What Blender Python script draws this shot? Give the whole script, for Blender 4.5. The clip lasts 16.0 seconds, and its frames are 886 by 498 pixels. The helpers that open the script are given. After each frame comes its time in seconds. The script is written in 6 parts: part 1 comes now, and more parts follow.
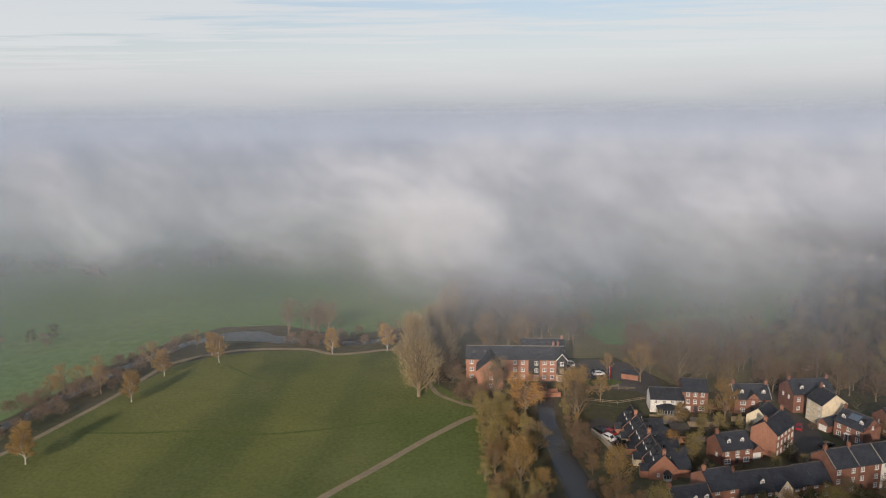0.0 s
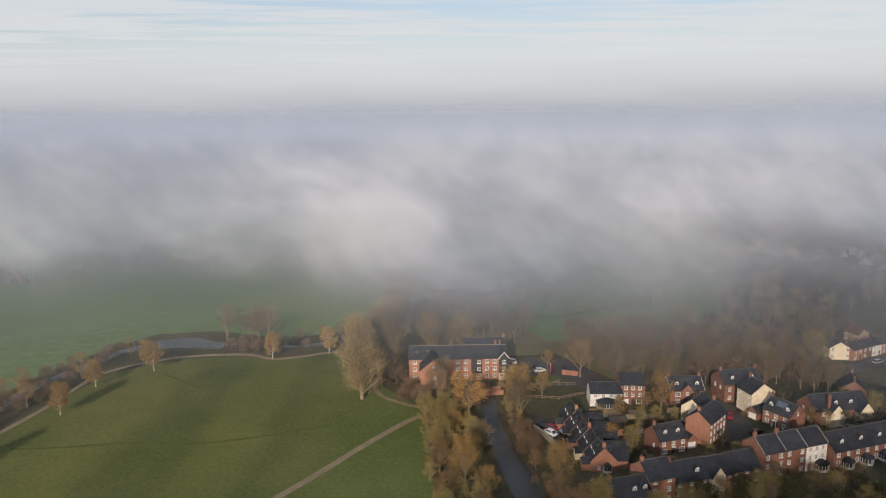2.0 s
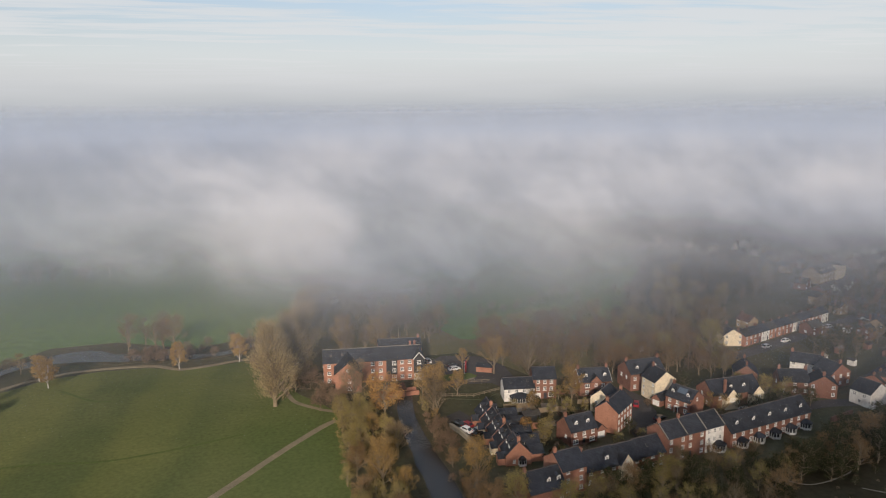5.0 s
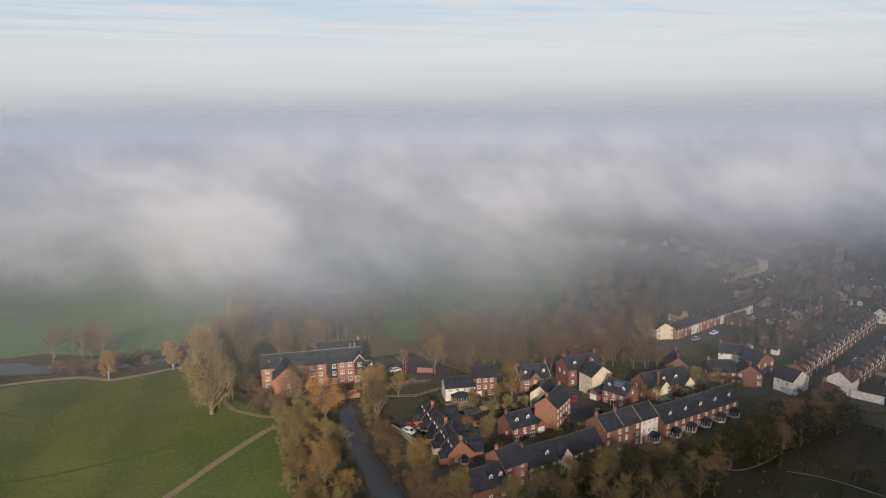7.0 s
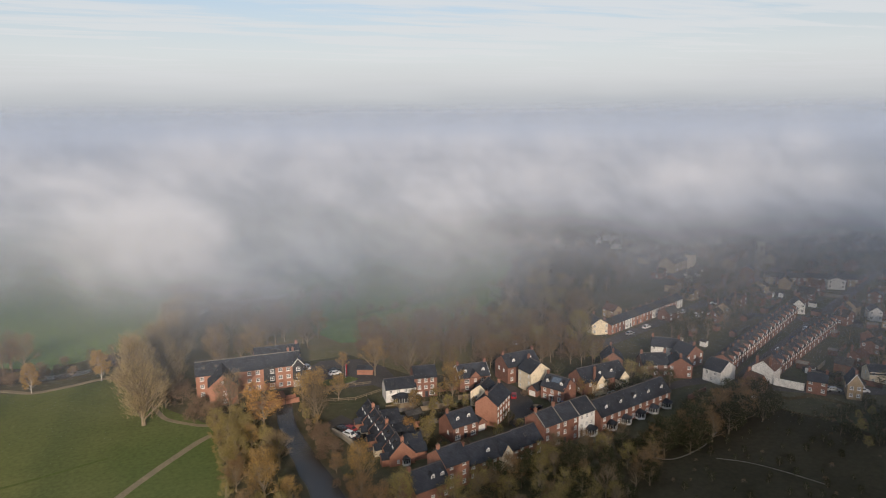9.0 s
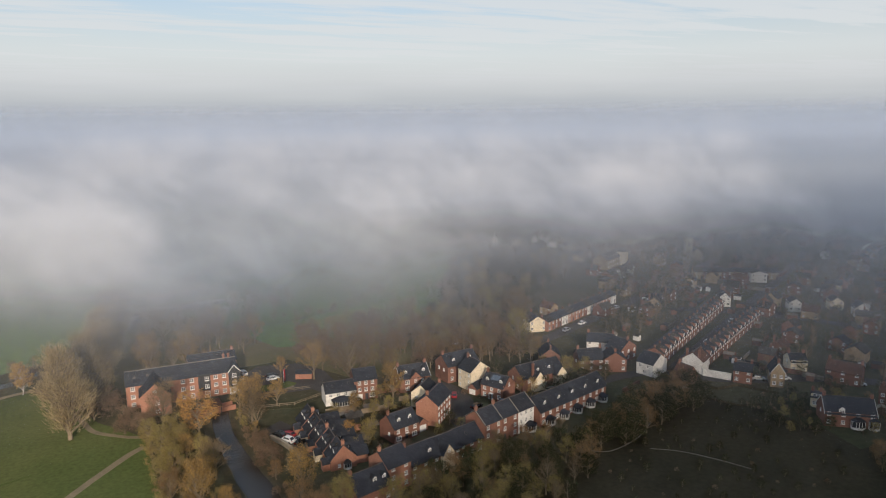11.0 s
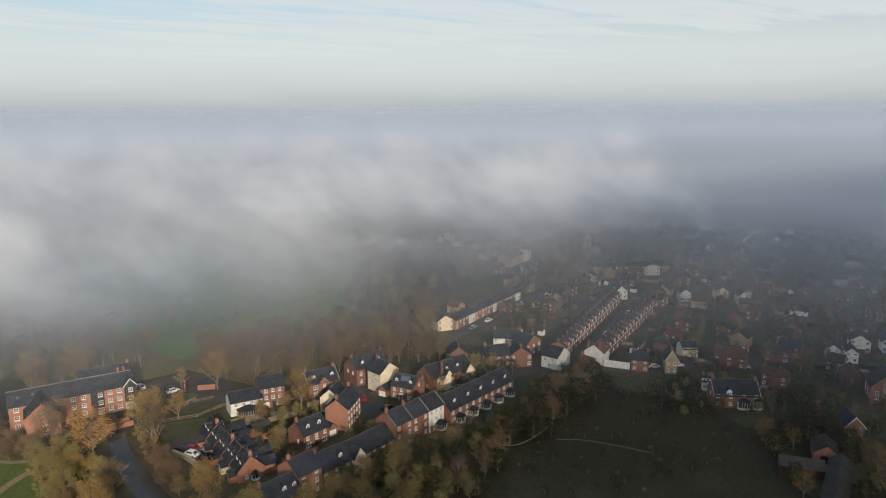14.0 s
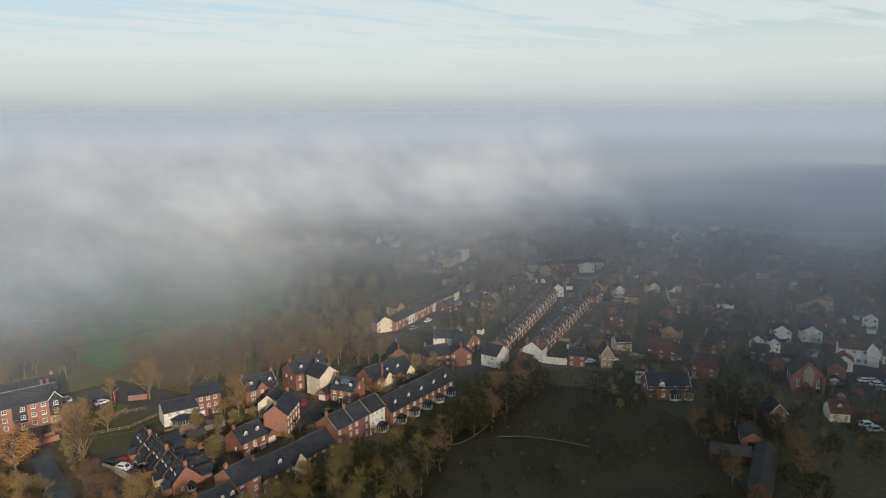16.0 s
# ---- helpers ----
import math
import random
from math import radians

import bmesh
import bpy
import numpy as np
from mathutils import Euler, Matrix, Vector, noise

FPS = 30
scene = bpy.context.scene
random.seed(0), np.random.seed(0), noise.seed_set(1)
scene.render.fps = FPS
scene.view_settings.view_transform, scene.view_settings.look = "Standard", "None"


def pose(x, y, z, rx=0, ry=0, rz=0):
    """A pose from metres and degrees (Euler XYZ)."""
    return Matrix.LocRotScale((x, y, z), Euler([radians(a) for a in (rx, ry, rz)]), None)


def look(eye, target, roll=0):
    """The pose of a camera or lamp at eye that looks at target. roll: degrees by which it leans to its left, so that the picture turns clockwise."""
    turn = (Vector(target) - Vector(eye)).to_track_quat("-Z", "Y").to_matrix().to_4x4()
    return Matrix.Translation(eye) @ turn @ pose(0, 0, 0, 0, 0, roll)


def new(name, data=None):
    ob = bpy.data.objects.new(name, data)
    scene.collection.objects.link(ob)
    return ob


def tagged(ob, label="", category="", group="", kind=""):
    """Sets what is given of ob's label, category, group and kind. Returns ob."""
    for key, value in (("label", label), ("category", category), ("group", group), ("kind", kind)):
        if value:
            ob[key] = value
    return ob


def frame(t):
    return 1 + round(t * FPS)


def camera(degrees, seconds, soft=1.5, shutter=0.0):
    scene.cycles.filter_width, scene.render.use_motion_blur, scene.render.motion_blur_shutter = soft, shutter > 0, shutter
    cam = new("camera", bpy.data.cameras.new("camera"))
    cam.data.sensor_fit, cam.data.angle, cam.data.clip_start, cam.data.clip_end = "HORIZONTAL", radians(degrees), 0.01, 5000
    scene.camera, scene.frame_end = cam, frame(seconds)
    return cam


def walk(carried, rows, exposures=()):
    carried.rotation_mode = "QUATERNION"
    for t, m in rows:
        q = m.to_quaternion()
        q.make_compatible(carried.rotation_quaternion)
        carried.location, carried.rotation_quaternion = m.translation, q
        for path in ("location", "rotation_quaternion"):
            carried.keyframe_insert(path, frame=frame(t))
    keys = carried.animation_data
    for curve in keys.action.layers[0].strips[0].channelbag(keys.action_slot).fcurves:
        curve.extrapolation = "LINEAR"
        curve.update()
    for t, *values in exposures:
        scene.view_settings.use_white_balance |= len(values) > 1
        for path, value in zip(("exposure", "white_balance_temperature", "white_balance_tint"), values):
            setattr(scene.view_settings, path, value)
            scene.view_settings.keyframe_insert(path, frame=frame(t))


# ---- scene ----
# The drone hangs still over the edge of the town and pans to its right.
EYE_HEIGHT, TILT, LEAN = 88.0, -10.64, -0.58
cam = camera(65.3, 16.0, soft=1.1)
YAW = [
    (0.0, 0.0), (0.5, -1.24), (1.0, -2.48), (1.5, -3.71), (2.0, -4.95), (2.5, -6.19), (3.0, -7.43), (3.5, -8.66), (4.0, -9.88),
    (6.5, -16.14), (7.0, -17.47), (7.5, -18.77), (8.0, -20.05), (8.5, -21.36), (9.0, -22.67),
    (11.5, -29.18), (12.0, -30.48), (12.5, -31.79), (13.0, -33.12), (13.5, -34.45), (14.0, -35.77), (14.5, -37.09),
    (15.0, -38.38), (15.5, -39.66), (16.0, -40.96)]
walk(cam, [(t, pose(0, 0, EYE_HEIGHT, 0, 0, a) @ pose(0, 0, 0, 90 + TILT) @ pose(0, 0, 0, 0, 0, LEAN)) for t, a in YAW],
     exposures=((0.0, 0.0, 6500, 10), (7.0, 0.0, 6500, 10), (12.5, 0.0, 6420, 7), (16.0, 0.05, 6480, 3)))

# ---- light: a low hazy sun behind the camera, a pale sky with thin cirrus ----
SUN_AZIMUTH, SUN_HEIGHT = radians(198), radians(20)  # clockwise from +y
world = bpy.data.worlds.new("sky")
scene.world = world
world.use_nodes = True


def tree_of(owner):
    owner.use_nodes = True
    owner.node_tree.nodes.clear()
    return owner.node_tree


def node(nt, kind, **values):
    n = nt.nodes.new(kind)
    for key, value in values.items():
        n.inputs[key].default_value = value
    return n


def ramp(nt, source, stops, smooth=False):
    n = nt.nodes.new("ShaderNodeValToRGB")
    if smooth:
        n.color_ramp.interpolation = "EASE"
    els = n.color_ramp.elements
    while len(els) < len(stops):
        els.new(0.5)
    for el, (at, value) in zip(els, stops):
        el.position = at
        el.color = (*value, 1) if isinstance(value, tuple) else (value, value, value, 1)
    nt.links.new(source, n.inputs[0])
    return n.outputs[0]


def calc(nt, op, a, b=None, c=None, clamp=False):
    n = nt.nodes.new("ShaderNodeMath")
    n.operation, n.use_clamp = op, clamp
    for k, v in enumerate((a, b, c)):
        if v is None:
            continue
        if isinstance(v, (int, float)):
            n.inputs[k].default_value = v
        else:
            nt.links.new(v, n.inputs[k])
    return n.outputs[0]


def blend(nt, fac, a, b, how="MIX"):
    n = nt.nodes.new("ShaderNodeMix")
    n.data_type, n.blend_type = "RGBA", how
    for socket, v in ((n.inputs[0], fac), (n.inputs[6], a), (n.inputs[7], b)):
        if isinstance(v, (int, float)):
            socket.default_value = v
        elif isinstance(v, tuple):
            socket.default_value = (*v, 1)
        else:
            nt.links.new(v, socket)
    return n.outputs[2]


def noise_of(nt, vector, scale, detail=4.0, rough=0.55, stretch=None):
    if stretch:
        m = nt.nodes.new("ShaderNodeMapping")
        m.inputs["Rotation"].default_value = (0, 0, radians(stretch[3]) if len(stretch) > 3 else 0)
        m.inputs["Scale"].default_value = stretch[:3]
        nt.links.new(vector, m.inputs[0])
        vector = m.outputs[0]
    n = node(nt, "ShaderNodeTexNoise", Scale=scale, Detail=detail, Roughness=rough)
    nt.links.new(vector, n.inputs["Vector"])
    return n.outputs["Fac"]


SKY_STRENGTH = 0.11
nt = tree_of(world)
sky = nt.nodes.new("ShaderNodeTexSky")
sky.sky_type, sky.sun_disc, sky.sun_elevation, sky.sun_rotation = "NISHITA", False, SUN_HEIGHT, SUN_AZIMUTH
sky.air_density, sky.dust_density = 1.2, 2.0
coords = nt.nodes.new("ShaderNodeTexCoord").outputs["Generated"]
split = nt.nodes.new("ShaderNodeSeparateXYZ")
nt.links.new(coords, split.inputs[0])
# thin cirrus: a flat layer high up, so that it is drawn out towards the horizon
lift = calc(nt, "MAXIMUM", split.outputs[2], 0.02)
flat = nt.nodes.new("ShaderNodeCombineXYZ")
nt.links.new(calc(nt, "DIVIDE", split.outputs[0], lift), flat.inputs[0])
nt.links.new(calc(nt, "DIVIDE", split.outputs[1], lift), flat.inputs[1])
broad = noise_of(nt, flat.outputs[0], 0.16, 3, 0.5, (1, 1, 1, 25))
fine = noise_of(nt, flat.outputs[0], 0.9, 6, 0.62, (0.45, 1.7, 1, 20))
veil = calc(nt, "ADD", calc(nt, "MULTIPLY", broad, 0.75), calc(nt, "MULTIPLY", fine, 0.75))
cirrus = ramp(nt, veil, [(0.58, 0.1), (0.81, 1.0)], True)
turn_uv = nt.nodes.new("ShaderNodeCombineXYZ")
nt.links.new(calc(nt, "MULTIPLY", calc(nt, "ARCTAN2", split.outputs[0], split.outputs[1]), 3.0), turn_uv.inputs[0])
nt.links.new(calc(nt, "MULTIPLY", split.outputs[2], 22.0), turn_uv.inputs[1])
swell = calc(nt, "MULTIPLY", calc(nt, "SUBTRACT", noise_of(nt, turn_uv.outputs[0], 1.1, 3, 0.5), 0.5), 0.03)
rise_z = calc(nt, "ADD", split.outputs[2], swell)
haze = ramp(nt, split.outputs[2], [(0.0, 1.0), (0.05, 0.95), (0.09, 0.8), (0.13, 0.48), (0.17, 0.25), (0.6, 0.1)])
blue_side = ramp(nt, calc(nt, "DIVIDE", calc(nt, "ADD", calc(nt, "ARCTAN2", split.outputs[0], split.outputs[1]), 0.6), 1.2), [(0.0, 0.6), (0.5, 1.0)], True)
haze = calc(nt, "MULTIPLY", haze, blend(nt, ramp(nt, split.outputs[2], [(0.06, 0.0), (0.13, 1.0)]), (1.0, 1.0, 1.0), blue_side))
cover = calc(nt, "MAXIMUM", haze, calc(nt, "MULTIPLY", cirrus, ramp(nt, split.outputs[2], [(0.03, 1.0), (0.5, 0.55)])))
pale = ramp(nt, rise_z, [(0.0, (3.8, 4.05, 4.5)), (0.012, (4.1, 4.3, 4.7)), (0.03, (4.95, 5.1, 5.3)), (0.052, (5.85, 5.95, 6.1)), (0.085, (6.5, 6.65, 6.75)), (0.17, (6.3, 6.5, 6.7)), (0.6, (5.0, 5.6, 6.3))])
both = blend(nt, cover, blend(nt, 1.0, sky.outputs[0], (0.97, 1.03, 1.25), "MULTIPLY"), pale)
back = node(nt, "ShaderNodeBackground", Strength=SKY_STRENGTH)
nt.links.new(both, back.inputs[0])
nt.links.new(back.outputs[0], nt.nodes.new("ShaderNodeOutputWorld").inputs[0])

sun = new("sun", bpy.data.lights.new("sun", "SUN"))
sun.data.energy, sun.data.angle, sun.data.color = 4.15, radians(1.5), (1.0, 0.83, 0.66)
toward = Vector((math.sin(SUN_AZIMUTH) * math.cos(SUN_HEIGHT), math.cos(SUN_AZIMUTH) * math.cos(SUN_HEIGHT), math.sin(SUN_HEIGHT)))
sun.matrix_world = look(toward * 400, (0, 0, 0))

# ---- materials ----


def surface(name, base, other, scale, fine=6.0, rough=0.85, bump=0.3, vary=0.12, island=0.0, mottled=(0.35, 0.7), stretch=None,
            translucent=0.0, metallic=0.0, spec=0.3):
    """A matt surface that wanders between two colours, with fine grain; vary: from object to object, island: from piece to piece."""
    m = bpy.data.materials.new(name)
    nt = tree_of(m)
    geo = nt.nodes.new("ShaderNodeNewGeometry")
    place = geo.outputs["Position"]
    large = ramp(nt, noise_of(nt, place, scale, 4, 0.6, stretch), [(mottled[0], 0.0), (mottled[1], 1.0)])
    small = noise_of(nt, place, fine, 3, 0.6)
    colour = blend(nt, large, base, other)
    colour = blend(nt, 1.0, colour, ramp(nt, small, [(0.2, 0.72), (0.8, 1.25)]), "MULTIPLY")
    if vary:
        info = nt.nodes.new("ShaderNodeObjectInfo")
        colour = blend(nt, 1.0, colour, ramp(nt, info.outputs["Random"], [(0.0, 1 - vary), (1.0, 1 + vary)]), "MULTIPLY")
    if island:
        colour = blend(nt, 1.0, colour, ramp(nt, geo.outputs["Random Per Island"], [(0.0, 1 - island), (1.0, 1 + island)]), "MULTIPLY")
    b = node(nt, "ShaderNodeBsdfPrincipled", Roughness=rough, Metallic=metallic)
    b.inputs["Specular IOR Level"].default_value = spec
    nt.links.new(colour, b.inputs["Base Color"])
    if bump:
        bu = node(nt, "ShaderNodeBump", Strength=bump, Distance=0.05)
        nt.links.new(small, bu.inputs["Height"])
        nt.links.new(bu.outputs[0], b.inputs["Normal"])
    shader = b.outputs[0]
    if translucent:
        tr = nt.nodes.new("ShaderNodeBsdfTranslucent")
        nt.links.new(colour, tr.inputs[0])
        mix = node(nt, "ShaderNodeMixShader", Fac=translucent)
        nt.links.new(shader, mix.inputs[1])
        nt.links.new(tr.outputs[0], mix.inputs[2])
        shader = mix.outputs[0]
    nt.links.new(shader, nt.nodes.new("ShaderNodeOutputMaterial").inputs[0])
    return m


def glossy(name, colour, rough, spec=0.5, ripple=0.0, metallic=0.0):
    m = bpy.data.materials.new(name)
    nt = tree_of(m)
    b = node(nt, "ShaderNodeBsdfPrincipled", Roughness=rough, Metallic=metallic)
    b.inputs["Base Color"].default_value = (*colour, 1)
    b.inputs["Specular IOR Level"].default_value = spec
    if ripple:
        geo = nt.nodes.new("ShaderNodeNewGeometry")
        bu = node(nt, "ShaderNodeBump", Strength=ripple, Distance=0.08)
        nt.links.new(noise_of(nt, geo.outputs["Position"], 0.9, 4), bu.inputs["Height"])
        nt.links.new(bu.outputs[0], b.inputs["Normal"])
    nt.links.new(b.outputs[0], nt.nodes.new("ShaderNodeOutputMaterial").inputs[0])
    return m


def banded(name, base, other, scale=0.03):
    """Short grass with broad darker and paler strips that run up the meadow, the paler ones yellower."""
    m = surface(name, base, other, scale, fine=0.9, rough=0.95, bump=0.0, vary=0.0, spec=0.1)
    nt = m.node_tree
    b = [n for n in nt.nodes if n.type == "BSDF_PRINCIPLED"][0]
    colour = b.inputs["Base Color"].links[0].from_socket
    place = nt.nodes.new("ShaderNodeNewGeometry").outputs["Position"]
    xyz = nt.nodes.new("ShaderNodeSeparateXYZ")
    nt.links.new(place, xyz.inputs[0])
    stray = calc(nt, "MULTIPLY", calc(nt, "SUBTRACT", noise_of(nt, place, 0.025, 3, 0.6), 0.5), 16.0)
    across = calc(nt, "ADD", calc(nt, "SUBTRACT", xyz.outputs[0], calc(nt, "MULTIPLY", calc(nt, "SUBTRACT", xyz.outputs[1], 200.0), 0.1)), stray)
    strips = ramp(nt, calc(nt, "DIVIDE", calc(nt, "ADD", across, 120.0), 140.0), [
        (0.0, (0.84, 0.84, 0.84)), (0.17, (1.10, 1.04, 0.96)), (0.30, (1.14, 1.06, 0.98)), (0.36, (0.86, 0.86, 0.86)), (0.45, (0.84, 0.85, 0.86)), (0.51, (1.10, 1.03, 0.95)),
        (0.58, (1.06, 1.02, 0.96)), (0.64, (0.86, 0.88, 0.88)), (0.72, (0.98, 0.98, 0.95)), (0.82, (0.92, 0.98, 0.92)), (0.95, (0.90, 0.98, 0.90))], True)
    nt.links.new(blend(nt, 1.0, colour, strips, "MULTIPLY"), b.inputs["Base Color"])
    return m


def coursed(name, base, other, rows, fine=5.0, rough=0.78, vary=0.15):
    """Slates or tiles: courses up the slope, with single ones lighter or darker."""
    m = surface(name, base, other, 0.35, fine=fine, rough=rough, bump=0.0, vary=vary, spec=0.12)
    nt = m.node_tree
    b = [n for n in nt.nodes if n.type == "BSDF_PRINCIPLED"][0]
    colour = b.inputs["Base Color"].links[0].from_socket
    tc = nt.nodes.new("ShaderNodeTexCoord").outputs["Object"]
    br = node(nt, "ShaderNodeTexBrick", Scale=1.0)
    br.inputs["Brick Width"].default_value, br.inputs["Row Height"].default_value = rows * 1.5, rows
    br.inputs["Mortar Size"].default_value = 0.012
    for k, v in (("Color1", 0.85), ("Color2", 1.15), ("Mortar", 0.6)):
        br.inputs[k].default_value = (v, v, v, 1)
    s = nt.nodes.new("ShaderNodeSeparateXYZ")
    c = nt.nodes.new("ShaderNodeCombineXYZ")
    nt.links.new(tc, s.inputs[0])
    nt.links.new(calc(nt, "ADD", s.outputs[0], s.outputs[1]), c.inputs[0])
    nt.links.new(s.outputs[2], c.inputs[1])
    nt.links.new(c.outputs[0], br.inputs[0])
    nt.links.new(blend(nt, 1.0, colour, br.outputs[0], "MULTIPLY"), b.inputs["Base Color"])
    return m


EARTH = surface("rough_ground", (0.062, 0.066, 0.036), (0.11, 0.092, 0.06), 0.03, fine=0.5, vary=0, bump=0, spec=0.1)
FIELD = surface("damp_pasture", (0.115, 0.185, 0.075), (0.155, 0.205, 0.085), 0.012, fine=0.25, vary=0, bump=0, spec=0.1)
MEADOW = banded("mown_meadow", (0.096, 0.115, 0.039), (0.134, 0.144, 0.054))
ROUGH = surface("rough_grass", (0.13, 0.125, 0.06), (0.19, 0.155, 0.09), 0.06, fine=0.8, vary=0, bump=0, spec=0.1)
# part of the shade over the park lawn is put into this dark colour
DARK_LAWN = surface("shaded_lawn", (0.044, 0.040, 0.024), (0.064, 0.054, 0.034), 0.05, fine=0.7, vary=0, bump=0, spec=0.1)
TRACK = surface("gravel_path", (0.25, 0.20, 0.13), (0.185, 0.15, 0.10), 0.2, fine=2.0, vary=0, spec=0.2)
WORN = surface("trodden_grass", (0.075, 0.10, 0.026), (0.09, 0.11, 0.03), 0.2, fine=1.0, vary=0, spec=0.1)
TARMAC = surface("tarmac", (0.06, 0.055, 0.052), (0.085, 0.078, 0.072), 0.1, fine=1.5, vary=0.05, spec=0.3)
PAVING = surface("pale_paving", (0.25, 0.22, 0.18), (0.17, 0.15, 0.13), 0.3, fine=2.0)
WATER = glossy("river_water", (0.045, 0.043, 0.038), 0.2, 0.5, ripple=0.25)
MUD = surface("river_bank", (0.06, 0.056, 0.032), (0.10, 0.08, 0.05), 0.2, fine=1.0, vary=0, spec=0.2)

BRICK = surface("red_brick", (0.255, 0.125, 0.090), (0.19, 0.095, 0.070), 0.5, fine=3.0, vary=0.15)
BRICK_ORANGE = surface("orange_brick", (0.37, 0.185, 0.125), (0.30, 0.145, 0.10), 0.4, fine=3.0, vary=0.08)
BRICK_OLD = surface("weathered_brick", (0.20, 0.105, 0.078), (0.145, 0.085, 0.068), 0.5, fine=3.0, vary=0.22)
BRICK_BUFF = surface("buff_brick", (0.36, 0.27, 0.17), (0.28, 0.21, 0.14), 0.5, fine=3.0, vary=0.15)
CREAM = surface("cream_render", (0.78, 0.68, 0.50), (0.70, 0.60, 0.44), 0.3, fine=1.0, vary=0.05)
WHITE = surface("white_render", (0.78, 0.76, 0.72), (0.66, 0.64, 0.60), 0.3, fine=1.0, vary=0.06)
STONE = surface("church_stone", (0.33, 0.29, 0.22), (0.24, 0.21, 0.17), 0.3, fine=1.5)
CLADDING = surface("black_weatherboard", (0.03, 0.032, 0.036), (0.045, 0.047, 0.05), 0.6, fine=2.0, rough=0.6)
SLATE = coursed("grey_slate", (0.030, 0.034, 0.043), (0.047, 0.051, 0.061), 0.3)
SLATE_OLD = coursed("lichened_slate", (0.045, 0.043, 0.042), (0.075, 0.068, 0.058), 0.3, vary=0.25)
CLAY = coursed("clay_tile", (0.125, 0.065, 0.045), (0.08, 0.048, 0.038), 0.3, vary=0.2)
TRIM = surface("white_paint", (0.80, 0.79, 0.76), (0.70, 0.69, 0.66), 1.0, fine=3.0, rough=0.5, vary=0.04)
CHIMNEY_POT = surface("chimney_pot", (0.22, 0.12, 0.085), (0.16, 0.095, 0.07), 1.0)
LEADING = surface("ridge_tile", (0.12, 0.10, 0.09), (0.08, 0.07, 0.065), 1.0)
PANE = glossy("window_glass", (0.035, 0.042, 0.05), 0.06, 0.7)
DOOR_PAINT = surface("dark_door_paint", (0.04, 0.045, 0.06), (0.06, 0.05, 0.05), 1.0, rough=0.4)
SOLAR = glossy("solar_glass", (0.10, 0.13, 0.17), 0.12, 0.8)
BARK = surface("grey_bark", (0.19, 0.15, 0.10), (0.27, 0.215, 0.15), 0.8, fine=4.0)
BARK_WHITE = surface("birch_bark", (0.62, 0.58, 0.52), (0.35, 0.32, 0.28), 1.2, fine=4.0)


def foliage(name, base, other):
    return surface(name, base, other, 0.35, fine=1.5, rough=0.8, bump=0.0, vary=0.16, island=0.3, translucent=0.3, spec=0.15)


LEAF_ORANGE = foliage("orange_leaves", (0.56, 0.32, 0.10), (0.46, 0.25, 0.075))
LEAF_GOLD = foliage("gold_leaves", (0.44, 0.29, 0.10), (0.34, 0.21, 0.075))
LEAF_OLIVE = foliage("olive_leaves", (0.28, 0.24, 0.085), (0.34, 0.255, 0.095))
LEAF_RUST = foliage("rust_leaves", (0.31, 0.185, 0.085), (0.22, 0.14, 0.07))
LEAF_REED = foliage("reed_twigs", (0.29, 0.195, 0.14), (0.22, 0.15, 0.11))
# near-black; also stands in for shade on park, wood and town trees
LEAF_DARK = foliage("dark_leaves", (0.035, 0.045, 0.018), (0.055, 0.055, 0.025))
TWIG = foliage("bare_twigs", (0.21, 0.155, 0.09), (0.15, 0.112, 0.066))
TWIG_OLIVE = foliage("poplar_twigs", (0.33, 0.26, 0.14), (0.39, 0.30, 0.165))

# ---- building blocks ----


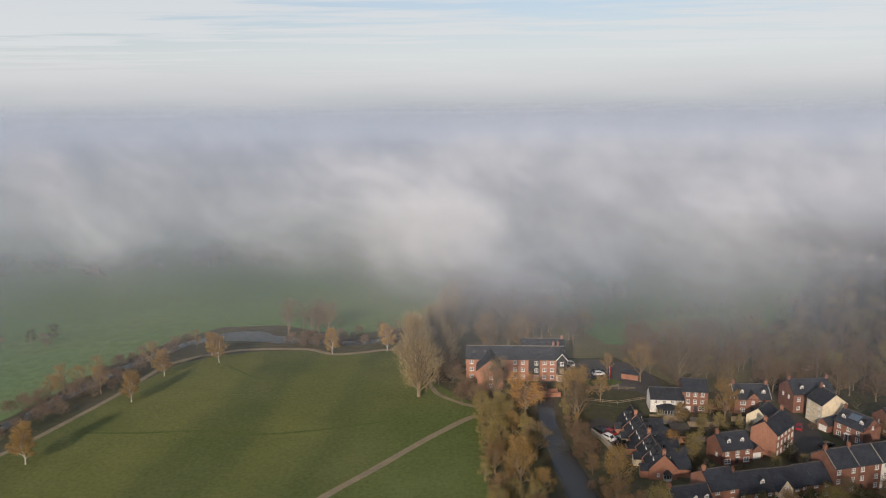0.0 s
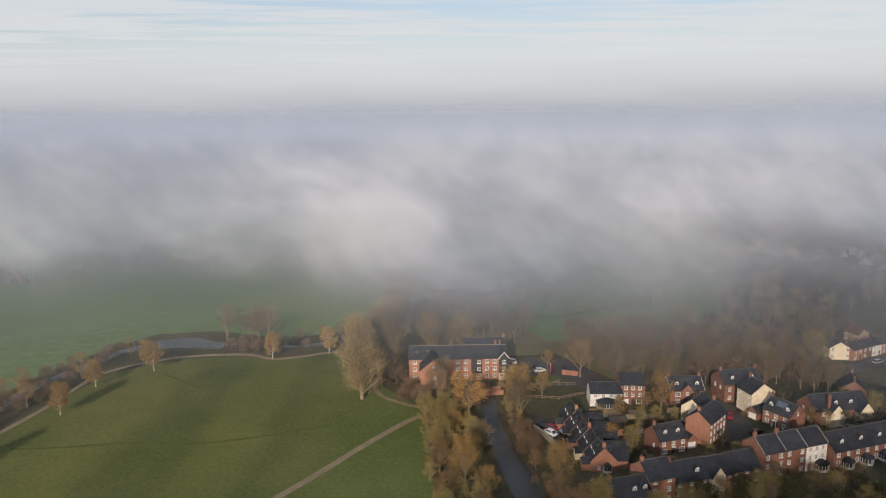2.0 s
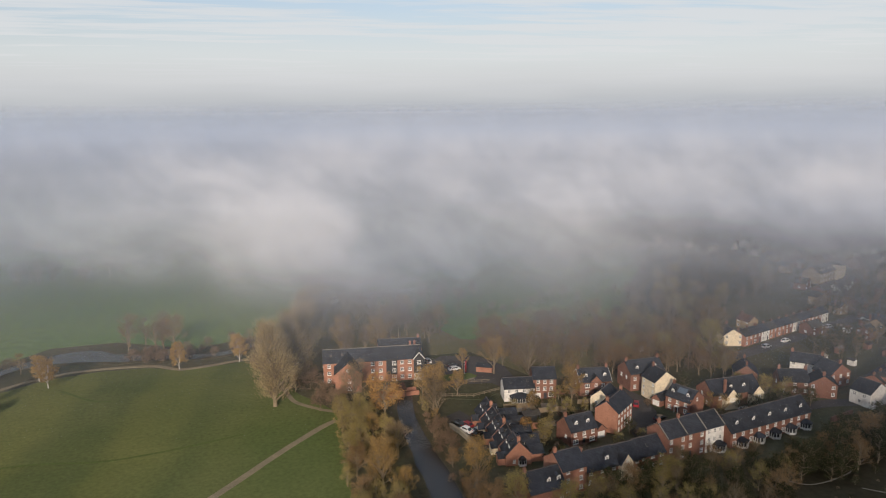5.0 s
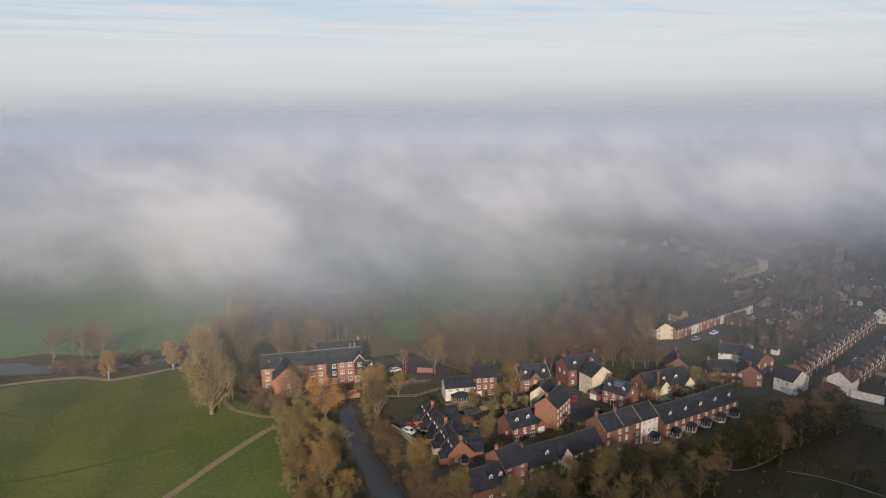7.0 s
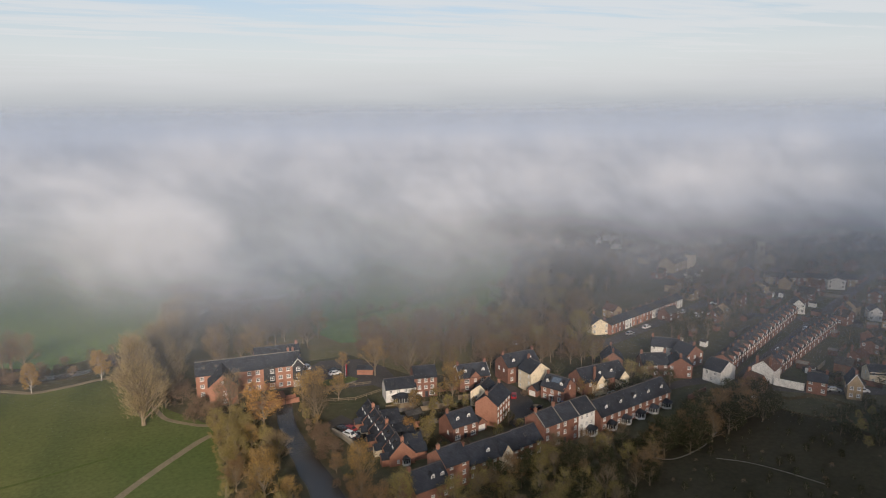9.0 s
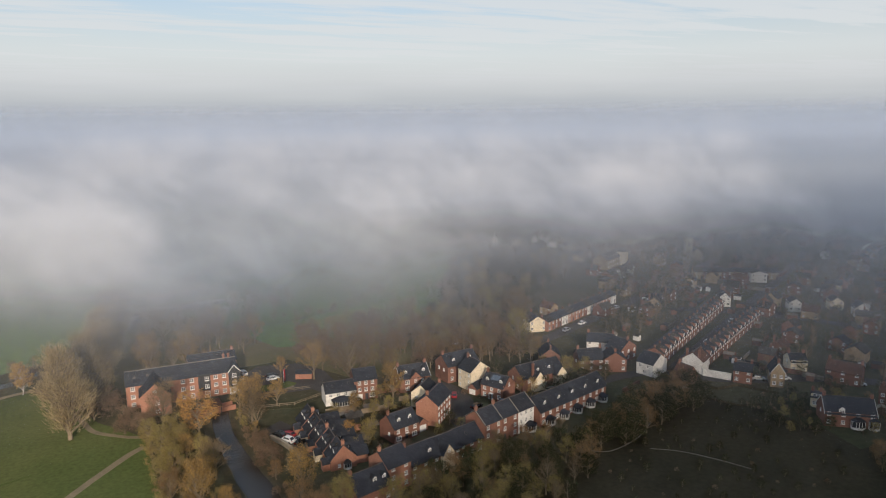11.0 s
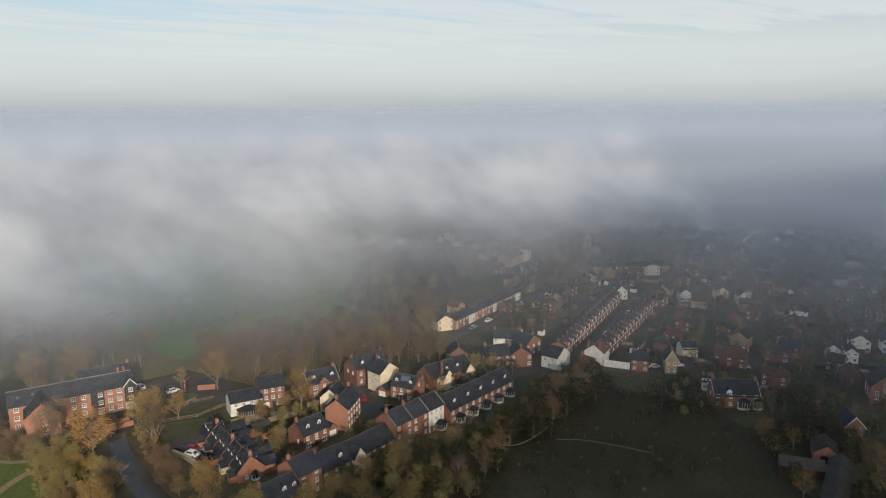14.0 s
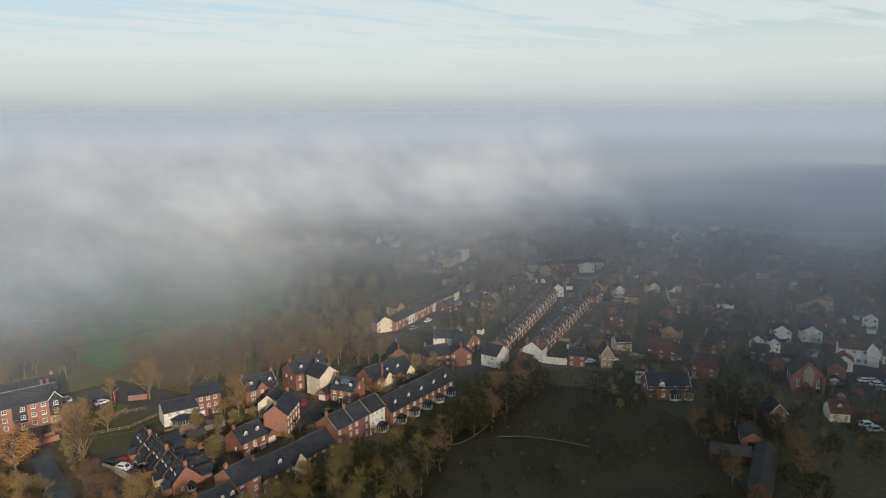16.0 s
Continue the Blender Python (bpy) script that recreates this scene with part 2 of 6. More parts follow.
class Shape:
    """Vertices and faces of one mesh; faces may take a second material."""

    def __init__(self):
        self.v, self.f, self.slots = [], [], []

    def face(self, *points, slot=0):
        n = len(self.v)
        self.v.extend(points)
        self.f.append(tuple(range(n, n + len(points))))
        self.slots.append(slot)

    def box(self, x0, x1, y0, y1, z0, z1, slot=0):
        n = len(self.v)
        self.v.extend([(x, y, z) for z in (z0, z1) for x, y in ((x0, y0), (x1, y0), (x1, y1), (x0, y1))])
        for q in ((3, 2, 1, 0), (4, 5, 6, 7), (0, 1, 5, 4), (1, 2, 6, 5), (2, 3, 7, 6), (3, 0, 4, 7)):
            self.f.append(tuple(n + k for k in q))
            self.slots.append(slot)
        return self

    def extrude(self, outline, axis, a, b, slot=0):
        """A closed outline in (across, z), drawn out along x or y from a to b."""
        n, k = len(self.v), len(outline)
        for at in (a, b):
            self.v.extend([(at, p, z) if axis == "x" else (p, at, z) for p, z in outline])
        self.f.append(tuple(range(n, n + k)))
        self.f.append(tuple(range(n + 2 * k - 1, n + k - 1, -1)))
        for i in range(k):
            j = (i + 1) % k
            self.f.append((n + j, n + i, n + k + i, n + k + j))
        self.slots.extend([slot] * (k + 2))
        return self

    def tube(self, path, radii, sides=5, cap=False):
        """A tapered tube along points."""
        n = len(self.v)
        for k, (p, r) in enumerate(zip(path, radii)):
            a, b = path[max(k - 1, 0)], path[min(k + 1, len(path) - 1)]
            way = Vector(b) - Vector(a)
            way = way.normalized() if way.length > 1e-6 else Vector((0, 0, 1))
            u = way.orthogonal().normalized()
            w = way.cross(u)
            for s in range(sides):
                c = 2 * math.pi * s / sides
                q = Vector(p) + (u * math.cos(c) + w * math.sin(c)) * r
                self.v.append((q.x, q.y, q.z))
        for k in range(len(path) - 1):
            for s in range(sides):
                i, j = n + k * sides + s, n + k * sides + (s + 1) % sides
                self.f.append((i, j, j + sides, i + sides))
                self.slots.append(0)
        if cap:
            self.f.append(tuple(range(n + (len(path) - 1) * sides, n + len(path) * sides)))
            self.slots.append(0)
        return self

    def mesh(self, name, *materials):
        me = bpy.data.meshes.new(name)
        me.from_pydata(self.v, [], self.f)
        for m in materials:
            me.materials.append(m)
        if any(self.slots):
            me.polygons.foreach_set("material_index", self.slots)
        me.update()
        return me


def put(name, mesh, parent, m=None, label=""):
    ob = new(name, mesh)
    ob.parent = parent
    if m is not None:
        ob.matrix_basis = m
    return tagged(ob, label)


def part(name, shape, material, parent, label="", m=None):
    return put(name, shape.mesh(name, *(material if isinstance(material, tuple) else (material,))), parent, m, label)


def thing(name, m, label, category, group="", kind=""):
    ob = new(name)
    ob.empty_display_size = 0.5
    ob.matrix_world = m
    return tagged(ob, label, category, group, kind)


KEPT = {}


def kept(key, make):
    if key not in KEPT:
        KEPT[key] = make()
    return KEPT[key]


def window_frame_mesh(w, h, bars=1, rows=1):
    s = Shape()
    t = 0.11
    s.box(-w / 2, w / 2, -0.05, 0.08, 0, t).box(-w / 2, w / 2, -0.05, 0.08, h - t, h)
    s.box(-w / 2, -w / 2 + t, -0.05, 0.08, t, h - t).box(w / 2 - t, w / 2, -0.05, 0.08, t, h - t)
    for k in range(bars):
        x = -w / 2 + w * (k + 1) / (bars + 1)
        s.box(x - 0.05, x + 0.05, -0.03, 0.07, t, h - t)
    for k in range(rows):
        z = h * (k + 1) / (rows + 1)
        s.box(-w / 2 + t, w / 2 - t, -0.028, 0.068, z - 0.045, z + 0.045)
    s.box(-w / 2 - 0.1, w / 2 + 0.1, -0.14, 0.02, -0.12, 0.0)
    return s.mesh("window", TRIM)


def window_pane_mesh(w, h):
    s = Shape()
    s.box(-w / 2 + 0.05, w / 2 - 0.05, 0.085, 0.11, 0.05, h - 0.05)
    return s.mesh("pane", PANE)


def plain_window_mesh(w, h):
    s = Shape()
    t = 0.1
    s.box(-w / 2, w / 2, -0.05, 0.08, -0.08, t).box(-w / 2, w / 2, -0.05, 0.08, h - t, h)
    for x in (-w / 2, -t / 2, w / 2 - t):
        s.box(x, x + t, -0.05, 0.08, t, h - t)
    s.box(-w / 2 + 0.05, w / 2 - 0.05, 0.04, 0.1, 0.05, h - 0.05, slot=1)
    return s.mesh("window", TRIM, PANE)


def add_window(parent, m, w, h, bars=1, rows=1, fine=True):
    if not fine:
        return put("window", kept(("plain", w, h), lambda: plain_window_mesh(w, h)), parent, m)
    ob = put("window", kept(("frame", w, h, bars, rows), lambda: window_frame_mesh(w, h, bars, rows)), parent, m)
    put("pane", kept(("pane", w, h), lambda: window_pane_mesh(w, h)), ob)
    return ob


def door_mesh(w, h):
    s = Shape()
    s.box(-w / 2, w / 2, 0.02, 0.09, 0, h)
    for x in (-w / 4, w / 4):
        for z in (0.15, h * 0.55):
            s.box(x - w * 0.17, x + w * 0.17, -0.0, 0.05, z, z + h * 0.32)
    return s.mesh("door", DOOR_PAINT)


def garage_mesh(w, h):
    s = Shape()
    s.box(-w / 2, w / 2, 0.02, 0.09, 0, h)
    for k in range(4):
        s.box(-w / 2 + 0.06, w / 2 - 0.06, -0.02, 0.05, 0.06 + k * h / 4, (k + 1) * h / 4 - 0.05)
    return s.mesh("garage_door", TRIM)


def faces_of(w, d):
    """Origin, heading and length of the four walls, seen from outside with the heading to the right."""
    return {"F": ((0, 0), 0, w), "R": ((w, 0), 90, d), "B": ((w, d), 180, w), "L": ((0, d), 270, d)}


def walled(shape, origin, heading, length, height, holes, base=0.0, reveal=0.13):
    """One wall, outer face, with openings that have reveals."""
    c, s = math.cos(radians(heading)), math.sin(radians(heading))

    def at(x, y, z):
        return (origin[0] + c * x - s * y, origin[1] + s * x + c * y, z)
    xs = sorted({0.0, length, *(round(v, 4) for x, z, w, h in holes for v in (x - w / 2, x + w / 2))})
    zs = sorted({base, height, *(round(v, 4) for x, z, w, h in holes for v in (z, z + h))})
    for x0, x1 in zip(xs, xs[1:]):
        for z0, z1 in zip(zs, zs[1:]):
            mx, mz = (x0 + x1) / 2, (z0 + z1) / 2
            if not any(abs(mx - x) < w / 2 and z < mz < z + h for x, z, w, h in holes):
                shape.face(at(x0, 0, z0), at(x1, 0, z0), at(x1, 0, z1), at(x0, 0, z1))
    for x, z, w, h in holes:
        a, b = x - w / 2, x + w / 2
        for (p, q), (r, t) in (((a, z), (b, z)), ((b, z), (b, z + h)), ((b, z + h), (a, z + h)), ((a, z + h), (a, z))):
            shape.face(at(p, 0, q), at(p, reveal, q), at(r, reveal, t), at(r, 0, t))
        shape.face(at(a, reveal, z), at(b, reveal, z), at(b, reveal, z + h), at(a, reveal, z + h))


def gable_outline(d, eaves, rise, over=0.35, thick=0.16):
    k = rise / (d / 2)
    return [(-over, eaves - over * k), (d / 2, eaves + rise), (d + over, eaves - over * k),
            (d + over, eaves - over * k + thick), (d / 2, eaves + rise + thick), (-over, eaves - over * k + thick)]


def rows_of(length, storeys, count, size=(1.0, 1.25), first=0.95, step=2.6, margin=1.1, skip=()):
    """A grid of windows on a wall: x, sill, width, height."""
    out = []
    for k in range(storeys):
        for i in range(count):
            if (k, i) in skip:
                continue
            x = length / 2 if count == 1 else margin + (length - 2 * margin) * i / (count - 1)
            out.append((x, first + k * step, *size))
    return out


def chimney(parent, x, y, z0, z1, brick, w=0.75, d=0.55, pots=2):
    s = Shape()
    s.box(x - w / 2, x + w / 2, y - d / 2, y + d / 2, z0, z1 - 0.3)
    s.box(x - w / 2 - 0.07, x + w / 2 + 0.07, y - d / 2 - 0.07, y + d / 2 + 0.07, z1 - 0.3, z1)
    ob = part("chimney", s, brick, parent)
    for k in range(pots):
        px = x + (k - (pots - 1) / 2) * 0.38
        p = Shape()
        p.tube([(px, y, z1), (px, y, z1 + 0.2), (px, y, z1 + 0.45)], [0.15, 0.12, 0.14], 6, True)
        part("chimney_pot", p, CHIMNEY_POT, ob)


def dormer(parent, m, w=1.1, h=1.15, roof=None, cheek=None):
    """A gabled dormer whose window looks along -y; its back runs into the roof."""
    s = Shape()
    s.box(-w / 2, w / 2, 0, 1.9, -0.25, h)
    s.extrude([(-w / 2, h), (w / 2, h), (0, h + w * 0.42)], "y", 0.0, 1.9)
    ob = part("dormer", s, cheek or SLATE, parent, m=m)
    s = Shape()
    s.face((-w / 2, -0.02, -0.1), (w / 2, -0.02, -0.1), (w / 2, -0.02, h), (0, -0.02, h + w * 0.4), (-w / 2, -0.02, h))
    part("dormer_front", s, TRIM, ob)
    r = Shape()
    e = [(-w / 2 - 0.18, h - 0.1), (0, h + w * 0.42 + 0.06), (w / 2 + 0.18, h - 0.1), (w / 2 + 0.18, h + 0.02), (0, h + w * 0.42 + 0.2),
         (-w / 2 - 0.18, h + 0.02)]
    r.extrude(e, "y", -0.2, 2.2)
    part("dormer_roof", r, roof or SLATE, ob)
    put("window", kept(("frame", w * 0.8, 0.95, 1, 1), lambda: window_frame_mesh(w * 0.8, 0.95, 1, 1)), ob, pose(0, -0.05, 0.1))
    s = Shape()
    s.box(-w * 0.38, w * 0.38, -0.045, -0.03, 0.12, 1.0)
    part("pane", s, PANE, ob)


HEIGHT_FIT = 0.9  # house heights are scaled down to fit the camera's view


def house(name, x, y, angle, w, d, eaves, rise, label, ridge="x", wall=None, roof=None, front=(), right=(), back=(), left=(), doors=(),
          garages=(), chimneys=(), dormers=(), skylights=(), group="", fine=True, bars=1, z=0.0, rake=False, category="house"):
    """A house whose front runs from (x, y) along the given angle; its depth lies behind. Openings are (x, sill, width, height)."""
    wall, roof = wall or BRICK, roof or SLATE
    ob = thing(name, pose(x, y, z, 0, 0, angle) @ Matrix.Diagonal((1, 1, HEIGHT_FIT, 1)), label, category, group)
    s = Shape()
    openings = {"F": list(front), "R": list(right), "B": list(back), "L": list(left)}
    solid = {"F": [(px, 0.0, pw, ph) for px, pw, ph in (*doors, *garages)]}
    for key, (o, heading, length) in faces_of(w, d).items():
        walled(s, o, heading, length, eaves, openings[key] + solid.get(key, []), base=-0.3)
    if ridge == "x":
        for px in (0.0, w):
            s.face((px, 0, eaves), (px, d, eaves), (px, d / 2, eaves + rise))
    else:
        for py in (0.0, d):
            s.face((0, py, eaves), (w, py, eaves), (w / 2, py, eaves + rise))
    part("wall", s, wall, ob)
    r = Shape()
    if ridge == "x":
        r.extrude(gable_outline(d, eaves, rise), "x", -0.18, w + 0.18)
    else:
        r.extrude(gable_outline(w, eaves, rise), "y", -0.18, d + 0.18)
    top = part("roof", r, roof, ob)
    if fine:
        t = Shape()
        if ridge == "x":
            t.box(-0.2, w + 0.2, d / 2 - 0.14, d / 2 + 0.14, eaves + rise + 0.08, eaves + rise + 0.24)
        else:
            t.box(w / 2 - 0.14, w / 2 + 0.14, -0.2, d + 0.2, eaves + rise + 0.08, eaves + rise + 0.24)
        part("ridge_tiles", t, LEADING, top)
        k = rise / ((d if ridge == "x" else w) / 2)
        for side in (-0.42, (d if ridge == "x" else w) + 0.3):
            g = Shape()
            if ridge == "x":
                g.box(-0.1, w + 0.1, side, side + 0.12, eaves - 0.35 * k - 0.02, eaves - 0.35 * k + 0.1)
            else:
                g.box(side, side + 0.12, -0.1, d + 0.1, eaves - 0.35 * k - 0.02, eaves - 0.35 * k + 0.1)
            part("gutter", g, CLADDING, top)
    if rake:
        span = w if ridge == "y" else d
        for py in ((-0.24,) if ridge == "y" else (-0.24, w + 0.16)):
            for lo, hi in ((0, span / 2), (span, span / 2)):
                b = Shape()
                over = -0.35 if lo == 0 else 0.35
                k = rise / (span / 2)
                b.extrude([(lo + over, eaves - 0.35 * k - 0.12), (hi, eaves + rise - 0.12), (hi, eaves + rise + 0.18), (lo + over, eaves - 0.35 * k + 0.18)],
                          "y" if ridge == "y" else "x", py, py + 0.08)
                part("bargeboard", b, TRIM, top)
    for key, (o, heading, length) in faces_of(w, d).items():
        face = pose(o[0], o[1], 0, 0, 0, heading)
        for px, sill, pw, ph in openings[key]:
            add_window(ob, face @ pose(px, 0.02, sill), pw, ph, bars, 1, fine)
        if key == "F":
            for px, pw, ph in doors:
                put("door", kept(("door", pw, ph), lambda: door_mesh(pw, ph)), ob, face @ pose(px, 0.02, 0))
            for px, pw, ph in garages:
                put("garage_door", kept(("garage", pw, ph), lambda: garage_mesh(pw, ph)), ob, face @ pose(px, 0.02, 0))
    k = rise / ((d if ridge == "x" else w) / 2)
    for px, py in chimneys:
        off = abs(py - d / 2) if ridge == "x" else abs(px - w / 2)
        chimney(ob, px, py, eaves + rise - off * k - 0.6, eaves + rise + (1.25 if fine else 0.9), (wall if wall in (BRICK, BRICK_OLD, BRICK_ORANGE) else BRICK) if fine else BRICK_OLD, pots=2 if fine else 1)
    for side, at in dormers:
        up = 1.25
        if ridge == "x":
            m = pose(at, up, eaves + up * k - 0.15) if side == "F" else pose(at, d - up, eaves + up * k - 0.15, 0, 0, 180)
        else:
            m = pose(up, at, eaves + up * k - 0.15, 0, 0, 270) if side == "L" else pose(w - up, at, eaves + up * k - 0.15, 0, 0, 90)
        dormer(ob, m, roof=roof)
    for side, at, frac in skylights:
        span = (d if ridge == "x" else w) / 2
        slope = math.degrees(math.atan(k))
        p = frac * span
        if ridge == "x":
            m = pose(at, p, eaves + p * k + 0.17, slope) if side == "F" else pose(at, d - p, eaves + p * k + 0.17, slope, 0, 180)
        else:
            m = pose(p, at, eaves + p * k + 0.17) @ pose(0, 0, 0, 0, 0, 270) @ pose(0, 0, 0, slope) if side == "L" else \
                pose(w - p, at, eaves + p * k + 0.17) @ pose(0, 0, 0, 0, 0, 90) @ pose(0, 0, 0, slope)
        f = Shape()
        f.box(-0.32, 0.32, -0.5, 0.5, 0, 0.07)
        sk = part("skylight", f, LEADING, ob, m=m)
        f = Shape()
        f.box(-0.25, 0.25, -0.43, 0.43, 0.06, 0.085)
        part("pane", f, PANE, sk)
    return ob


def bay(parent, m, w=2.6, d=1.6, h=2.3, roof=None):
    """A glazed bay or small conservatory with a hipped roof, standing out along -y."""
    c = d * 0.6
    base = [(-w / 2, 0), (-w / 2, -d + c * 0.6), (-w / 2 + c, -d), (w / 2 - c, -d), (w / 2, -d + c * 0.6), (w / 2, 0)]
    s = Shape()
    for (ax, ay), (bx, by) in zip(base, base[1:]):
        s.face((ax, ay, 0), (bx, by, 0), (bx, by, 0.7), (ax, ay, 0.7))
        s.face((ax, ay, h - 0.2), (bx, by, h - 0.2), (bx, by, h), (ax, ay, h))
        n = max(1, round(math.hypot(bx - ax, by - ay) / 0.8))
        for i in range(n + 1):
            px, py = ax + (bx - ax) * i / n, ay + (by - ay) * i / n
            s.box(px - 0.06, px + 0.06, py - 0.06, py + 0.06, 0.0, h)
    ob = part("bay_window", s, TRIM, parent, m=m)
    g = Shape()
    inner = [(px * 0.97, py * 0.97) for px, py in base]
    for (ax, ay), (bx, by) in zip(inner, inner[1:]):
        g.face((ax, ay, 0.1), (bx, by, 0.1), (bx, by, h), (ax, ay, h))
    part("pane", g, PANE, ob)
    r = Shape()
    wide = [(px * 1.1, py * 1.08 + (0.05 if py == 0 else 0)) for px, py in base]
    for (ax, ay), (bx, by) in zip(wide, wide[1:]):
        r.face((ax, ay, h), (bx, by, h), (bx * 0.25, min(by * 0.2, 0), h + 0.9), (ax * 0.25, min(ay * 0.2, 0), h + 0.9))
        r.face((ax, ay, h - 0.1), (bx, by, h - 0.1), (bx, by, h), (ax, ay, h))
    r.face(*[(px * 0.25, min(py * 0.2, 0), h + 0.9) for px, py in wide])
    part("bay_roof", r, roof or SLATE, ob)
    return ob


def patch(name, outline, z, material, label, category, kind="structure", thick=0.35):
    """A flat piece of ground with a real edge."""
    s = Shape()
    n = len(outline)
    s.face(*[(x, y, z) for x, y in outline])
    for k in range(n):
        (ax, ay), (bx, by) = outline[k], outline[(k + 1) % n]
        s.face((ax, ay, z - thick), (bx, by, z - thick), (bx, by, z), (ax, ay, z))
    ob = new(name, s.mesh(name, material))
    return tagged(ob, label, category, "", kind)


def smooth_line(points, steps=8):
    """A smooth curve through points (Catmull-Rom)."""
    pts = [Vector(p) for p in points]
    pts = [pts[0] * 2 - pts[1], *pts, pts[-1] * 2 - pts[-2]]
    out = []
    for a, b, c, d in zip(pts, pts[1:], pts[2:], pts[3:]):
        for k in range(steps):
            t = k / steps
            out.append(0.5 * (2 * b + (c - a) * t + (2 * a - 5 * b + 4 * c - d) * t * t + (3 * b - a - 3 * c + d) * t ** 3))
    return [*out, pts[-2]]


def ribbon(name, points, width, z, material, label, category, kind="structure", wobble=0.0, smooth=True, thick=0.3):
    """A strip of ground along a curve; width may be one number or one per point."""
    widths = width if isinstance(width, (list, tuple)) else [width] * len(points)
    line = smooth_line([(x, y, w) for (x, y), w in zip(points, widths)]) if smooth else [Vector((x, y, w)) for (x, y), w in zip(points, widths)]
    s = Shape()
    edges = []
    for k, p in enumerate(line):
        a, b = line[max(k - 1, 0)], line[min(k + 1, len(line) - 1)]
        u = Vector((b.x - a.x, b.y - a.y)).normalized()
        n = Vector((-u.y, u.x))
        j = 1 + wobble * noise.noise((p.x * 0.15, p.y * 0.15, z)), 1 + wobble * noise.noise((p.x * 0.15, p.y * 0.15, z + 9))
        edges.append(((p.x + n.x * p.z / 2 * j[0], p.y + n.y * p.z / 2 * j[0]), (p.x - n.x * p.z / 2 * j[1], p.y - n.y * p.z / 2 * j[1])))
    for (l0, r0), (l1, r1) in zip(edges, edges[1:]):
        s.face((*r0, z), (*r1, z), (*l1, z), (*l0, z))
        s.face((*l0, z), (*l1, z), (*l1, z - thick), (*l0, z - thick))
        s.face((*r1, z), (*r0, z), (*r0, z - thick), (*r1, z - thick))
    return tagged(new(name, s.mesh(name, material)), label, category, "", kind)

# ---- the land ----


def spaced(lo, hi, near, step, grow):
    """Grid lines that are dense near the origin and widen outwards."""
    out, at, s = [0.0], 0.0, step
    while at < hi:
        s = s if at < near else s * grow
        at += s
        out.append(min(at, hi))
    at, s = 0.0, step
    while at > lo:
        s = s if at > -near else s * grow
        at -= s
        out.insert(0, max(at, lo))
    return out


def sheet(xs, ys, height):
    s = Shape()
    s.v = [(x, y, height(x, y)) for y in ys for x in xs]
    n = len(xs)
    s.f = [(j * n + i, j * n + i + 1, (j + 1) * n + i + 1, (j + 1) * n + i) for j in range(len(ys) - 1) for i in range(n - 1)]
    s.slots = [0] * len(s.f)
    return s


def rolling(x, y):
    far = max(0.0, math.hypot(x, y) - 650) / 1000
    return -0.06 + min(far, 1.0) * 9 * noise.noise((x * 0.0011, y * 0.0011, 3.3))


WIDE = spaced(-40000, 40000, 700, 60, 1.25)
ground = tagged(new("ground", sheet(WIDE, WIDE, rolling).mesh("ground", EARTH)), "dark rough ground of gardens, scrub and soil under fog", "ground", "", "structure")

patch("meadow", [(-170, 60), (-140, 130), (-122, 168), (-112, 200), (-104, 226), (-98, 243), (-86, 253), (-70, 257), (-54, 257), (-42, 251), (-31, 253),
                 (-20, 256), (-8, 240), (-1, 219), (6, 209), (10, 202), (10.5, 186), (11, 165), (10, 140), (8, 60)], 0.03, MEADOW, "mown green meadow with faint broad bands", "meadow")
patch("west_pasture", [(-1500, 60), (-190, 60), (-150, 150), (-132, 200), (-124, 240), (-112, 268), (-96, 290), (-72, 292), (-40, 276), (-16, 288),
                       (8, 330), (22, 372), (60, 420), (160, 640), (100, 900), (-1500, 900)], 0.02, FIELD, "wide damp green pasture beyond the river", "field")
patch("north_pasture", [(38, 330), (52, 296), (64, 262), (84, 254), (110, 258), (146, 280), (168, 322), (196, 362), (222, 400), (236, 440), (230, 520), (170, 640), (140, 600), (66, 424), (40, 385)],
      0.025, FIELD, "green pasture between woods with dark ditches", "field")
patch("mill_bank", [(-4, 246), (2, 238), (40, 246), (64, 246), (80, 212), (100, 214), (118, 240), (110, 258), (84, 254), (64, 262), (52, 296), (38, 330), (20, 326), (6, 300)], 0.015, ROUGH,
      "rough brown grass under leafless trees", "grass")
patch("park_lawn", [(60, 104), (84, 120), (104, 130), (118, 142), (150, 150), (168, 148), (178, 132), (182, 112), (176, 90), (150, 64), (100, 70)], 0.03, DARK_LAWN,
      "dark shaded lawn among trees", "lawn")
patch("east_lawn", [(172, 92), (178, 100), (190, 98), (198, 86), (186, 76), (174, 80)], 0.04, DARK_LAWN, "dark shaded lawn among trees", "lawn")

# river past the mill, and the stream with its pools round the meadow
ribbon("river_bank", [(34, 60), (33, 110), (32.6, 149), (31.4, 165), (30.6, 178), (30.4, 190), (31.5, 202), (33, 212)], [14, 14, 13, 12, 11, 9.5, 9, 8], 0.04,
       MUD, "muddy grass bank beside the river", "river bank", wobble=0.25)
ribbon("river", [(34, 60), (33.2, 110), (32.4, 149), (31.4, 165), (30.8, 178), (30.6, 190), (31.5, 202), (33, 212)], [8, 7.8, 7.4, 6.6, 5.8, 5.2, 5, 5], 0.10,
       WATER, "dark still river between wooded banks", "river", wobble=0.15, thick=0.5)
STREAM = [(-170, 120), (-146, 160), (-129, 194), (-124, 212), (-117, 238), (-108, 257), (-100, 270), (-83, 276), (-68, 271), (-50, 267), (-33, 266), (-21, 273),
          (-4, 300), (14, 332), (34, 342), (60, 350)]
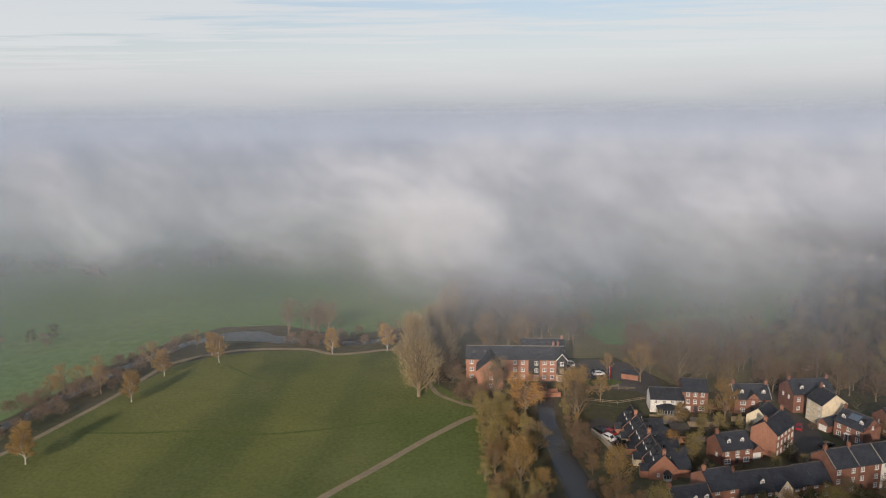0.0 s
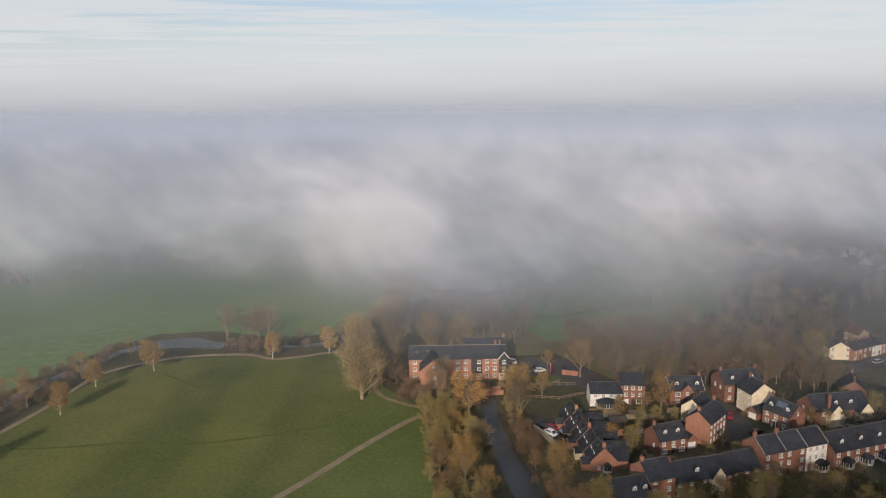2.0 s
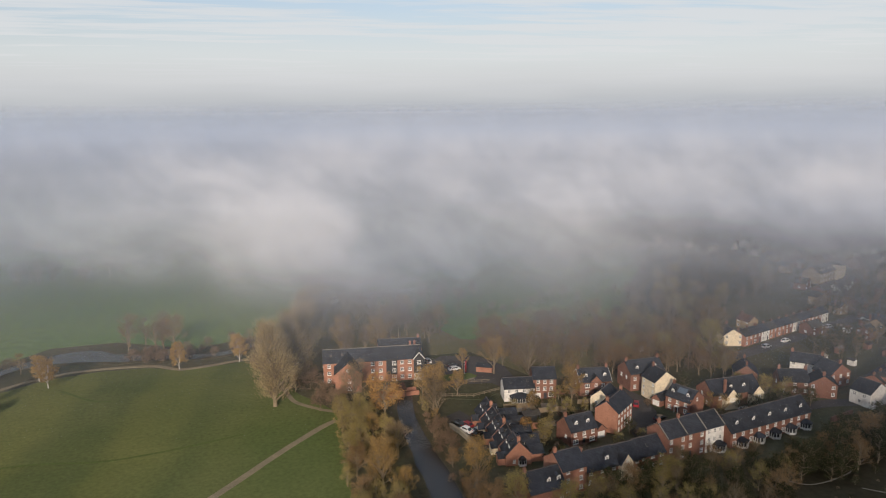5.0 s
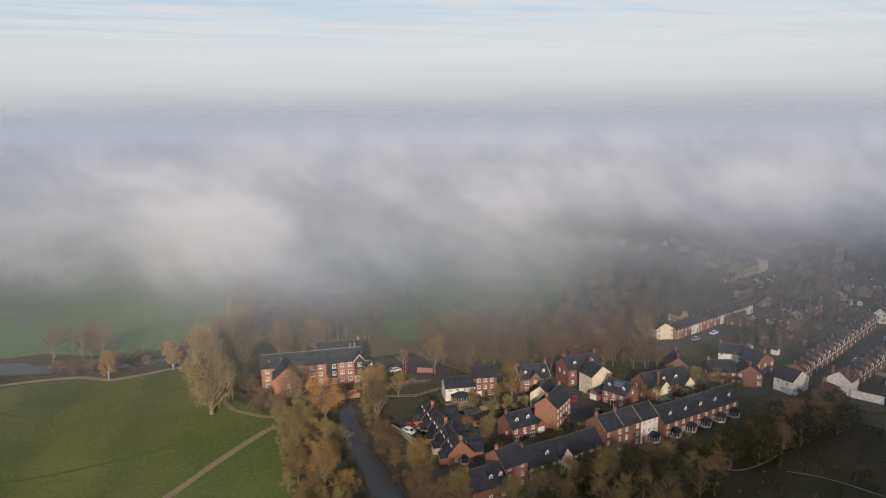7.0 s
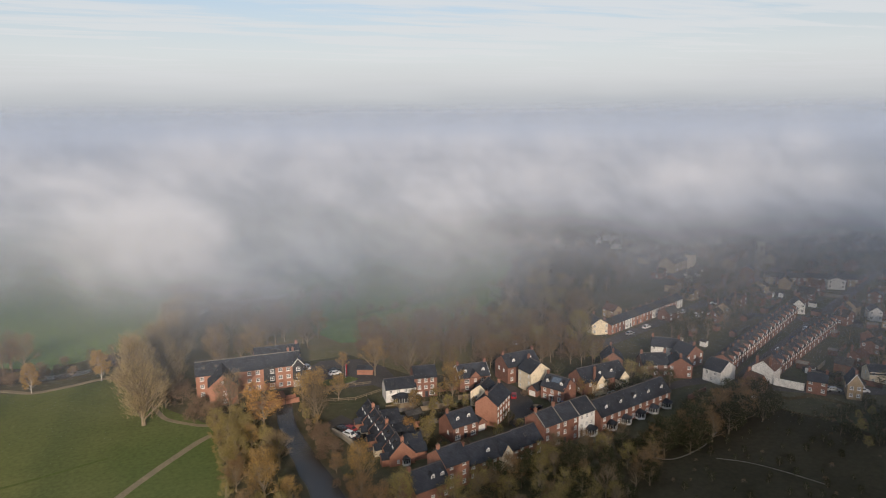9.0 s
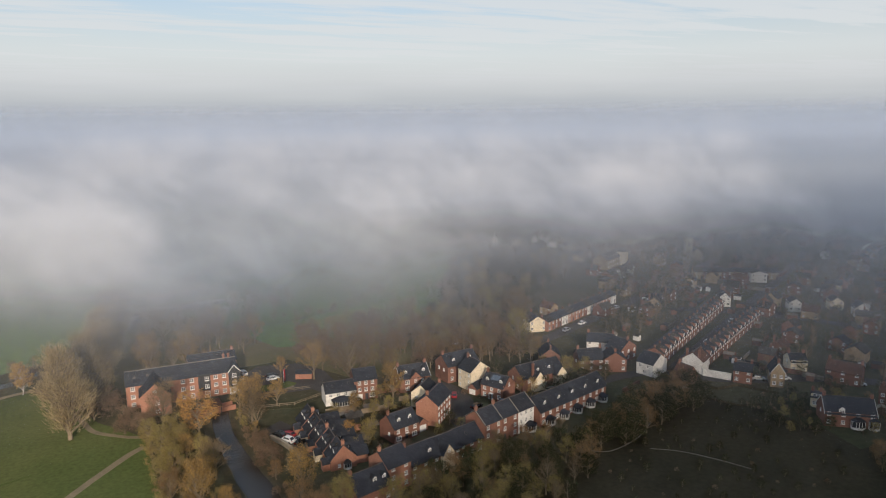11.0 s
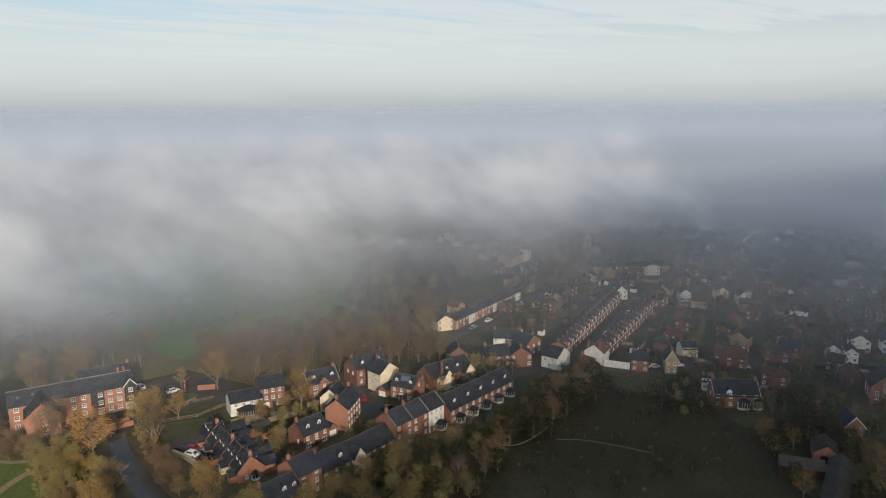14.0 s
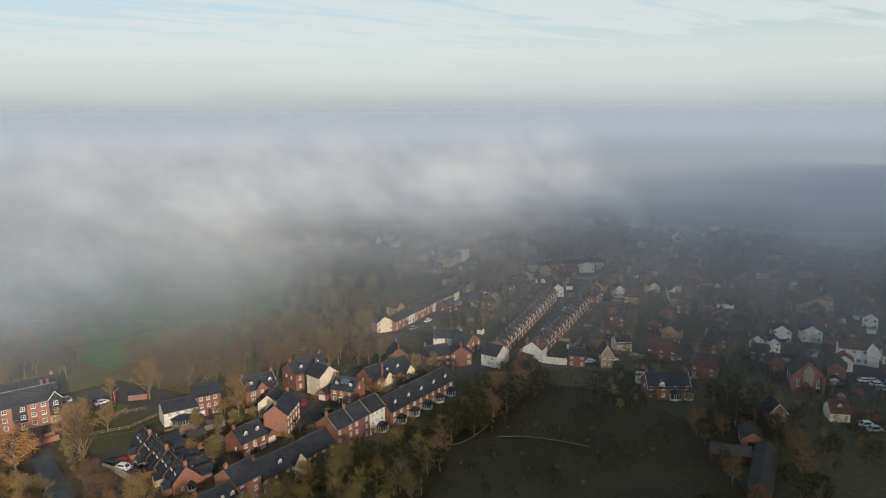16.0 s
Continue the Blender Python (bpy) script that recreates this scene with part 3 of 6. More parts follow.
ribbon("stream_bank", STREAM, [8, 8, 8, 8, 8, 8, 9, 17, 12, 9, 8, 7, 7, 7, 7, 7], 0.045, MUD, "reedy bank beside the stream", "river bank", wobble=0.3)
ribbon("stream", STREAM, [5, 5, 5, 5.5, 5, 4.5, 6, 13, 8, 5, 5, 4, 4, 4.2, 4.5, 4], 0.11, WATER, "still stream with pools reflecting the pale sky", "river",
       wobble=0.25, thick=0.5)

PATH_MEADOW = [(-52, 116), (-40, 134), (-29.3, 150.2), (-18, 164), (-7, 178), (3.0, 189.6), (6.5, 193.2), (9.5, 195.5)]
ribbon("meadow_path", PATH_MEADOW, 2.1, 0.07, TRACK, "pale gravel footpath across the meadow", "path", wobble=0.12)
ribbon("riverside_path", [(-133, 150), (-120.2, 173.4), (-114.2, 190.3), (-107.3, 215.2), (-104.3, 232.5), (-101.5, 243.3), (-90.2, 253.6), (-76.6, 259.1),
                          (-54.4, 259.1), (-42.4, 252.8), (-31.7, 254.4), (-21.1, 257.4), (-14, 254)], 1.9, 0.075, TRACK,
       "pale gravel footpath along the stream", "path", wobble=0.15)
ribbon("poplar_path", [(10, 202), (7.6, 203.4), (5.0, 205.2), (-2.0, 212.3), (-4.7, 220.5), (-7.3, 230.2), (-10, 242)], 1.6, 0.065, TRACK, "narrow trodden path past the poplar", "path", wobble=0.2)
ribbon("worn_track", [(-104, 186.5), (-88, 186), (-70, 187), (-52, 184.5), (-34, 187.5), (-17, 192.5)], 1.0, 0.055, WORN, "faint trodden line across the grass",
       "track", wobble=0.4)
ribbon("worn_track", [(-78, 240), (-66, 229), (-60, 227)], 1.0, 0.055, WORN, "faint trodden line across the grass", "track", wobble=0.4)

# roads and yards
patch("mill_yard", [(42, 212), (44, 236), (52, 244), (66, 240), (72, 228), (72, 212), (64, 205), (50, 206)], 0.035, TARMAC, "tarmac yard and car park beside the mill",
      "car park")
patch("yard_verge", [(42.5, 205), (43.5, 212.5), (52, 214.5), (63, 213), (66, 206.5), (56, 200)], 0.05, EARTH, "dull brown-green grass verge beside the yard", "lawn")
patch("yard_grass", [(46, 219), (58, 218.5), (60, 221), (58, 224), (47, 224.5)], 0.09, MEADOW, "small grass island in the yard", "lawn")
patch("estate_yard", [(41, 190), (47, 194), (49.5, 188), (49.5, 168), (46, 168), (43, 178)], 0.035, TARMAC, "small tarmac parking yard by cottages", "car park")
ribbon("estate_road", [(64, 205), (72, 206), (84, 203), (97, 201), (103, 192), (101, 180), (96, 170), (96, 160), (102, 160), (118, 165), (140, 170), (160, 172), (182, 168)],
       [6, 5, 4.5, 5, 6, 8, 9, 8, 6, 5.5, 5, 5, 5], 0.03, TARMAC, "dark tarmac estate road", "road", wobble=0.1)
ribbon("terrace_street", [(176, 164), (184, 169), (262, 205.5), (330, 238), (420, 282)], 5.6, 0.03, TARMAC, "narrow tarmac street between terraces", "road", smooth=False)
ribbon("town_road", [(176, 164), (190, 152), (200, 146), (216, 138), (232, 124), (246, 104), (262, 80), (290, 50)], 6, 0.032, TARMAC, "tarmac town road", "road")
ribbon("north_street", [(150, 214), (170, 221), (227, 243), (290, 270), (350, 296)], 6, 0.03, TARMAC, "narrow tarmac street", "road", smooth=False)
ribbon("church_street", [(222, 243), (262, 205), (285, 170), (300, 130), (312, 90)], 6, 0.034, TARMAC, "tarmac town street", "road")
patch("town_car_park", [(232, 76), (240, 84), (252, 82), (264, 80), (272, 66), (264, 44), (246, 52)], 0.036, TARMAC, "large tarmac public car park", "car park")
ribbon("park_wall_path", [(113.4, 136.2), (119.5, 131.5), (131.4, 133.7), (141.7, 139.1)], 0.28, 0.12, PAVING, "thin pale path in the dark park", "path", wobble=0.3)
ribbon("park_wall_path", [(130.0, 127.4), (135.9, 122.2), (140.6, 114.7), (144.3, 106.7)], 0.25, 0.12, PAVING, "thin pale path in the dark park", "path", wobble=0.3)
for run, width in (([(84, 297), (94, 301.6), (118.7, 308.6), (150, 317), (180, 316)], 1.1), ([(122, 352), (124, 346), (122.7, 319), (126, 297.6)], 0.9),
                   ([(49.5, 300.6), (60, 297), (72, 295.4), (84.7, 297)], 0.9), ([(60, 372), (100, 356), (140, 362), (196, 378)], 1.0), ([(120, 440), (160, 420), (216, 412)], 1.2)):
    ribbon("ditch", run, width, 0.09, MUD, "dark wet ditch across the pasture", "ditch", wobble=0.4)

# ---- the mill flats ----
TAKEN = []  # plan circles that trees and other houses keep clear of


def clear(x, y, r):
    TAKEN.append((x, y, r))


def free(x, y, r=0.0):
    return all((x - a) ** 2 + (y - b) ** 2 > (c + r) ** 2 for a, b, c in TAKEN)


def keep(x, y, angle, w, d, margin=1.0):
    """Marks a house's plan as taken."""
    c, s = math.cos(radians(angle)), math.sin(radians(angle))
    n = max(1, round(max(w, d) / min(w, d)))
    for k in range(n):
        f = (k + 0.5) / n
        lx, ly = (w * f, d / 2) if w >= d else (w / 2, d * f)
        clear(x + c * lx - s * ly, y + s * lx + c * ly, min(w, d) / 2 + margin)


mill = thing("apartment_building", pose(7.5, 225.1, 0, 0, 0, -4) @ Matrix.Diagonal((1, 1, 0.97, 1)), "three-storey red brick mill flats with dark clad bays, slate roof", "apartment building")
keep(7.5, 225.1, -4, 33.3, 13, 2)
MW, MD, ME, MR = 33.3, 10.5, 7.8, 3.0
s = Shape()
sills = (0.8, 3.4, 6.0)
front_cols = (1.9, 16.6, 19.3, 26.6, 29.2)
main = [(x, z, 1.25, 1.3) for x in front_cols for z in sills]
walled(s, (0, 0), 0, MW, ME, main, -0.3)
walled(s, (MW, 0), 90, MD, ME, [(3, z, 1.1, 1.3) for z in sills] + [(8.5, z, 1.1, 1.3) for z in sills], -0.3)
walled(s, (MW, MD), 180, MW, ME, [(x, z, 1.1, 1.3) for x in (4, 10, 16, 22, 28) for z in sills], -0.3)
walled(s, (0, MD), 270, MD, ME, [(4, z, 1.1, 1.3) for z in sills] + [(9, z, 1.1, 1.3) for z in sills], -0.3)
for px in (0.0, MW):
    s.face((px, 0, ME), (px, MD, ME), (px, MD / 2, ME + MR))
part("wall", s, BRICK_ORANGE, mill)
r = Shape()
r.extrude(gable_outline(MD, ME, MR), "x", -0.3, MW + 0.3)
mill_roof = part("roof", r, SLATE, mill)
t = Shape()
t.box(-0.3, MW + 0.3, MD / 2 - 0.16, MD / 2 + 0.16, ME + MR + 0.08, ME + MR + 0.26)
part("ridge_tiles", t, PAVING, mill_roof)
for x, z, w, h in main:
    add_window(mill, pose(x, 0.02, z), w, h, 1, 1)
for x in (4, 9):
    for z in sills:
        add_window(mill, pose(0, MD, 0, 0, 0, 270) @ pose(x, 0.02, z), 1.1, 1.3)
# the gabled wing that stands forward
wing = Shape()
WX, WW, WD, WE, WR = 3.9, 8.6, 8.0, 6.6, 3.6
walled(wing, (WX, -WD), 0, WW, WE, [(WW / 2 + 0.4, z, 1.2, 1.3) for z in (0.7, 3.3)], -0.3)
walled(wing, (WX + WW, -WD), 90, WD, WE, [(4, z, 1.1, 1.3) for z in (0.7, 3.3)], -0.3)
walled(wing, (WX, 0), 270, WD, WE, [(x, z, 0.9, 1.3) for x in (2.2, 5.4) for z in (0.7, 3.3)], -0.3)
wing.face((WX, -WD, WE), (WX + WW, -WD, WE), (WX + WW / 2, -WD, WE + WR))
wing_ob = part("wing", wing, BRICK_ORANGE, mill)
r = Shape()
r.extrude([(WX + p, z) for p, z in gable_outline(WW, WE, WR)], "y", -WD - 0.3, 5.0)
part("wing_roof", r, SLATE, wing_ob)
for z in (0.7, 3.3):
    put("window", kept(("frame", 1.2, 1.3, 1, 1), lambda: window_frame_mesh(1.2, 1.3)), wing_ob, pose(WX + WW / 2 + 0.4, -WD + 0.02, z))
    for x in (2.2, 5.4):
        put("window", kept(("frame", 0.9, 1.3, 1, 1), lambda: window_frame_mesh(0.9, 1.3)), wing_ob, pose(WX, 0, 0, 0, 0, 270) @ pose(x, 0.02, z))
eye = Shape()
eye.tube([(WX + WW / 2, -WD - 0.06, WE + 1.0), (WX + WW / 2, -WD + 0.02, WE + 1.0)], [0.62, 0.62], 14, True)
eye.f.append(tuple(range(13, -1, -1)))
eye.slots.append(0)
part("round_window", eye, TRIM, wing_ob)
# two dark clad bays, full height, the outer one with its own gable
for x0, x1, proud, gable in ((21.2, 24.9, 0.45, False), (30.6, 34.1, 0.9, True)):
    b = Shape()
    b.box(x0, x1, -proud, 0.5 if not gable else 6.0, 2.55, ME + 0.2)
    if gable:
        b.extrude([(x0, ME + 0.2), (x1, ME + 0.2), ((x0 + x1) / 2, ME + 2.3)], "y", -proud, 6.0)
    for k in range(12):
        z = 2.6 + k * 0.45
        b.box(x0 - 0.02, x1 + 0.02, -proud - 0.04, -proud, z, z + 0.4)
    ob = part("clad_bay", b, CLADDING, mill, "black weatherboarded bay")
    mid = (x0 + x1) / 2 + (0.8 if not gable else 0)
    for z in (3.4, 6.0):
        w = put("window", kept(("frame", 1.25, 1.3, 1, 1), lambda: window_frame_mesh(1.25, 1.3)), ob, pose(mid, -proud - 0.08, z))
        g = Shape()
        g.box(mid - 0.55, mid + 0.55, -proud - 0.06, -proud - 0.045, z + 0.06, z + 1.24)
        part("pane", g, PANE, ob)
    b = Shape()
    b.box(x0 + 0.15, x1 - 0.15, -proud + 0.1, 0.4, -0.3, 2.55)
    low = part("bay_base", b, TRIM if gable else BRICK, mill)
    put("window", kept(("frame", 1.5, 2.0, 1, 1), lambda: window_frame_mesh(1.5, 2.0)), low, pose(mid, -proud + 0.06, 0.2))
    if gable:
        r = Shape()
        r.extrude([(x0 - 0.3, ME - 0.1), ((x0 + x1) / 2, ME + 2.35), (x1 + 0.3, ME - 0.1), (x1 + 0.3, ME + 0.1), ((x0 + x1) / 2, ME + 2.6), (x0 - 0.3, ME + 0.1)],
                  "y", -proud - 0.3, 6.2)
        part("bay_roof", r, SLATE, ob)
        for lo in (x0 - 0.3, x1 + 0.3):
            r = Shape()
            r.extrude([(lo, ME - 0.2), ((x0 + x1) / 2, ME + 2.3), ((x0 + x1) / 2, ME + 2.62), (lo, ME + 0.12)], "y", -proud - 0.38, -proud - 0.3)
            part("bargeboard", r, TRIM, ob)
for px, py in ((2.6, 2.6), (6.4, 2.9)):
    f = Shape()
    f.box(-0.4, 0.4, -0.5, 0.5, 0, 0.08)
    part("skylight", f, LEADING, mill_roof, m=pose(px, py, ME + py * MR / (MD / 2) + 0.17, 32))
for px in (30.0, 31.6):
    chimney(mill, px, MD / 2 + 1.2, ME + MR - 1.4, ME + MR + 1.2, BRICK, 0.7, 0.6, 1)
# rear range, higher and set back
rear = house("apartment_building", 27.5, 235.5, -4, 15.5, 8.0, 8.3, 2.6, "rear slate-roofed range of the brick mill flats", wall=BRICK_ORANGE,
             front=rows_of(15.5, 3, 4), chimneys=((14.6, 4.0),), category="apartment building")
keep(27.5, 236.5, -4, 15.5, 9.5, 2)
f = Shape()
for k in range(24):
    f.box(-0.04 + k * 1.35, 0.04 + k * 1.35, -0.04, 0.04, 0, 1.05)
f.box(0, 31, -0.03, 0.03, 1.0, 1.08).box(0, 31, -0.03, 0.03, 0.5, 0.56)
rail = thing("railing", pose(14.5, 221.5, 0, 0, 0, -4), "low dark railing along the mill front", "railing")
part("rail", f, CLADDING, rail)

# ---- the estate by the river ----
E3 = rows_of
keep(62.4, 197.2, -7, 9.8, 6.6)
white = house("house", 62.4, 197.2, -7, 9.8, 6.6, 4.8, 2.6, "white weatherboarded two-storey house with slate roof", wall=WHITE,
              front=[(1.6, 3.1, 1.0, 1.1), (4.0, 3.1, 1.1, 1.1), (6.4, 3.1, 1.1, 1.1), (8.8, 3.1, 1.1, 1.1), (8.6, 0.2, 1.6, 2.1)], left=[(3.6, 3.0, 1.0, 1.1)],
              skylights=(("F", 2.4, 0.5), ("F", 7.8, 0.6)))
bay(white, pose(4.9, 0, 0), 6.0, 3.0, 2.3)
keep(72.0, 197.2, -10, 7.4, 7.6)
house("house", 72.0, 197.2, -10, 7.4, 7.6, 7.4, 2.9, "tall red brick three-storey house with white sash windows",
      front=[(1.6, 3.1, 1.0, 1.35), (3.7, 3.1, 1.0, 1.35), (5.8, 3.1, 1.0, 1.35), (1.6, 5.6, 1.0, 1.35), (3.7, 5.6, 1.0, 1.35), (5.8, 5.6, 1.0, 1.35),
             (5.7, 0.7, 1.7, 1.5)], doors=((3.9, 1.0, 2.2),), garages=((1.5, 2.0, 2.1),), right=[(3.8, 4.0, 0.9, 1.2)])
keep(87.3, 195.6, -4, 10.4, 7.6)
h = house("house", 87.3, 195.6, -4, 10.4, 7.6, 5.3, 3.5, "red brick house with dormers and a small front gable",
          front=[(2.4, 3.0, 1.6, 1.4), (7.6, 3.0, 1.3, 1.3), (2.4, 0.6, 1.3, 1.4), (5.0, 3.2, 0.9, 1.2), (8.2, 0.6, 1.3, 1.4)], doors=((5.2, 1.0, 2.1),),
          dormers=(("F", 2.3), ("F", 8.6)), chimneys=((0.4, 3.8), (10.0, 3.8)), left=[(3.8, 3.0, 0.9, 1.2)], rake=True)
s = Shape()
s.extrude([(3.4, 5.2), (7.0, 5.2), (5.2, 7.3)], "y", -0.35, 3.0)
s.box(3.4, 7.0, -0.35, 0.2, 2.7, 5.2)
g = part("front_gable", s, BRICK, h)
r = Shape()
r.extrude([(3.1, 4.9), (5.2, 7.35), (7.3, 4.9), (7.3, 5.1), (5.2, 7.6), (3.1, 5.1)], "y", -0.6, 3.2)
part("gable_roof", r, SLATE, g)
put("window", kept(("frame", 0.9, 1.2, 1, 1), lambda: window_frame_mesh(0.9, 1.2)), g, pose(5.2, -0.4, 3.4))

# the big gabled brick house at the bend
keep(81.9, 172.3, -48, 6.6, 11.0)
house("house", 81.7, 172.4, -48, 6.8, 11.2, 7.2, 3.0, "tall orange-red brick house end with rows of white windows", ridge="y", wall=BRICK_ORANGE,
      right=rows_of(11.2, 3, 5, (1.0, 1.3), 0.7, 2.45), left=rows_of(11.2, 3, 3, (1.0, 1.3), 0.7, 2.45), chimneys=((3.4, 0.5), (3.4, 10.7)))
keep(88.5, 183.4, -4, 9, 7)
house("house", 85.8, 184.4, -48, 6.4, 7.0, 5.2, 3.0, "cream gabled house tucked behind a taller brick house", ridge="y", wall=CREAM,
      front=[(1.8, 3.0, 0.9, 1.1), (4.4, 3.0, 0.9, 1.1)], left=[(3, 3.0, 0.9, 1.1)])
# brick house with two dormers and a garage
keep(71.0, 163.8, 12, 11, 7)
h = house("house", 70.7, 163.4, 12, 8.6, 7.0, 4.9, 3.3, "red brick house with two white dormers and chimney", wall=BRICK,
          front=[(1.4, 3.0, 1.0, 1.2), (4.3, 3.0, 1.0, 1.2), (7.2, 3.0, 1.0, 1.2), (1.6, 0.6, 1.7, 1.4), (7.0, 0.6, 1.7, 1.4)], doors=((4.3, 1.0, 2.2),),
          left=[(4.6, 2.0, 0.8, 1.0)], dormers=(("F", 2.5), ("F", 6.3)), chimneys=((0.4, 3.5),))
s = Shape()
s.box(-0.55, 0.55, -0.5, 0, 2.3, 2.5)
part("porch_canopy", s, TRIM, h, m=pose(4.3, 0, 0))
house("garage", 79.6, 166.6, 12, 3.4, 5.6, 2.6, 1.7, "small brick garage with white door and slate roof", ridge="y", garages=((1.7, 2.4, 2.1),), category="garage", fine=False)
keep(79.6, 166.6, 12, 3.4, 5.6)

# cottage row with gabled end towards the river trees
for k in range(5):
    y0 = 157.4 + k * 5.9
    x0 = 50.4 - 0.12 * k
    keep(x0, y0, -3, 6.8, 5.9, 1.5)
    c = house("cottage", x0, y0, -3, 6.8, 5.9 if k < 4 else 6.4, 3.3, 3.9 - 0.15 * (k % 2), "brick cottage in a stepped row with slate roof and dormers", ridge="y",
              wall=BRICK_ORANGE, front=[(2.2, 0.8, 0.7, 1.0)] if k == 0 else (), left=[(1.6, 0.8, 1.1, 1.3), (4.3, 0.3, 1.0, 2.0)],
              dormers=(("L", 1.5), ("L", 4.3), ("R", 3.0)), skylights=(("R", 1.2, 0.62), ("R", 4.8, 0.62), ("L", 3.0, 0.75)),
              chimneys=((3.4, 0.4),) if k in (0, 2, 4) else (), group="cottage row")
    s = Shape()
    s.box(-1.9, 0.2, 0.8, 2.8, -0.2, 2.3)
    s.extrude([(0.6, 2.3), (3.0, 2.3), (1.8, 3.5)], "x", -1.9, 0.4)
    e = part("side_porch", s, CREAM if k % 2 else BRICK_ORANGE, c)
    r = Shape()
    r.extrude([(0.3, 2.15), (1.8, 3.55), (3.3, 2.15), (3.3, 2.3), (1.8, 3.75), (0.3, 2.3)], "x", -2.1, 0.6)
    part("porch_roof", r, SLATE, e)
    if k:
        s = Shape()
        s.box(6.6, 11.2, 0.3, 5.0, -0.2, 2.7)
        e = part("rear_wing", s, BRICK_ORANGE, c)
        r = Shape()
        r.extrude([(0.0, 2.6), (2.65, 4.6), (5.3, 2.6), (5.3, 2.78), (2.65, 4.8), (0.0, 2.78)], "x", 5.4, 11.5)
        part("wing_roof", r, SLATE, e)
        clear(x0 + 9, y0 + 2.7, 3.5)
        for q in (7.6, 9.6):
            f = Shape()
            f.box(-0.35, 0.35, -0.5, 0.5, 0, 0.08)
            part("skylight", f, CLADDING, e, m=pose(q, 1.3, 3.75, 37))
    else:
        s = Shape()
        s.box(6.6, 10.4, 1.2, 5.6, -0.2, 2.5)
        e = part("rear_wing", s, BRICK_ORANGE, c)
        r = Shape()
        r.extrude([(0.9, 2.4), (3.4, 4.2), (5.9, 2.4), (5.9, 2.58), (3.4, 4.4), (0.9, 2.58)], "x", 5.6, 10.7)
        part("wing_roof", r, SLATE, e)
        bay(c, pose(4.3, 0, 0), 1.9, 1.0, 1.9, CLADDING)

# row along the lower street, from the river trees to the white end house
keep(49.6, 136.4, 12, 9.6, 7.6)
house("house", 49.6, 136.4, 12, 9.6, 7.6, 4.6, 3.7, "low brick house with broad slate roof and small dormers", wall=BRICK, front=rows_of(9.6, 1, 3),
      dormers=(("F", 5.6), ("F", 8.3)), chimneys=((0.5, 3.8),))
keep(58.8, 140.2, 13, 7.0, 8.0)
house("house", 58.8, 140.2, 13, 7.0, 8.0, 7.4, 3.2, "three-storey red brick end house with gable chimney", wall=BRICK_ORANGE, front=rows_of(7.0, 3, 2, margin=1.6),
      left=[(4, 3.4, 0.9, 1.2)], chimneys=((0.4, 4.0),))
keep(66.0, 142.6, 11, 9.0, 7.6)
house("house", 66.0, 142.4, 11, 9.0, 7.6, 5.0, 3.6, "red brick terraced house with a white dormer", front=rows_of(9.0, 2, 3), dormers=(("F", 6.6),), chimneys=((0.5, 3.8),))
keep(75.0, 144.6, 11, 15, 7.4)
h = house("house", 75.0, 144.6, 11, 7.0, 7.4, 4.8, 3.4, "brick house with a cream half-timbered front gable", front=rows_of(7.0, 2, 2), wall=BRICK)
s = Shape()
s.box(0.3, 3.9, -1.2, 0.1, -0.2, 5.0)
s.extrude([(0.3, 5.0), (3.9, 5.0), (2.1, 7.7)], "y", -1.2, 3.4)
g = part("front_gable", s, CREAM, h)
r = Shape()
r.extrude([(0.0, 4.65), (2.1, 7.75), (4.2, 4.65), (4.2, 4.85), (2.1, 8.0), (0.0, 4.85)], "y", -1.4, 3.6)
part("gable_roof", r, SLATE, g)
add_window(h, pose(2.1, -1.25, 5.0), 0.8, 1.3)
house("house", 82.0, 146.4, 11, 8.0, 7.4, 4.8, 3.4, "brick terraced house with plain slate roof", front=rows_of(8.0, 2, 3), skylights=(("F", 3.5, 0.5),))

for k, (wall, label) in enumerate(((BRICK, "red brick three-storey terraced house"), (BRICK, "red brick three-storey terraced house"),
                                   (WHITE, "white rendered three-storey end terraced house"))):
    u = Vector((math.cos(radians(13)), math.sin(radians(13))))
    p = Vector((91.0, 149.0)) + u * 6.6 * k
    keep(p.x, p.y, 13, 6.6, 7.6)
    h = house("terraced_house", p.x, p.y, 13, 6.6, 7.6, 7.7, 3.1, label, wall=wall, front=rows_of(6.6, 3, 2 if k < 2 else 3, (1.0, 1.3), 0.7, 2.5, 1.3, ((0, 2), (0, 0))),
              doors=((1.3, 1.0, 2.1),), right=[(3.8, 5.6, 0.9, 1.2)] if k == 2 else (), chimneys=((0.3, 3.8),) if k != 2 else (), group="lower terrace")
    if k == 2:
        bay(h, pose(4.6, 0, 0), 3.4, 2.2, 2.2)
    for at in (0.0, 6.6) if k == 2 else (0.0,):
        s = Shape()
        s.extrude([(p, z + 0.17) for p, z in gable_outline(7.6, 7.7, 3.1, 0.3, 0.12)], "x", at - 0.14, at + 0.14)
        part("coping", s, PAVING, h, "pale coping between roofs")
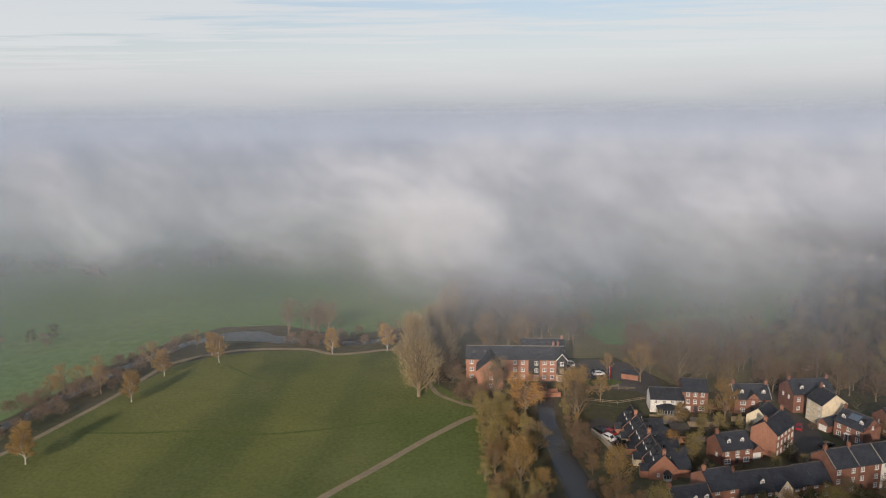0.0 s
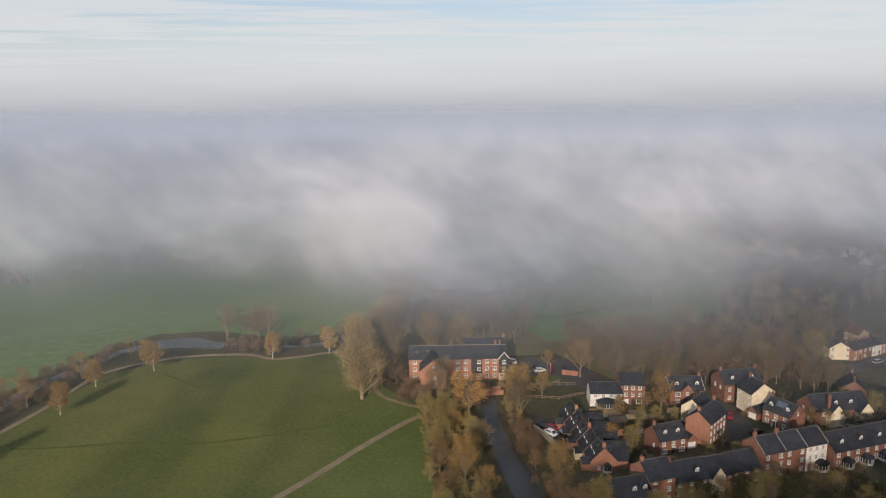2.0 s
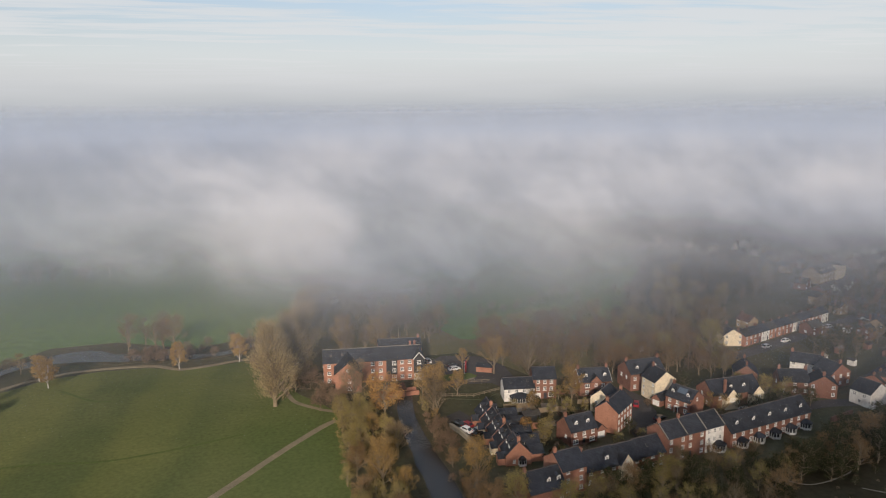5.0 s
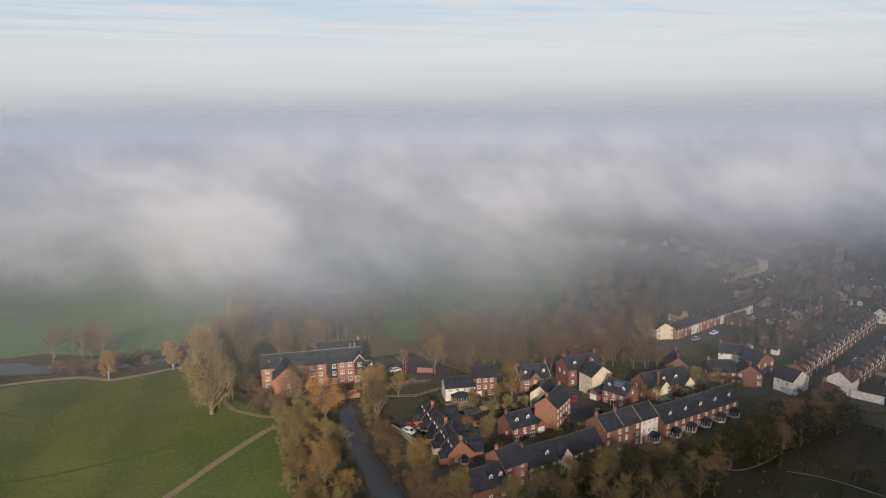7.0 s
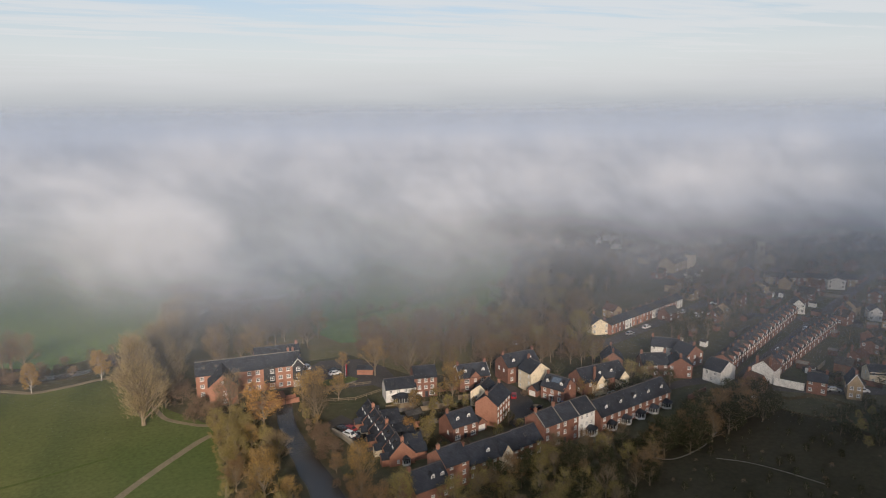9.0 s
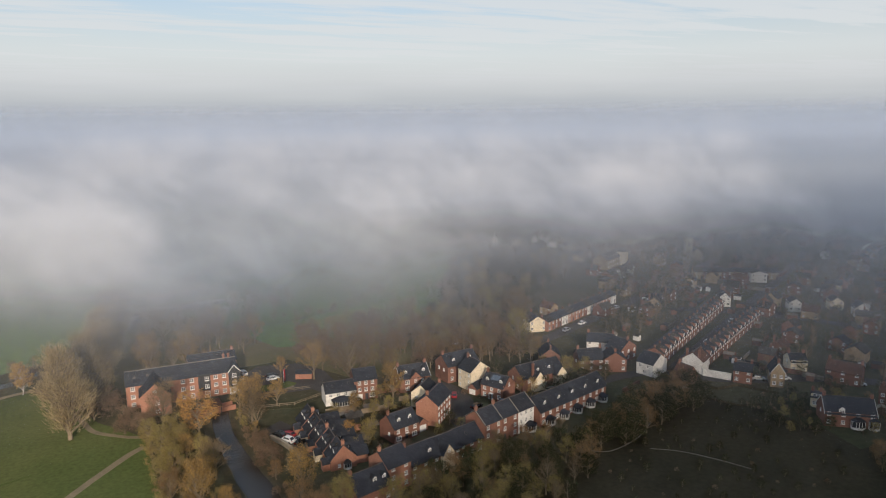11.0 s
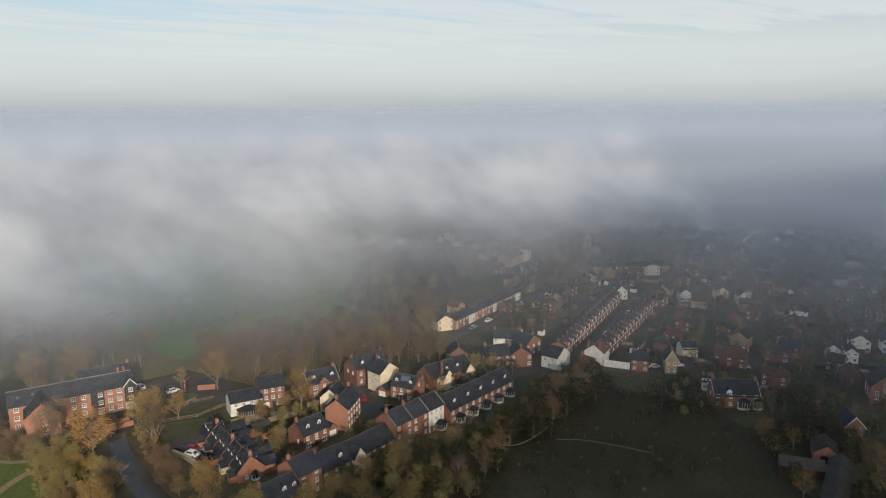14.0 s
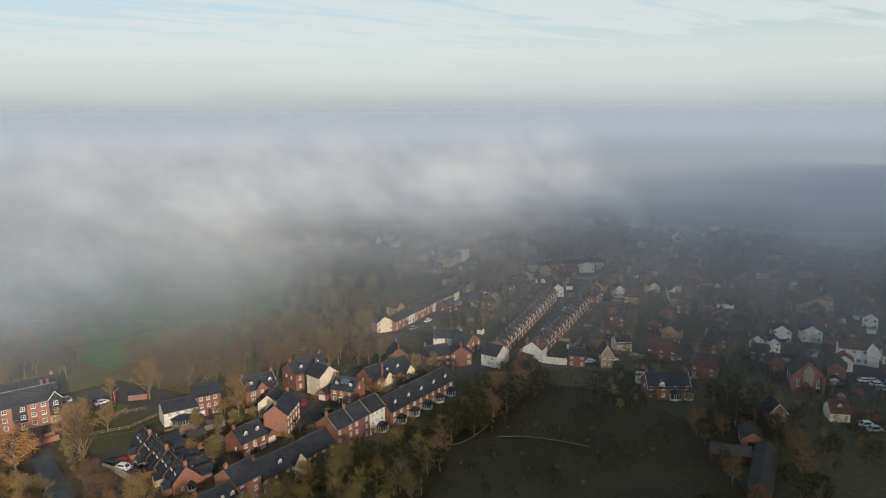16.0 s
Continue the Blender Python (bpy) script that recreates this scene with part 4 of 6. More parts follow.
for k in range(5):
    u = Vector((math.cos(radians(13)), math.sin(radians(13))))
    p = Vector((111.9, 152.6)) + u * 6.3 * k
    keep(p.x, p.y, 13, 6.3, 7.6)
    h = house("terraced_house", p.x, p.y, 13, 6.3, 7.6, 5.1, 3.9, "brick terraced house with slate roof, dormer and garden room", front=[(1.4, 3.2, 1.0, 1.2), (4.6, 3.2, 1.0, 1.2),
              (1.4, 0.7, 1.2, 1.4)], dormers=(("F", 3.4),), skylights=(("F", 5.2, 0.55),), left=[(4, 3.2, 0.9, 1.2)] if k == 0 else (), group="upper terrace")
    bay(h, pose(3.9, 0, 0), 3.0, 2.2, 2.1)

# patios and hedges behind the cottages
for k, (px, py, w, d, a) in enumerate(((66.5, 190.5, 6.5, 4.0, -7), (75.0, 191.0, 5.0, 3.6, -10), (64.0, 172.5, 4.0, 5.0, 6), (88.0, 190.5, 6.0, 3.2, -4), (70.5, 178.5, 5.0, 3.0, 4), (62.5, 186.0, 7.0, 0.9, 2))):
    c, s_ = math.cos(radians(a)), math.sin(radians(a))
    patch("patio", [(px + c * u - s_ * v, py + s_ * u + c * v) for u, v in ((-w / 2, -d / 2), (w / 2, -d / 2), (w / 2, d / 2), (-w / 2, d / 2))], 0.06 + 0.004 * k, PAVING,
          "pale paved garden patio behind cottages", "patio")
for k, (px, py, n, a) in enumerate(((60.5, 191.8, 10, -6), (68.5, 193.0, 8, -84), (79.5, 192.0, 9, -84), (70, 186.6, 9, -3), (66.8, 173.0, 9, 84), (90, 177.0, 7, 42), (84.0, 189.8, 8, -4))):
    ob = thing("garden_fence", pose(px, py, 0, 0, 0, a), "weathered wooden garden fence between cottage gardens", "fence", "garden fences")
    for j in range(int(n / 1.8)):
        s = Shape()
        s.box(0.06, 1.74, -0.025, 0.025, 0, 1.6).box(-0.05, 0.05, -0.06, 0.06, -0.1, 1.75)
        part("fence_panel", s, BARK, ob, m=pose(1.8 * j, 0, 0))

# houses round the upper court
keep(108.9, 181.2, -64, 8.4, 7.2)
h = house("house", 108.9, 180.8, -64, 8.4, 7.4, 4.9, 3.1, "red brick house with solar panel and two white dormers",
          front=[(1.5, 3.0, 1.0, 1.2), (4.2, 3.0, 1.0, 1.2), (6.9, 3.0, 1.0, 1.2), (1.5, 0.6, 1.2, 1.4), (6.9, 0.6, 1.2, 1.4)], doors=((4.2, 1.0, 2.1),),
          right=[(3.7, 4.6, 0.8, 1.2)], dormers=(("F", 1.7), ("F", 6.8)), chimneys=((0.4, 3.7),), rake=False)
s = Shape()
s.box(-1.5, 1.5, -1.0, 1.0, 0.0, 0.08)
for k in range(3):
    s.box(-1.45 + k, -0.55 + k, -0.95, 0.95, 0.07, 0.1)
part("solar_panel", s, SOLAR, h, "pale glass solar panel", m=pose(4.3, 2.3, 4.9 + 2.3 * 3.1 / 3.7 + 0.2, 40))
s = Shape()
s.box(-0.7, 0.7, -0.9, 0, 2.2, 2.35)
s.box(-0.62, -0.5, -0.85, -0.73, 0, 2.2).box(0.5, 0.62, -0.85, -0.73, 0, 2.2)
part("porch_canopy", s, TRIM, h, m=pose(4.2, 0, 0))
house("garage", 106.4, 184.6, -64, 3.2, 5.4, 2.5, 1.6, "small garage with white door and slate roof", ridge="y", garages=((1.6, 2.4, 2.0),), category="garage", fine=False)
keep(108.1, 186.0, 10, 7.4, 9.0)
house("house", 107.8, 185.2, 8, 7.8, 6.8, 7.5, 3.2, "cream rendered house with a plain sunlit gable", ridge="y", wall=CREAM, left=rows_of(6.8, 3, 2, (0.8, 1.1), 0.7, 2.4),
      chimneys=((3.7, 6.1),))
keep(104.6, 196.0, 4, 12.5, 8)
house("house", 104.8, 195.4, 4, 12.6, 8.2, 6.6, 3.4, "large brick house with end chimneys and dormers", front=[(1.6, 4.0, 1.0, 1.3), (1.6, 1.0, 1.0, 1.3), (10.6, 4.0, 1.0, 1.3)],
      left=[(2.6, 4, 0.9, 1.2), (5.6, 4, 0.9, 1.2)], dormers=(("F", 3.0), ("F", 9.6)), chimneys=((0.4, 4.1), (12.2, 4.1)))
keep(123.2, 175.6, 4, 17, 8)
h = house("house", 122.4, 176.6, 4, 17.4, 8.2, 4.9, 3.7, "long red brick house with two cream gabled bays", front=[(2.6, 3.0, 0.9, 1.2), (9.4, 3.0, 1.0, 1.2), (9.4, 0.6, 1.2, 1.4)],
          left=[(3, 3.2, 0.8, 1.2), (5.5, 0.8, 0.9, 1.2)], dormers=(("F", 7.2), ("F", 12.0)), chimneys=((4.2, 0.2),))
for x0 in (3.4, 12.8):
    s = Shape()
    walled(s, (x0, -1.9), 0, 4.4, 4.4, [(2.2, 2.6, 1.9, 1.3)], -0.2)
    walled(s, (x0 + 4.4, -1.9), 90, 2.2, 4.4, [], -0.2)
    walled(s, (x0, 0.3), 270, 2.2, 4.4, [], -0.2)
    s.face((x0, -1.9, 4.4), (x0 + 4.4, -1.9, 4.4), (x0 + 2.2, -1.9, 7.2))
    g = part("gabled_bay", s, CREAM, h, "cream rendered gabled bay")
    r = Shape()
    r.extrude([(x0 + p, z) for p, z in gable_outline(4.4, 4.4, 2.8)], "y", -2.1, 4.0)
    part("gable_roof", r, SLATE, g)
    put("window", kept(("frame", 1.9, 1.3, 3, 1), lambda: window_frame_mesh(1.9, 1.3, 3, 1)), g, pose(x0 + 2.2, -1.88, 2.6))

# ---- the near edge of the town ----
WHITE_SIDE = house("house", 167.1, 172.0, -76, 6.6, 8.8, 5.0, 3.0, "white rendered house with dark roof and gable", ridge="x", wall=WHITE,
                   front=[(1.5, 3.0, 1.1, 1.2), (4.6, 3.0, 1.1, 1.2), (3.2, 0.8, 1.1, 1.2)], roof=SLATE, left=[(4, 3, 0.9, 1.1)])
keep(167.1, 172.0, -76, 6.6, 8.8)
for x, y, a, w, d, e, rise, ridge, wall, label in (
        (150.0, 182.0, -20, 9, 7, 5.0, 3.2, "x", BRICK_OLD, "weathered brick house in the town edge"),
        (157.5, 178.0, -30, 8, 7, 5.0, 3.0, "y", BRICK, "brick house with hipped dark roof"),
        (147.0, 189.0, 60, 8, 7, 4.8, 3.0, "x", BRICK_OLD, "brick house with lichened roof"),
        (169.0, 182.0, 10, 9, 7, 5.2, 3.4, "y", BRICK, "brick gabled house at the street corner"),
        (166.0, 197.5, -42, 10, 7, 5.0, 2.6, "x", WHITE, "white rendered house with row of windows"),
        (189.0, 149.5, -54, 5.8, 5.4, 4.9, 2.2, "x", BRICK, "small red brick house with white door"),
        (196.3, 140.7, -46, 4.2, 7.6, 5.6, 3.6, "y", BRICK_BUFF, "buff brick house with steep gable"),
        (213.8, 146.0, -34, 5.6, 7.0, 4.2, 2.4, "x", CREAM, "cream rendered house in the town"),
        (217.0, 135.5, -68, 10.4, 7.0, 4.6, 2.8, "x", BRICK, "long red brick house with clay roof"),
        (184.1, 113.8, -42, 13.4, 8.6, 4.4, 4.0, "x", BRICK, "large brick house with bays and steep dark roof"),
        (193.0, 124.3, -58, 3.0, 4.2, 3.6, 1.4, "x", CREAM, "small cream cottage behind a brick house")):
    keep(x, y, a, w, d)
    h = house("house", x, y, a, w, d, e, rise, label, ridge=ridge, wall=wall, roof=CLAY if "clay" in label else SLATE, front=rows_of(w, 2, max(2, round(w / 3.2)), (1.0, 1.2)),
              left=[(d / 2, 3.0, 0.9, 1.1)], chimneys=((0.4, d / 2), (w - 0.4, d / 2)) if ridge == "x" else ((w / 2, 0.6),), rake="steep" in label)
    if "bays" in label:
        bay(h, pose(8.6, 0, 0), 3.4, 1.6, 2.8)
        bay(h, pose(12.8, 0, 0), 2.6, 1.2, 2.8)
        dormer(h, pose(4.4, 0.3, 4.4), 1.6, 1.5)
house("house", 182.4, 165.6, -66, 7.0, 7.2, 5.2, 2.9, "white rendered gable end of a terrace", ridge="y", wall=WHITE, roof=CLAY, chimneys=((1.4, 0.5), (5.6, 0.5)))
keep(182.4, 165.6, -66, 7, 7)
house("house", 171.1, 152.6, 4, 4.8, 6.0, 4.4, 3.4, "narrow brick gabled cottage beside the park", ridge="y", wall=BRICK_ORANGE, roof=CLAY, chimneys=((2.4, 5.4),))
keep(171.1, 152.6, 4, 4.8, 6.0)


def wall_line(label, points, height, thick, material, name="garden_wall"):
    ob = thing(name, pose(points[0][0], points[0][1], 0), label, "wall")
    for (ax, ay), (bx, by) in zip(points, points[1:]):
        n = math.hypot(bx - ax, by - ay)
        s = Shape()
        s.box(0, n, -thick / 2, thick / 2, -0.2, height)
        s.box(0, n, -thick / 2 - 0.05, thick / 2 + 0.05, height, height + 0.1)
        part("wall_panel", s, material, ob, m=pose(ax - points[0][0], ay - points[0][1], 0, 0, 0, math.degrees(math.atan2(by - ay, bx - ax))))


wall_line("white painted garden wall by the town road", [(184.9, 158.6), (187.5, 154.0), (189.6, 150.6)], 2.4, 0.3, WHITE)
wall_line("white low wall below a white house", [(167.6, 163.6), (169.6, 165.0), (174.6, 167.6)], 1.4, 0.3, WHITE)
wall_line("white wall leaning on a brick cottage", [(166.7, 150.7), (170.9, 152.4)], 1.9, 0.3, WHITE)
wall_line("low brick walls round a walled garden", [(169.2, 145.8), (174.7, 134.8), (180.9, 132.2)], 0.4, 0.3, MUD)
wall_line("pale curved stone wall by the parking yard", [(41.6, 183.0), (43.4, 178.4), (44.6, 173.5), (45.4, 168.0)], 1.3, 0.6, STONE)
wall_line("low brick wall in estate gardens", [(56, 178.5), (61, 178.0), (66, 176.6)], 1.6, 0.25, BRICK_ORANGE)
wall_line("low brick wall behind houses", [(79.5, 199.0), (87.0, 198.0)], 1.6, 0.25, BRICK)
wall_line("old brown brick boundary wall of the park", [(177.4, 150.6), (179.3, 147.4), (187.6, 146.4), (192.8, 134.9)], 0.8, 0.3, MUD)
wall_line("long brick wall at the town edge", [(150, 160), (160, 163)], 1.6, 0.3, BRICK_OLD)

# post and rail fences by the yard
for points, posts in (([(44.5, 213.6), (52, 215.4), (62.5, 214.0)], 9), ([(43.0, 206.0), (54.0, 203.0), (64.0, 206.5)], 11)):
    fence = thing("fence", pose(points[0][0], points[0][1], 0), "low wooden post and rail fence beside the yard", "fence")
    for (ax, ay), (bx, by) in zip(points, points[1:]):
        n = math.hypot(bx - ax, by - ay)
        m = pose(ax - points[0][0], ay - points[0][1], 0, 0, 0, math.degrees(math.atan2(by - ay, bx - ax)))
        for z in (0.45, 0.95):
            s = Shape()
            s.box(0, n, -0.04, 0.04, z, z + 0.13)
            part("rail", s, BARK, fence, m=m)
        for k in range(posts // 2):
            s = Shape()
            s.box(-0.07, 0.07, -0.07, 0.07, -0.1, 1.15)
            part("post", s, BARK, fence, m=m @ pose(n * k / (posts // 2), 0, 0))

# terraced streets
for name, x, y, a, n, step, d, e, rise, walls, group, gables in (
        ("terrace of the long street", 180.5, 172.6, 27, 16, 5.5, 6.6, 4.7, 2.1, (BRICK, BRICK, BRICK_OLD), "long street west side", True),
        ("terrace behind the long street", 188.4, 161.6, 24, 14, 5.5, 6.0, 4.5, 2.1, (BRICK_OLD, BRICK), "long street east side", True),
        ("terrace of the north street", 168.6, 225.6, 21, 11, 5.5, 6.4, 4.6, 1.9, (BRICK_ORANGE, BRICK, WHITE, BRICK_ORANGE), "north street", False),
        ("terrace by the church", 296.0, 264.0, -33, 9, 5.0, 6.0, 4.6, 2.0, (BRICK_BUFF, BRICK_OLD), "church terrace", False)):
    c, s_ = math.cos(radians(a)), math.sin(radians(a))
    for k in range(n):
        px, py = x + c * step * k, y + s_ * step * k
        keep(px, py, a, step, d)
        wall = walls[k % len(walls)]
        h = house("terraced_house", px, py, a, step, d, e, rise, {BRICK: "red brick", BRICK_ORANGE: "orange brick", BRICK_OLD: "weathered brick", WHITE: "white rendered", BRICK_BUFF: "buff brick"}[wall]
                  + " terraced house with slate roof and white trim", wall=wall, roof=SLATE if k % 3 else SLATE_OLD,
                  front=[(1.4, 2.9, 1.0, 1.2), (4.1, 2.9, 1.0, 1.2)] + [(1.4, 0.6, 1.2, 1.4)], doors=((4.3, 0.9, 2.0),), chimneys=((0.2, d * 0.5),),
                  group=group, fine=False)
        if gables:
            slim = 0.23 if "west" in group else 0.10
            s = Shape()
            s.extrude([(0.9, e - 0.1), (3.1, e - 0.1), (2.0, e + 1.5)], "y", -0.22, 2.0)
            g = part("front_gable", s, wall, h)
            for lo in (0.75, 3.25):
                r = Shape()
                r.extrude([(lo, e - 0.25), (2.0, e + 1.45), (2.0, e + 1.45 + slim), (lo, e - 0.25 + slim)], "y", -0.34, -0.22)
                part("bargeboard", r, TRIM, g)
house("house", 161.4, 228.4, -12, 7.0, 7.0, 4.9, 2.5, "cream rendered end house of a terrace", ridge="y", wall=CREAM, front=rows_of(7.4, 2, 2), right=rows_of(8, 2, 3), chimneys=((3.7, 7.5),))
keep(161.4, 228.4, -12, 7.4, 8)

# ---- the town ----
hall = house("town_hall", 270, 305, 25, 30, 9, 6.4, 3.6, "large cream and brick hall with a dormered dark roof", wall=BRICK_BUFF, front=rows_of(30, 2, 9, (1.1, 1.5), 1.0, 2.9, 2.0),
             dormers=tuple(("F", 4.0 + 4.0 * k) for k in range(7)), category="hall")
s = Shape()
s.box(-2.4, 2.4, -3, 2, -0.3, 9.0)
hw = part("end_block", s, CREAM, hall, m=pose(21, 0, 0))
s = Shape()
s.extrude([(-3.3, 9.0), (2.3, 9.0), (-0.5, 10.6)], "x", -2.6, 2.6)
part("end_roof", s, SLATE, hall, m=pose(21, 0, 0))
keep(281, 309, 25, 34, 13)
tower = thing("church_tower", pose(329.5, 299.5, 0, 0, 0, -30) @ Matrix.Diagonal((0.8, 0.8, 1, 1)), "square stone church tower with battlements", "church")
s = Shape()
s.box(-2.6, 2.6, -2.6, 2.6, -0.3, 14.0).box(-2.85, 2.85, -2.85, 2.85, 8.2, 8.6).box(-2.85, 2.85, -2.85, 2.85, 13.2, 13.7)
part("tower", s, STONE, tower)
s = Shape()
for k in range(4):
    for at in (-2.5, -1.0, 0.5, 2.0):
        a, b, c_, e_ = ((at, at + 0.6, -2.6, -2.2), (at, at + 0.6, 2.2, 2.6), (-2.6, -2.2, at, at + 0.6), (2.2, 2.6, at, at + 0.6))[k]
        s.box(a, b, c_, e_, 14.0, 14.8)
part("battlements", s, STONE, tower)
for k in range(4):
    s = Shape()
    s.box(-0.6, 0.6, -2.66, -2.58, 9.4, 12.2)
    part("belfry_opening", s, CLADDING, tower, m=pose(0, 0, 0, 0, 0, 90 * k))
keep(325, 295, 0, 8, 8)
nave = house("church_nave", 333.5, 300.5, -30, 7, 16, 5.0, 3.4, "stone church nave with slate roof", ridge="y", wall=STONE, category="church", left=rows_of(16, 1, 4, (1.2, 3.2), 2.0), fine=False)
keep(333.5, 300.5, -30, 9, 22)

chapel = house("chapel", 225.4, 86.8, -58, 9.4, 9.5, 6.0, 5.2, "steep gabled brick chapel with tall stone windows", ridge="y", wall=BRICK, roof=SLATE_OLD,
               front=[(1.7, 1.5, 1.0, 3.0), (7.7, 1.5, 1.0, 3.0)], left=rows_of(9.5, 1, 3, (0.9, 2.6), 1.6), category="chapel")
s = Shape()
s.box(-1.5, 1.5, -0.25, 0, 2.0, 7.6)
s.extrude([(-1.5, 7.6), (1.5, 7.6), (0, 9.6)], "y", -0.25, 0)
for k in range(4):
    s.box(-1.2 + k * 0.7, -0.9 + k * 0.7, -0.32, -0.24, 2.2, 8.0)
part("gothic_window", s, STONE, chapel, "pointed stone window", m=pose(4.7, 0, 0))
for px in (0.3, 9.1):
    s = Shape()
    s.box(px - 0.45, px + 0.45, -0.9, 0.2, -0.2, 6.0)
    part("buttress", s, BRICK, chapel)
keep(225.4, 86.8, -58, 9.4, 9.5)
pub = house("inn", 263.6, 86.4, -62, 12.6, 6, 6.4, 2.2, "white rendered inn with a glazed ground floor", wall=WHITE, roof=CLAY,
            front=rows_of(13, 1, 4, (1.1, 1.3), 4.4, 2.6, 1.6) + rows_of(13, 1, 5, (1.6, 1.7), 0.6, 2.6, 1.6), chimneys=((0.5, 4), (12.5, 4)), category="inn")
s = Shape()
s.box(8.6, 12.8, -1.8, 0.2, 3.4, 6.4)
s.extrude([(8.6, 6.4), (12.8, 6.4), (10.7, 8.4)], "y", -1.8, 3)
s.box(8.9, 12.5, -1.6, 0.2, -0.2, 3.4)
g = part("front_gable", s, WHITE, pub)
put("window", kept(("frame", 1.6, 1.3, 1, 1), lambda: window_frame_mesh(1.6, 1.3)), g, pose(10.7, -1.86, 4.5))
keep(263.6, 86.4, -62, 13, 6)
for x, y, a, w, d, e, rise, wall, label in (
        (270.8, 113.4, -62, 7.0, 8, 4.8, 2.6, WHITE, "white rendered house with a broad gable"), (278.4, 105.4, -62, 7.6, 8, 4.8, 2.6, WHITE, "white rendered house with a broad gable"),
        (256.0, 108.6, -60, 4.6, 7, 4.2, 2.2, WHITE, "narrow white rendered gabled house"), (255.0, 114.4, -60, 4.6, 7, 4.2, 2.2, WHITE, "narrow white rendered gabled house"),
        (314.5, 95.3, -72, 5.6, 8, 5.4, 2.4, WHITE, "white rendered gabled house"), (318.6, 122.5, -30, 18, 9, 5.0, 2.4, BRICK_BUFF, "long buff school building"),
        (235.0, 424.0, -30, 7.6, 6, 3.4, 2.4, WHITE, "low white house among fog"), (246.0, 436.0, -34, 6.6, 6, 3.6, 2.6, CREAM, "cream house among fog"),
        (259.0, 414.0, -32, 4.0, 7, 3.4, 3.4, CREAM, "cream gabled house among fog"), (281.0, 396.0, -36, 3.6, 7, 3.6, 4.6, WHITE, "tall white gable among fog"),
        (284.0, 383.0, -36, 7.0, 5, 2.6, 1.8, WHITE, "low white outbuilding among fog"), (294.0, 399.0, -36, 3.8, 6, 3.2, 3.0, WHITE, "small white gabled house among fog"),
        (268.0, 402.0, -34, 6.0, 6, 3.6, 2.4, BRICK_BUFF, "buff house among fog"), (240.0, 412.0, -32, 5.0, 6, 3.4, 2.6, BRICK_BUFF, "buff gabled house among fog"),
        (261.5, 218.0, -40, 5.6, 7, 4.4, 3.0, WHITE, "white gabled house at the street end"), (308.0, 262.0, -36, 4.6, 7, 4.2, 3.0, WHITE, "white gabled house in the town"),
        (282.0, 196.0, -42, 5.6, 7, 4.4, 2.4, WHITE, "white house in the town"), (300.0, 188.0, -42, 5.6, 7, 4.4, 2.4, CREAM, "cream house in the town"),
        (316.0, 243.0, -40, 8, 6, 5.4, 1.4, WHITE, "white flat-fronted town house"), (299.0, 176.0, -46, 5.6, 7, 4.4, 2.6, WHITE, "white gabled house in the town")):
    keep(x, y, a, w, d)
    house("house", x, y, a, w, d, e, rise, label, ridge="y", wall=wall, roof=SLATE if w < 9 else CLAY, front=rows_of(w, 2, 2), left=rows_of(d, 2, 2), chimneys=((w / 2, d - 0.5),), fine=False)

# sheds and barns under the chapel
house("barn", 173.7, 78.4, -58, 5.6, 8.0, 3.2, 2.2, "brick barn with a dark doorway in its gable", ridge="y", wall=BRICK_ORANGE, roof=SLATE_OLD, garages=(), front=(), doors=((2.8, 2.6, 2.3),),
      category="barn", fine=False)
keep(172.6, 78.2, -52, 5.6, 8)
house("barn", 152.5, 61.0, 21, 25, 5.0, 3.0, 1.9, "long low barn with a lichened slate roof", wall=BRICK_OLD, roof=SLATE_OLD, category="barn", fine=False)
keep(152.5, 61.0, 21, 25, 5.0)
house("shed", 161.0, 80.4, -56, 10, 6.0, 2.6, 1.6, "low shed with grey sheet roof", wall=BRICK_OLD, roof=SLATE_OLD, category="shed", fine=False)
keep(160.0, 80.0, -50, 10, 6)
house("house", 193.0, 79.4, -48, 4.6, 7.0, 4.6, 3.0, "brick house with white bargeboards near the chapel", ridge="y", front=rows_of(4.6, 2, 2), rake=True)
keep(193.0, 79.4, -48, 5, 7)
house("house", 209.1, 69.1, -52, 5.4, 6.0, 3.2, 2.8, "cream rendered house with clay roof by the car park", wall=CREAM, roof=CLAY, front=rows_of(5.4, 1, 2), dormers=(("F", 2.7),))
keep(209.1, 69.1, -52, 5.4, 6)
house("shed", 63.5, 181.0, 6, 5.2, 3.2, 2.2, 0.9, "grey timber garden shed among the cottages", wall=CLADDING, roof=SLATE_OLD, category="shed", fine=False)
keep(63.5, 181.0, 6, 5.2, 3.2)
house("shed", 60.6, 224.6, -25, 5.6, 3.6, 2.3, 0.8, "low brick outbuilding with flat slate roof", wall=BRICK_ORANGE, roof=SLATE, category="shed", fine=False)
keep(60.6, 224.6, -25, 5.6, 3.6)
bridge = thing("footbridge", pose(24.5, 207.5, 0, 0, 0, 8), "low brick bridge with a rust-coloured tiled shelter", "bridge")
s = Shape()
s.box(0, 13, 0, 0.4, -0.2, 1.5).box(0, 13, 3.2, 3.6, -0.2, 1.5).box(0, 13, 0.4, 3.2, 0.2, 0.5)
part("parapet", s, BRICK_ORANGE, bridge)
s = Shape()
s.extrude([(-1.0, 2.6), (1.8, 4.0), (4.6, 2.6), (4.6, 2.8), (1.8, 4.2), (-1.0, 2.8)], "x", 2.0, 8.5)
part("shelter_roof", s, CLAY, bridge)
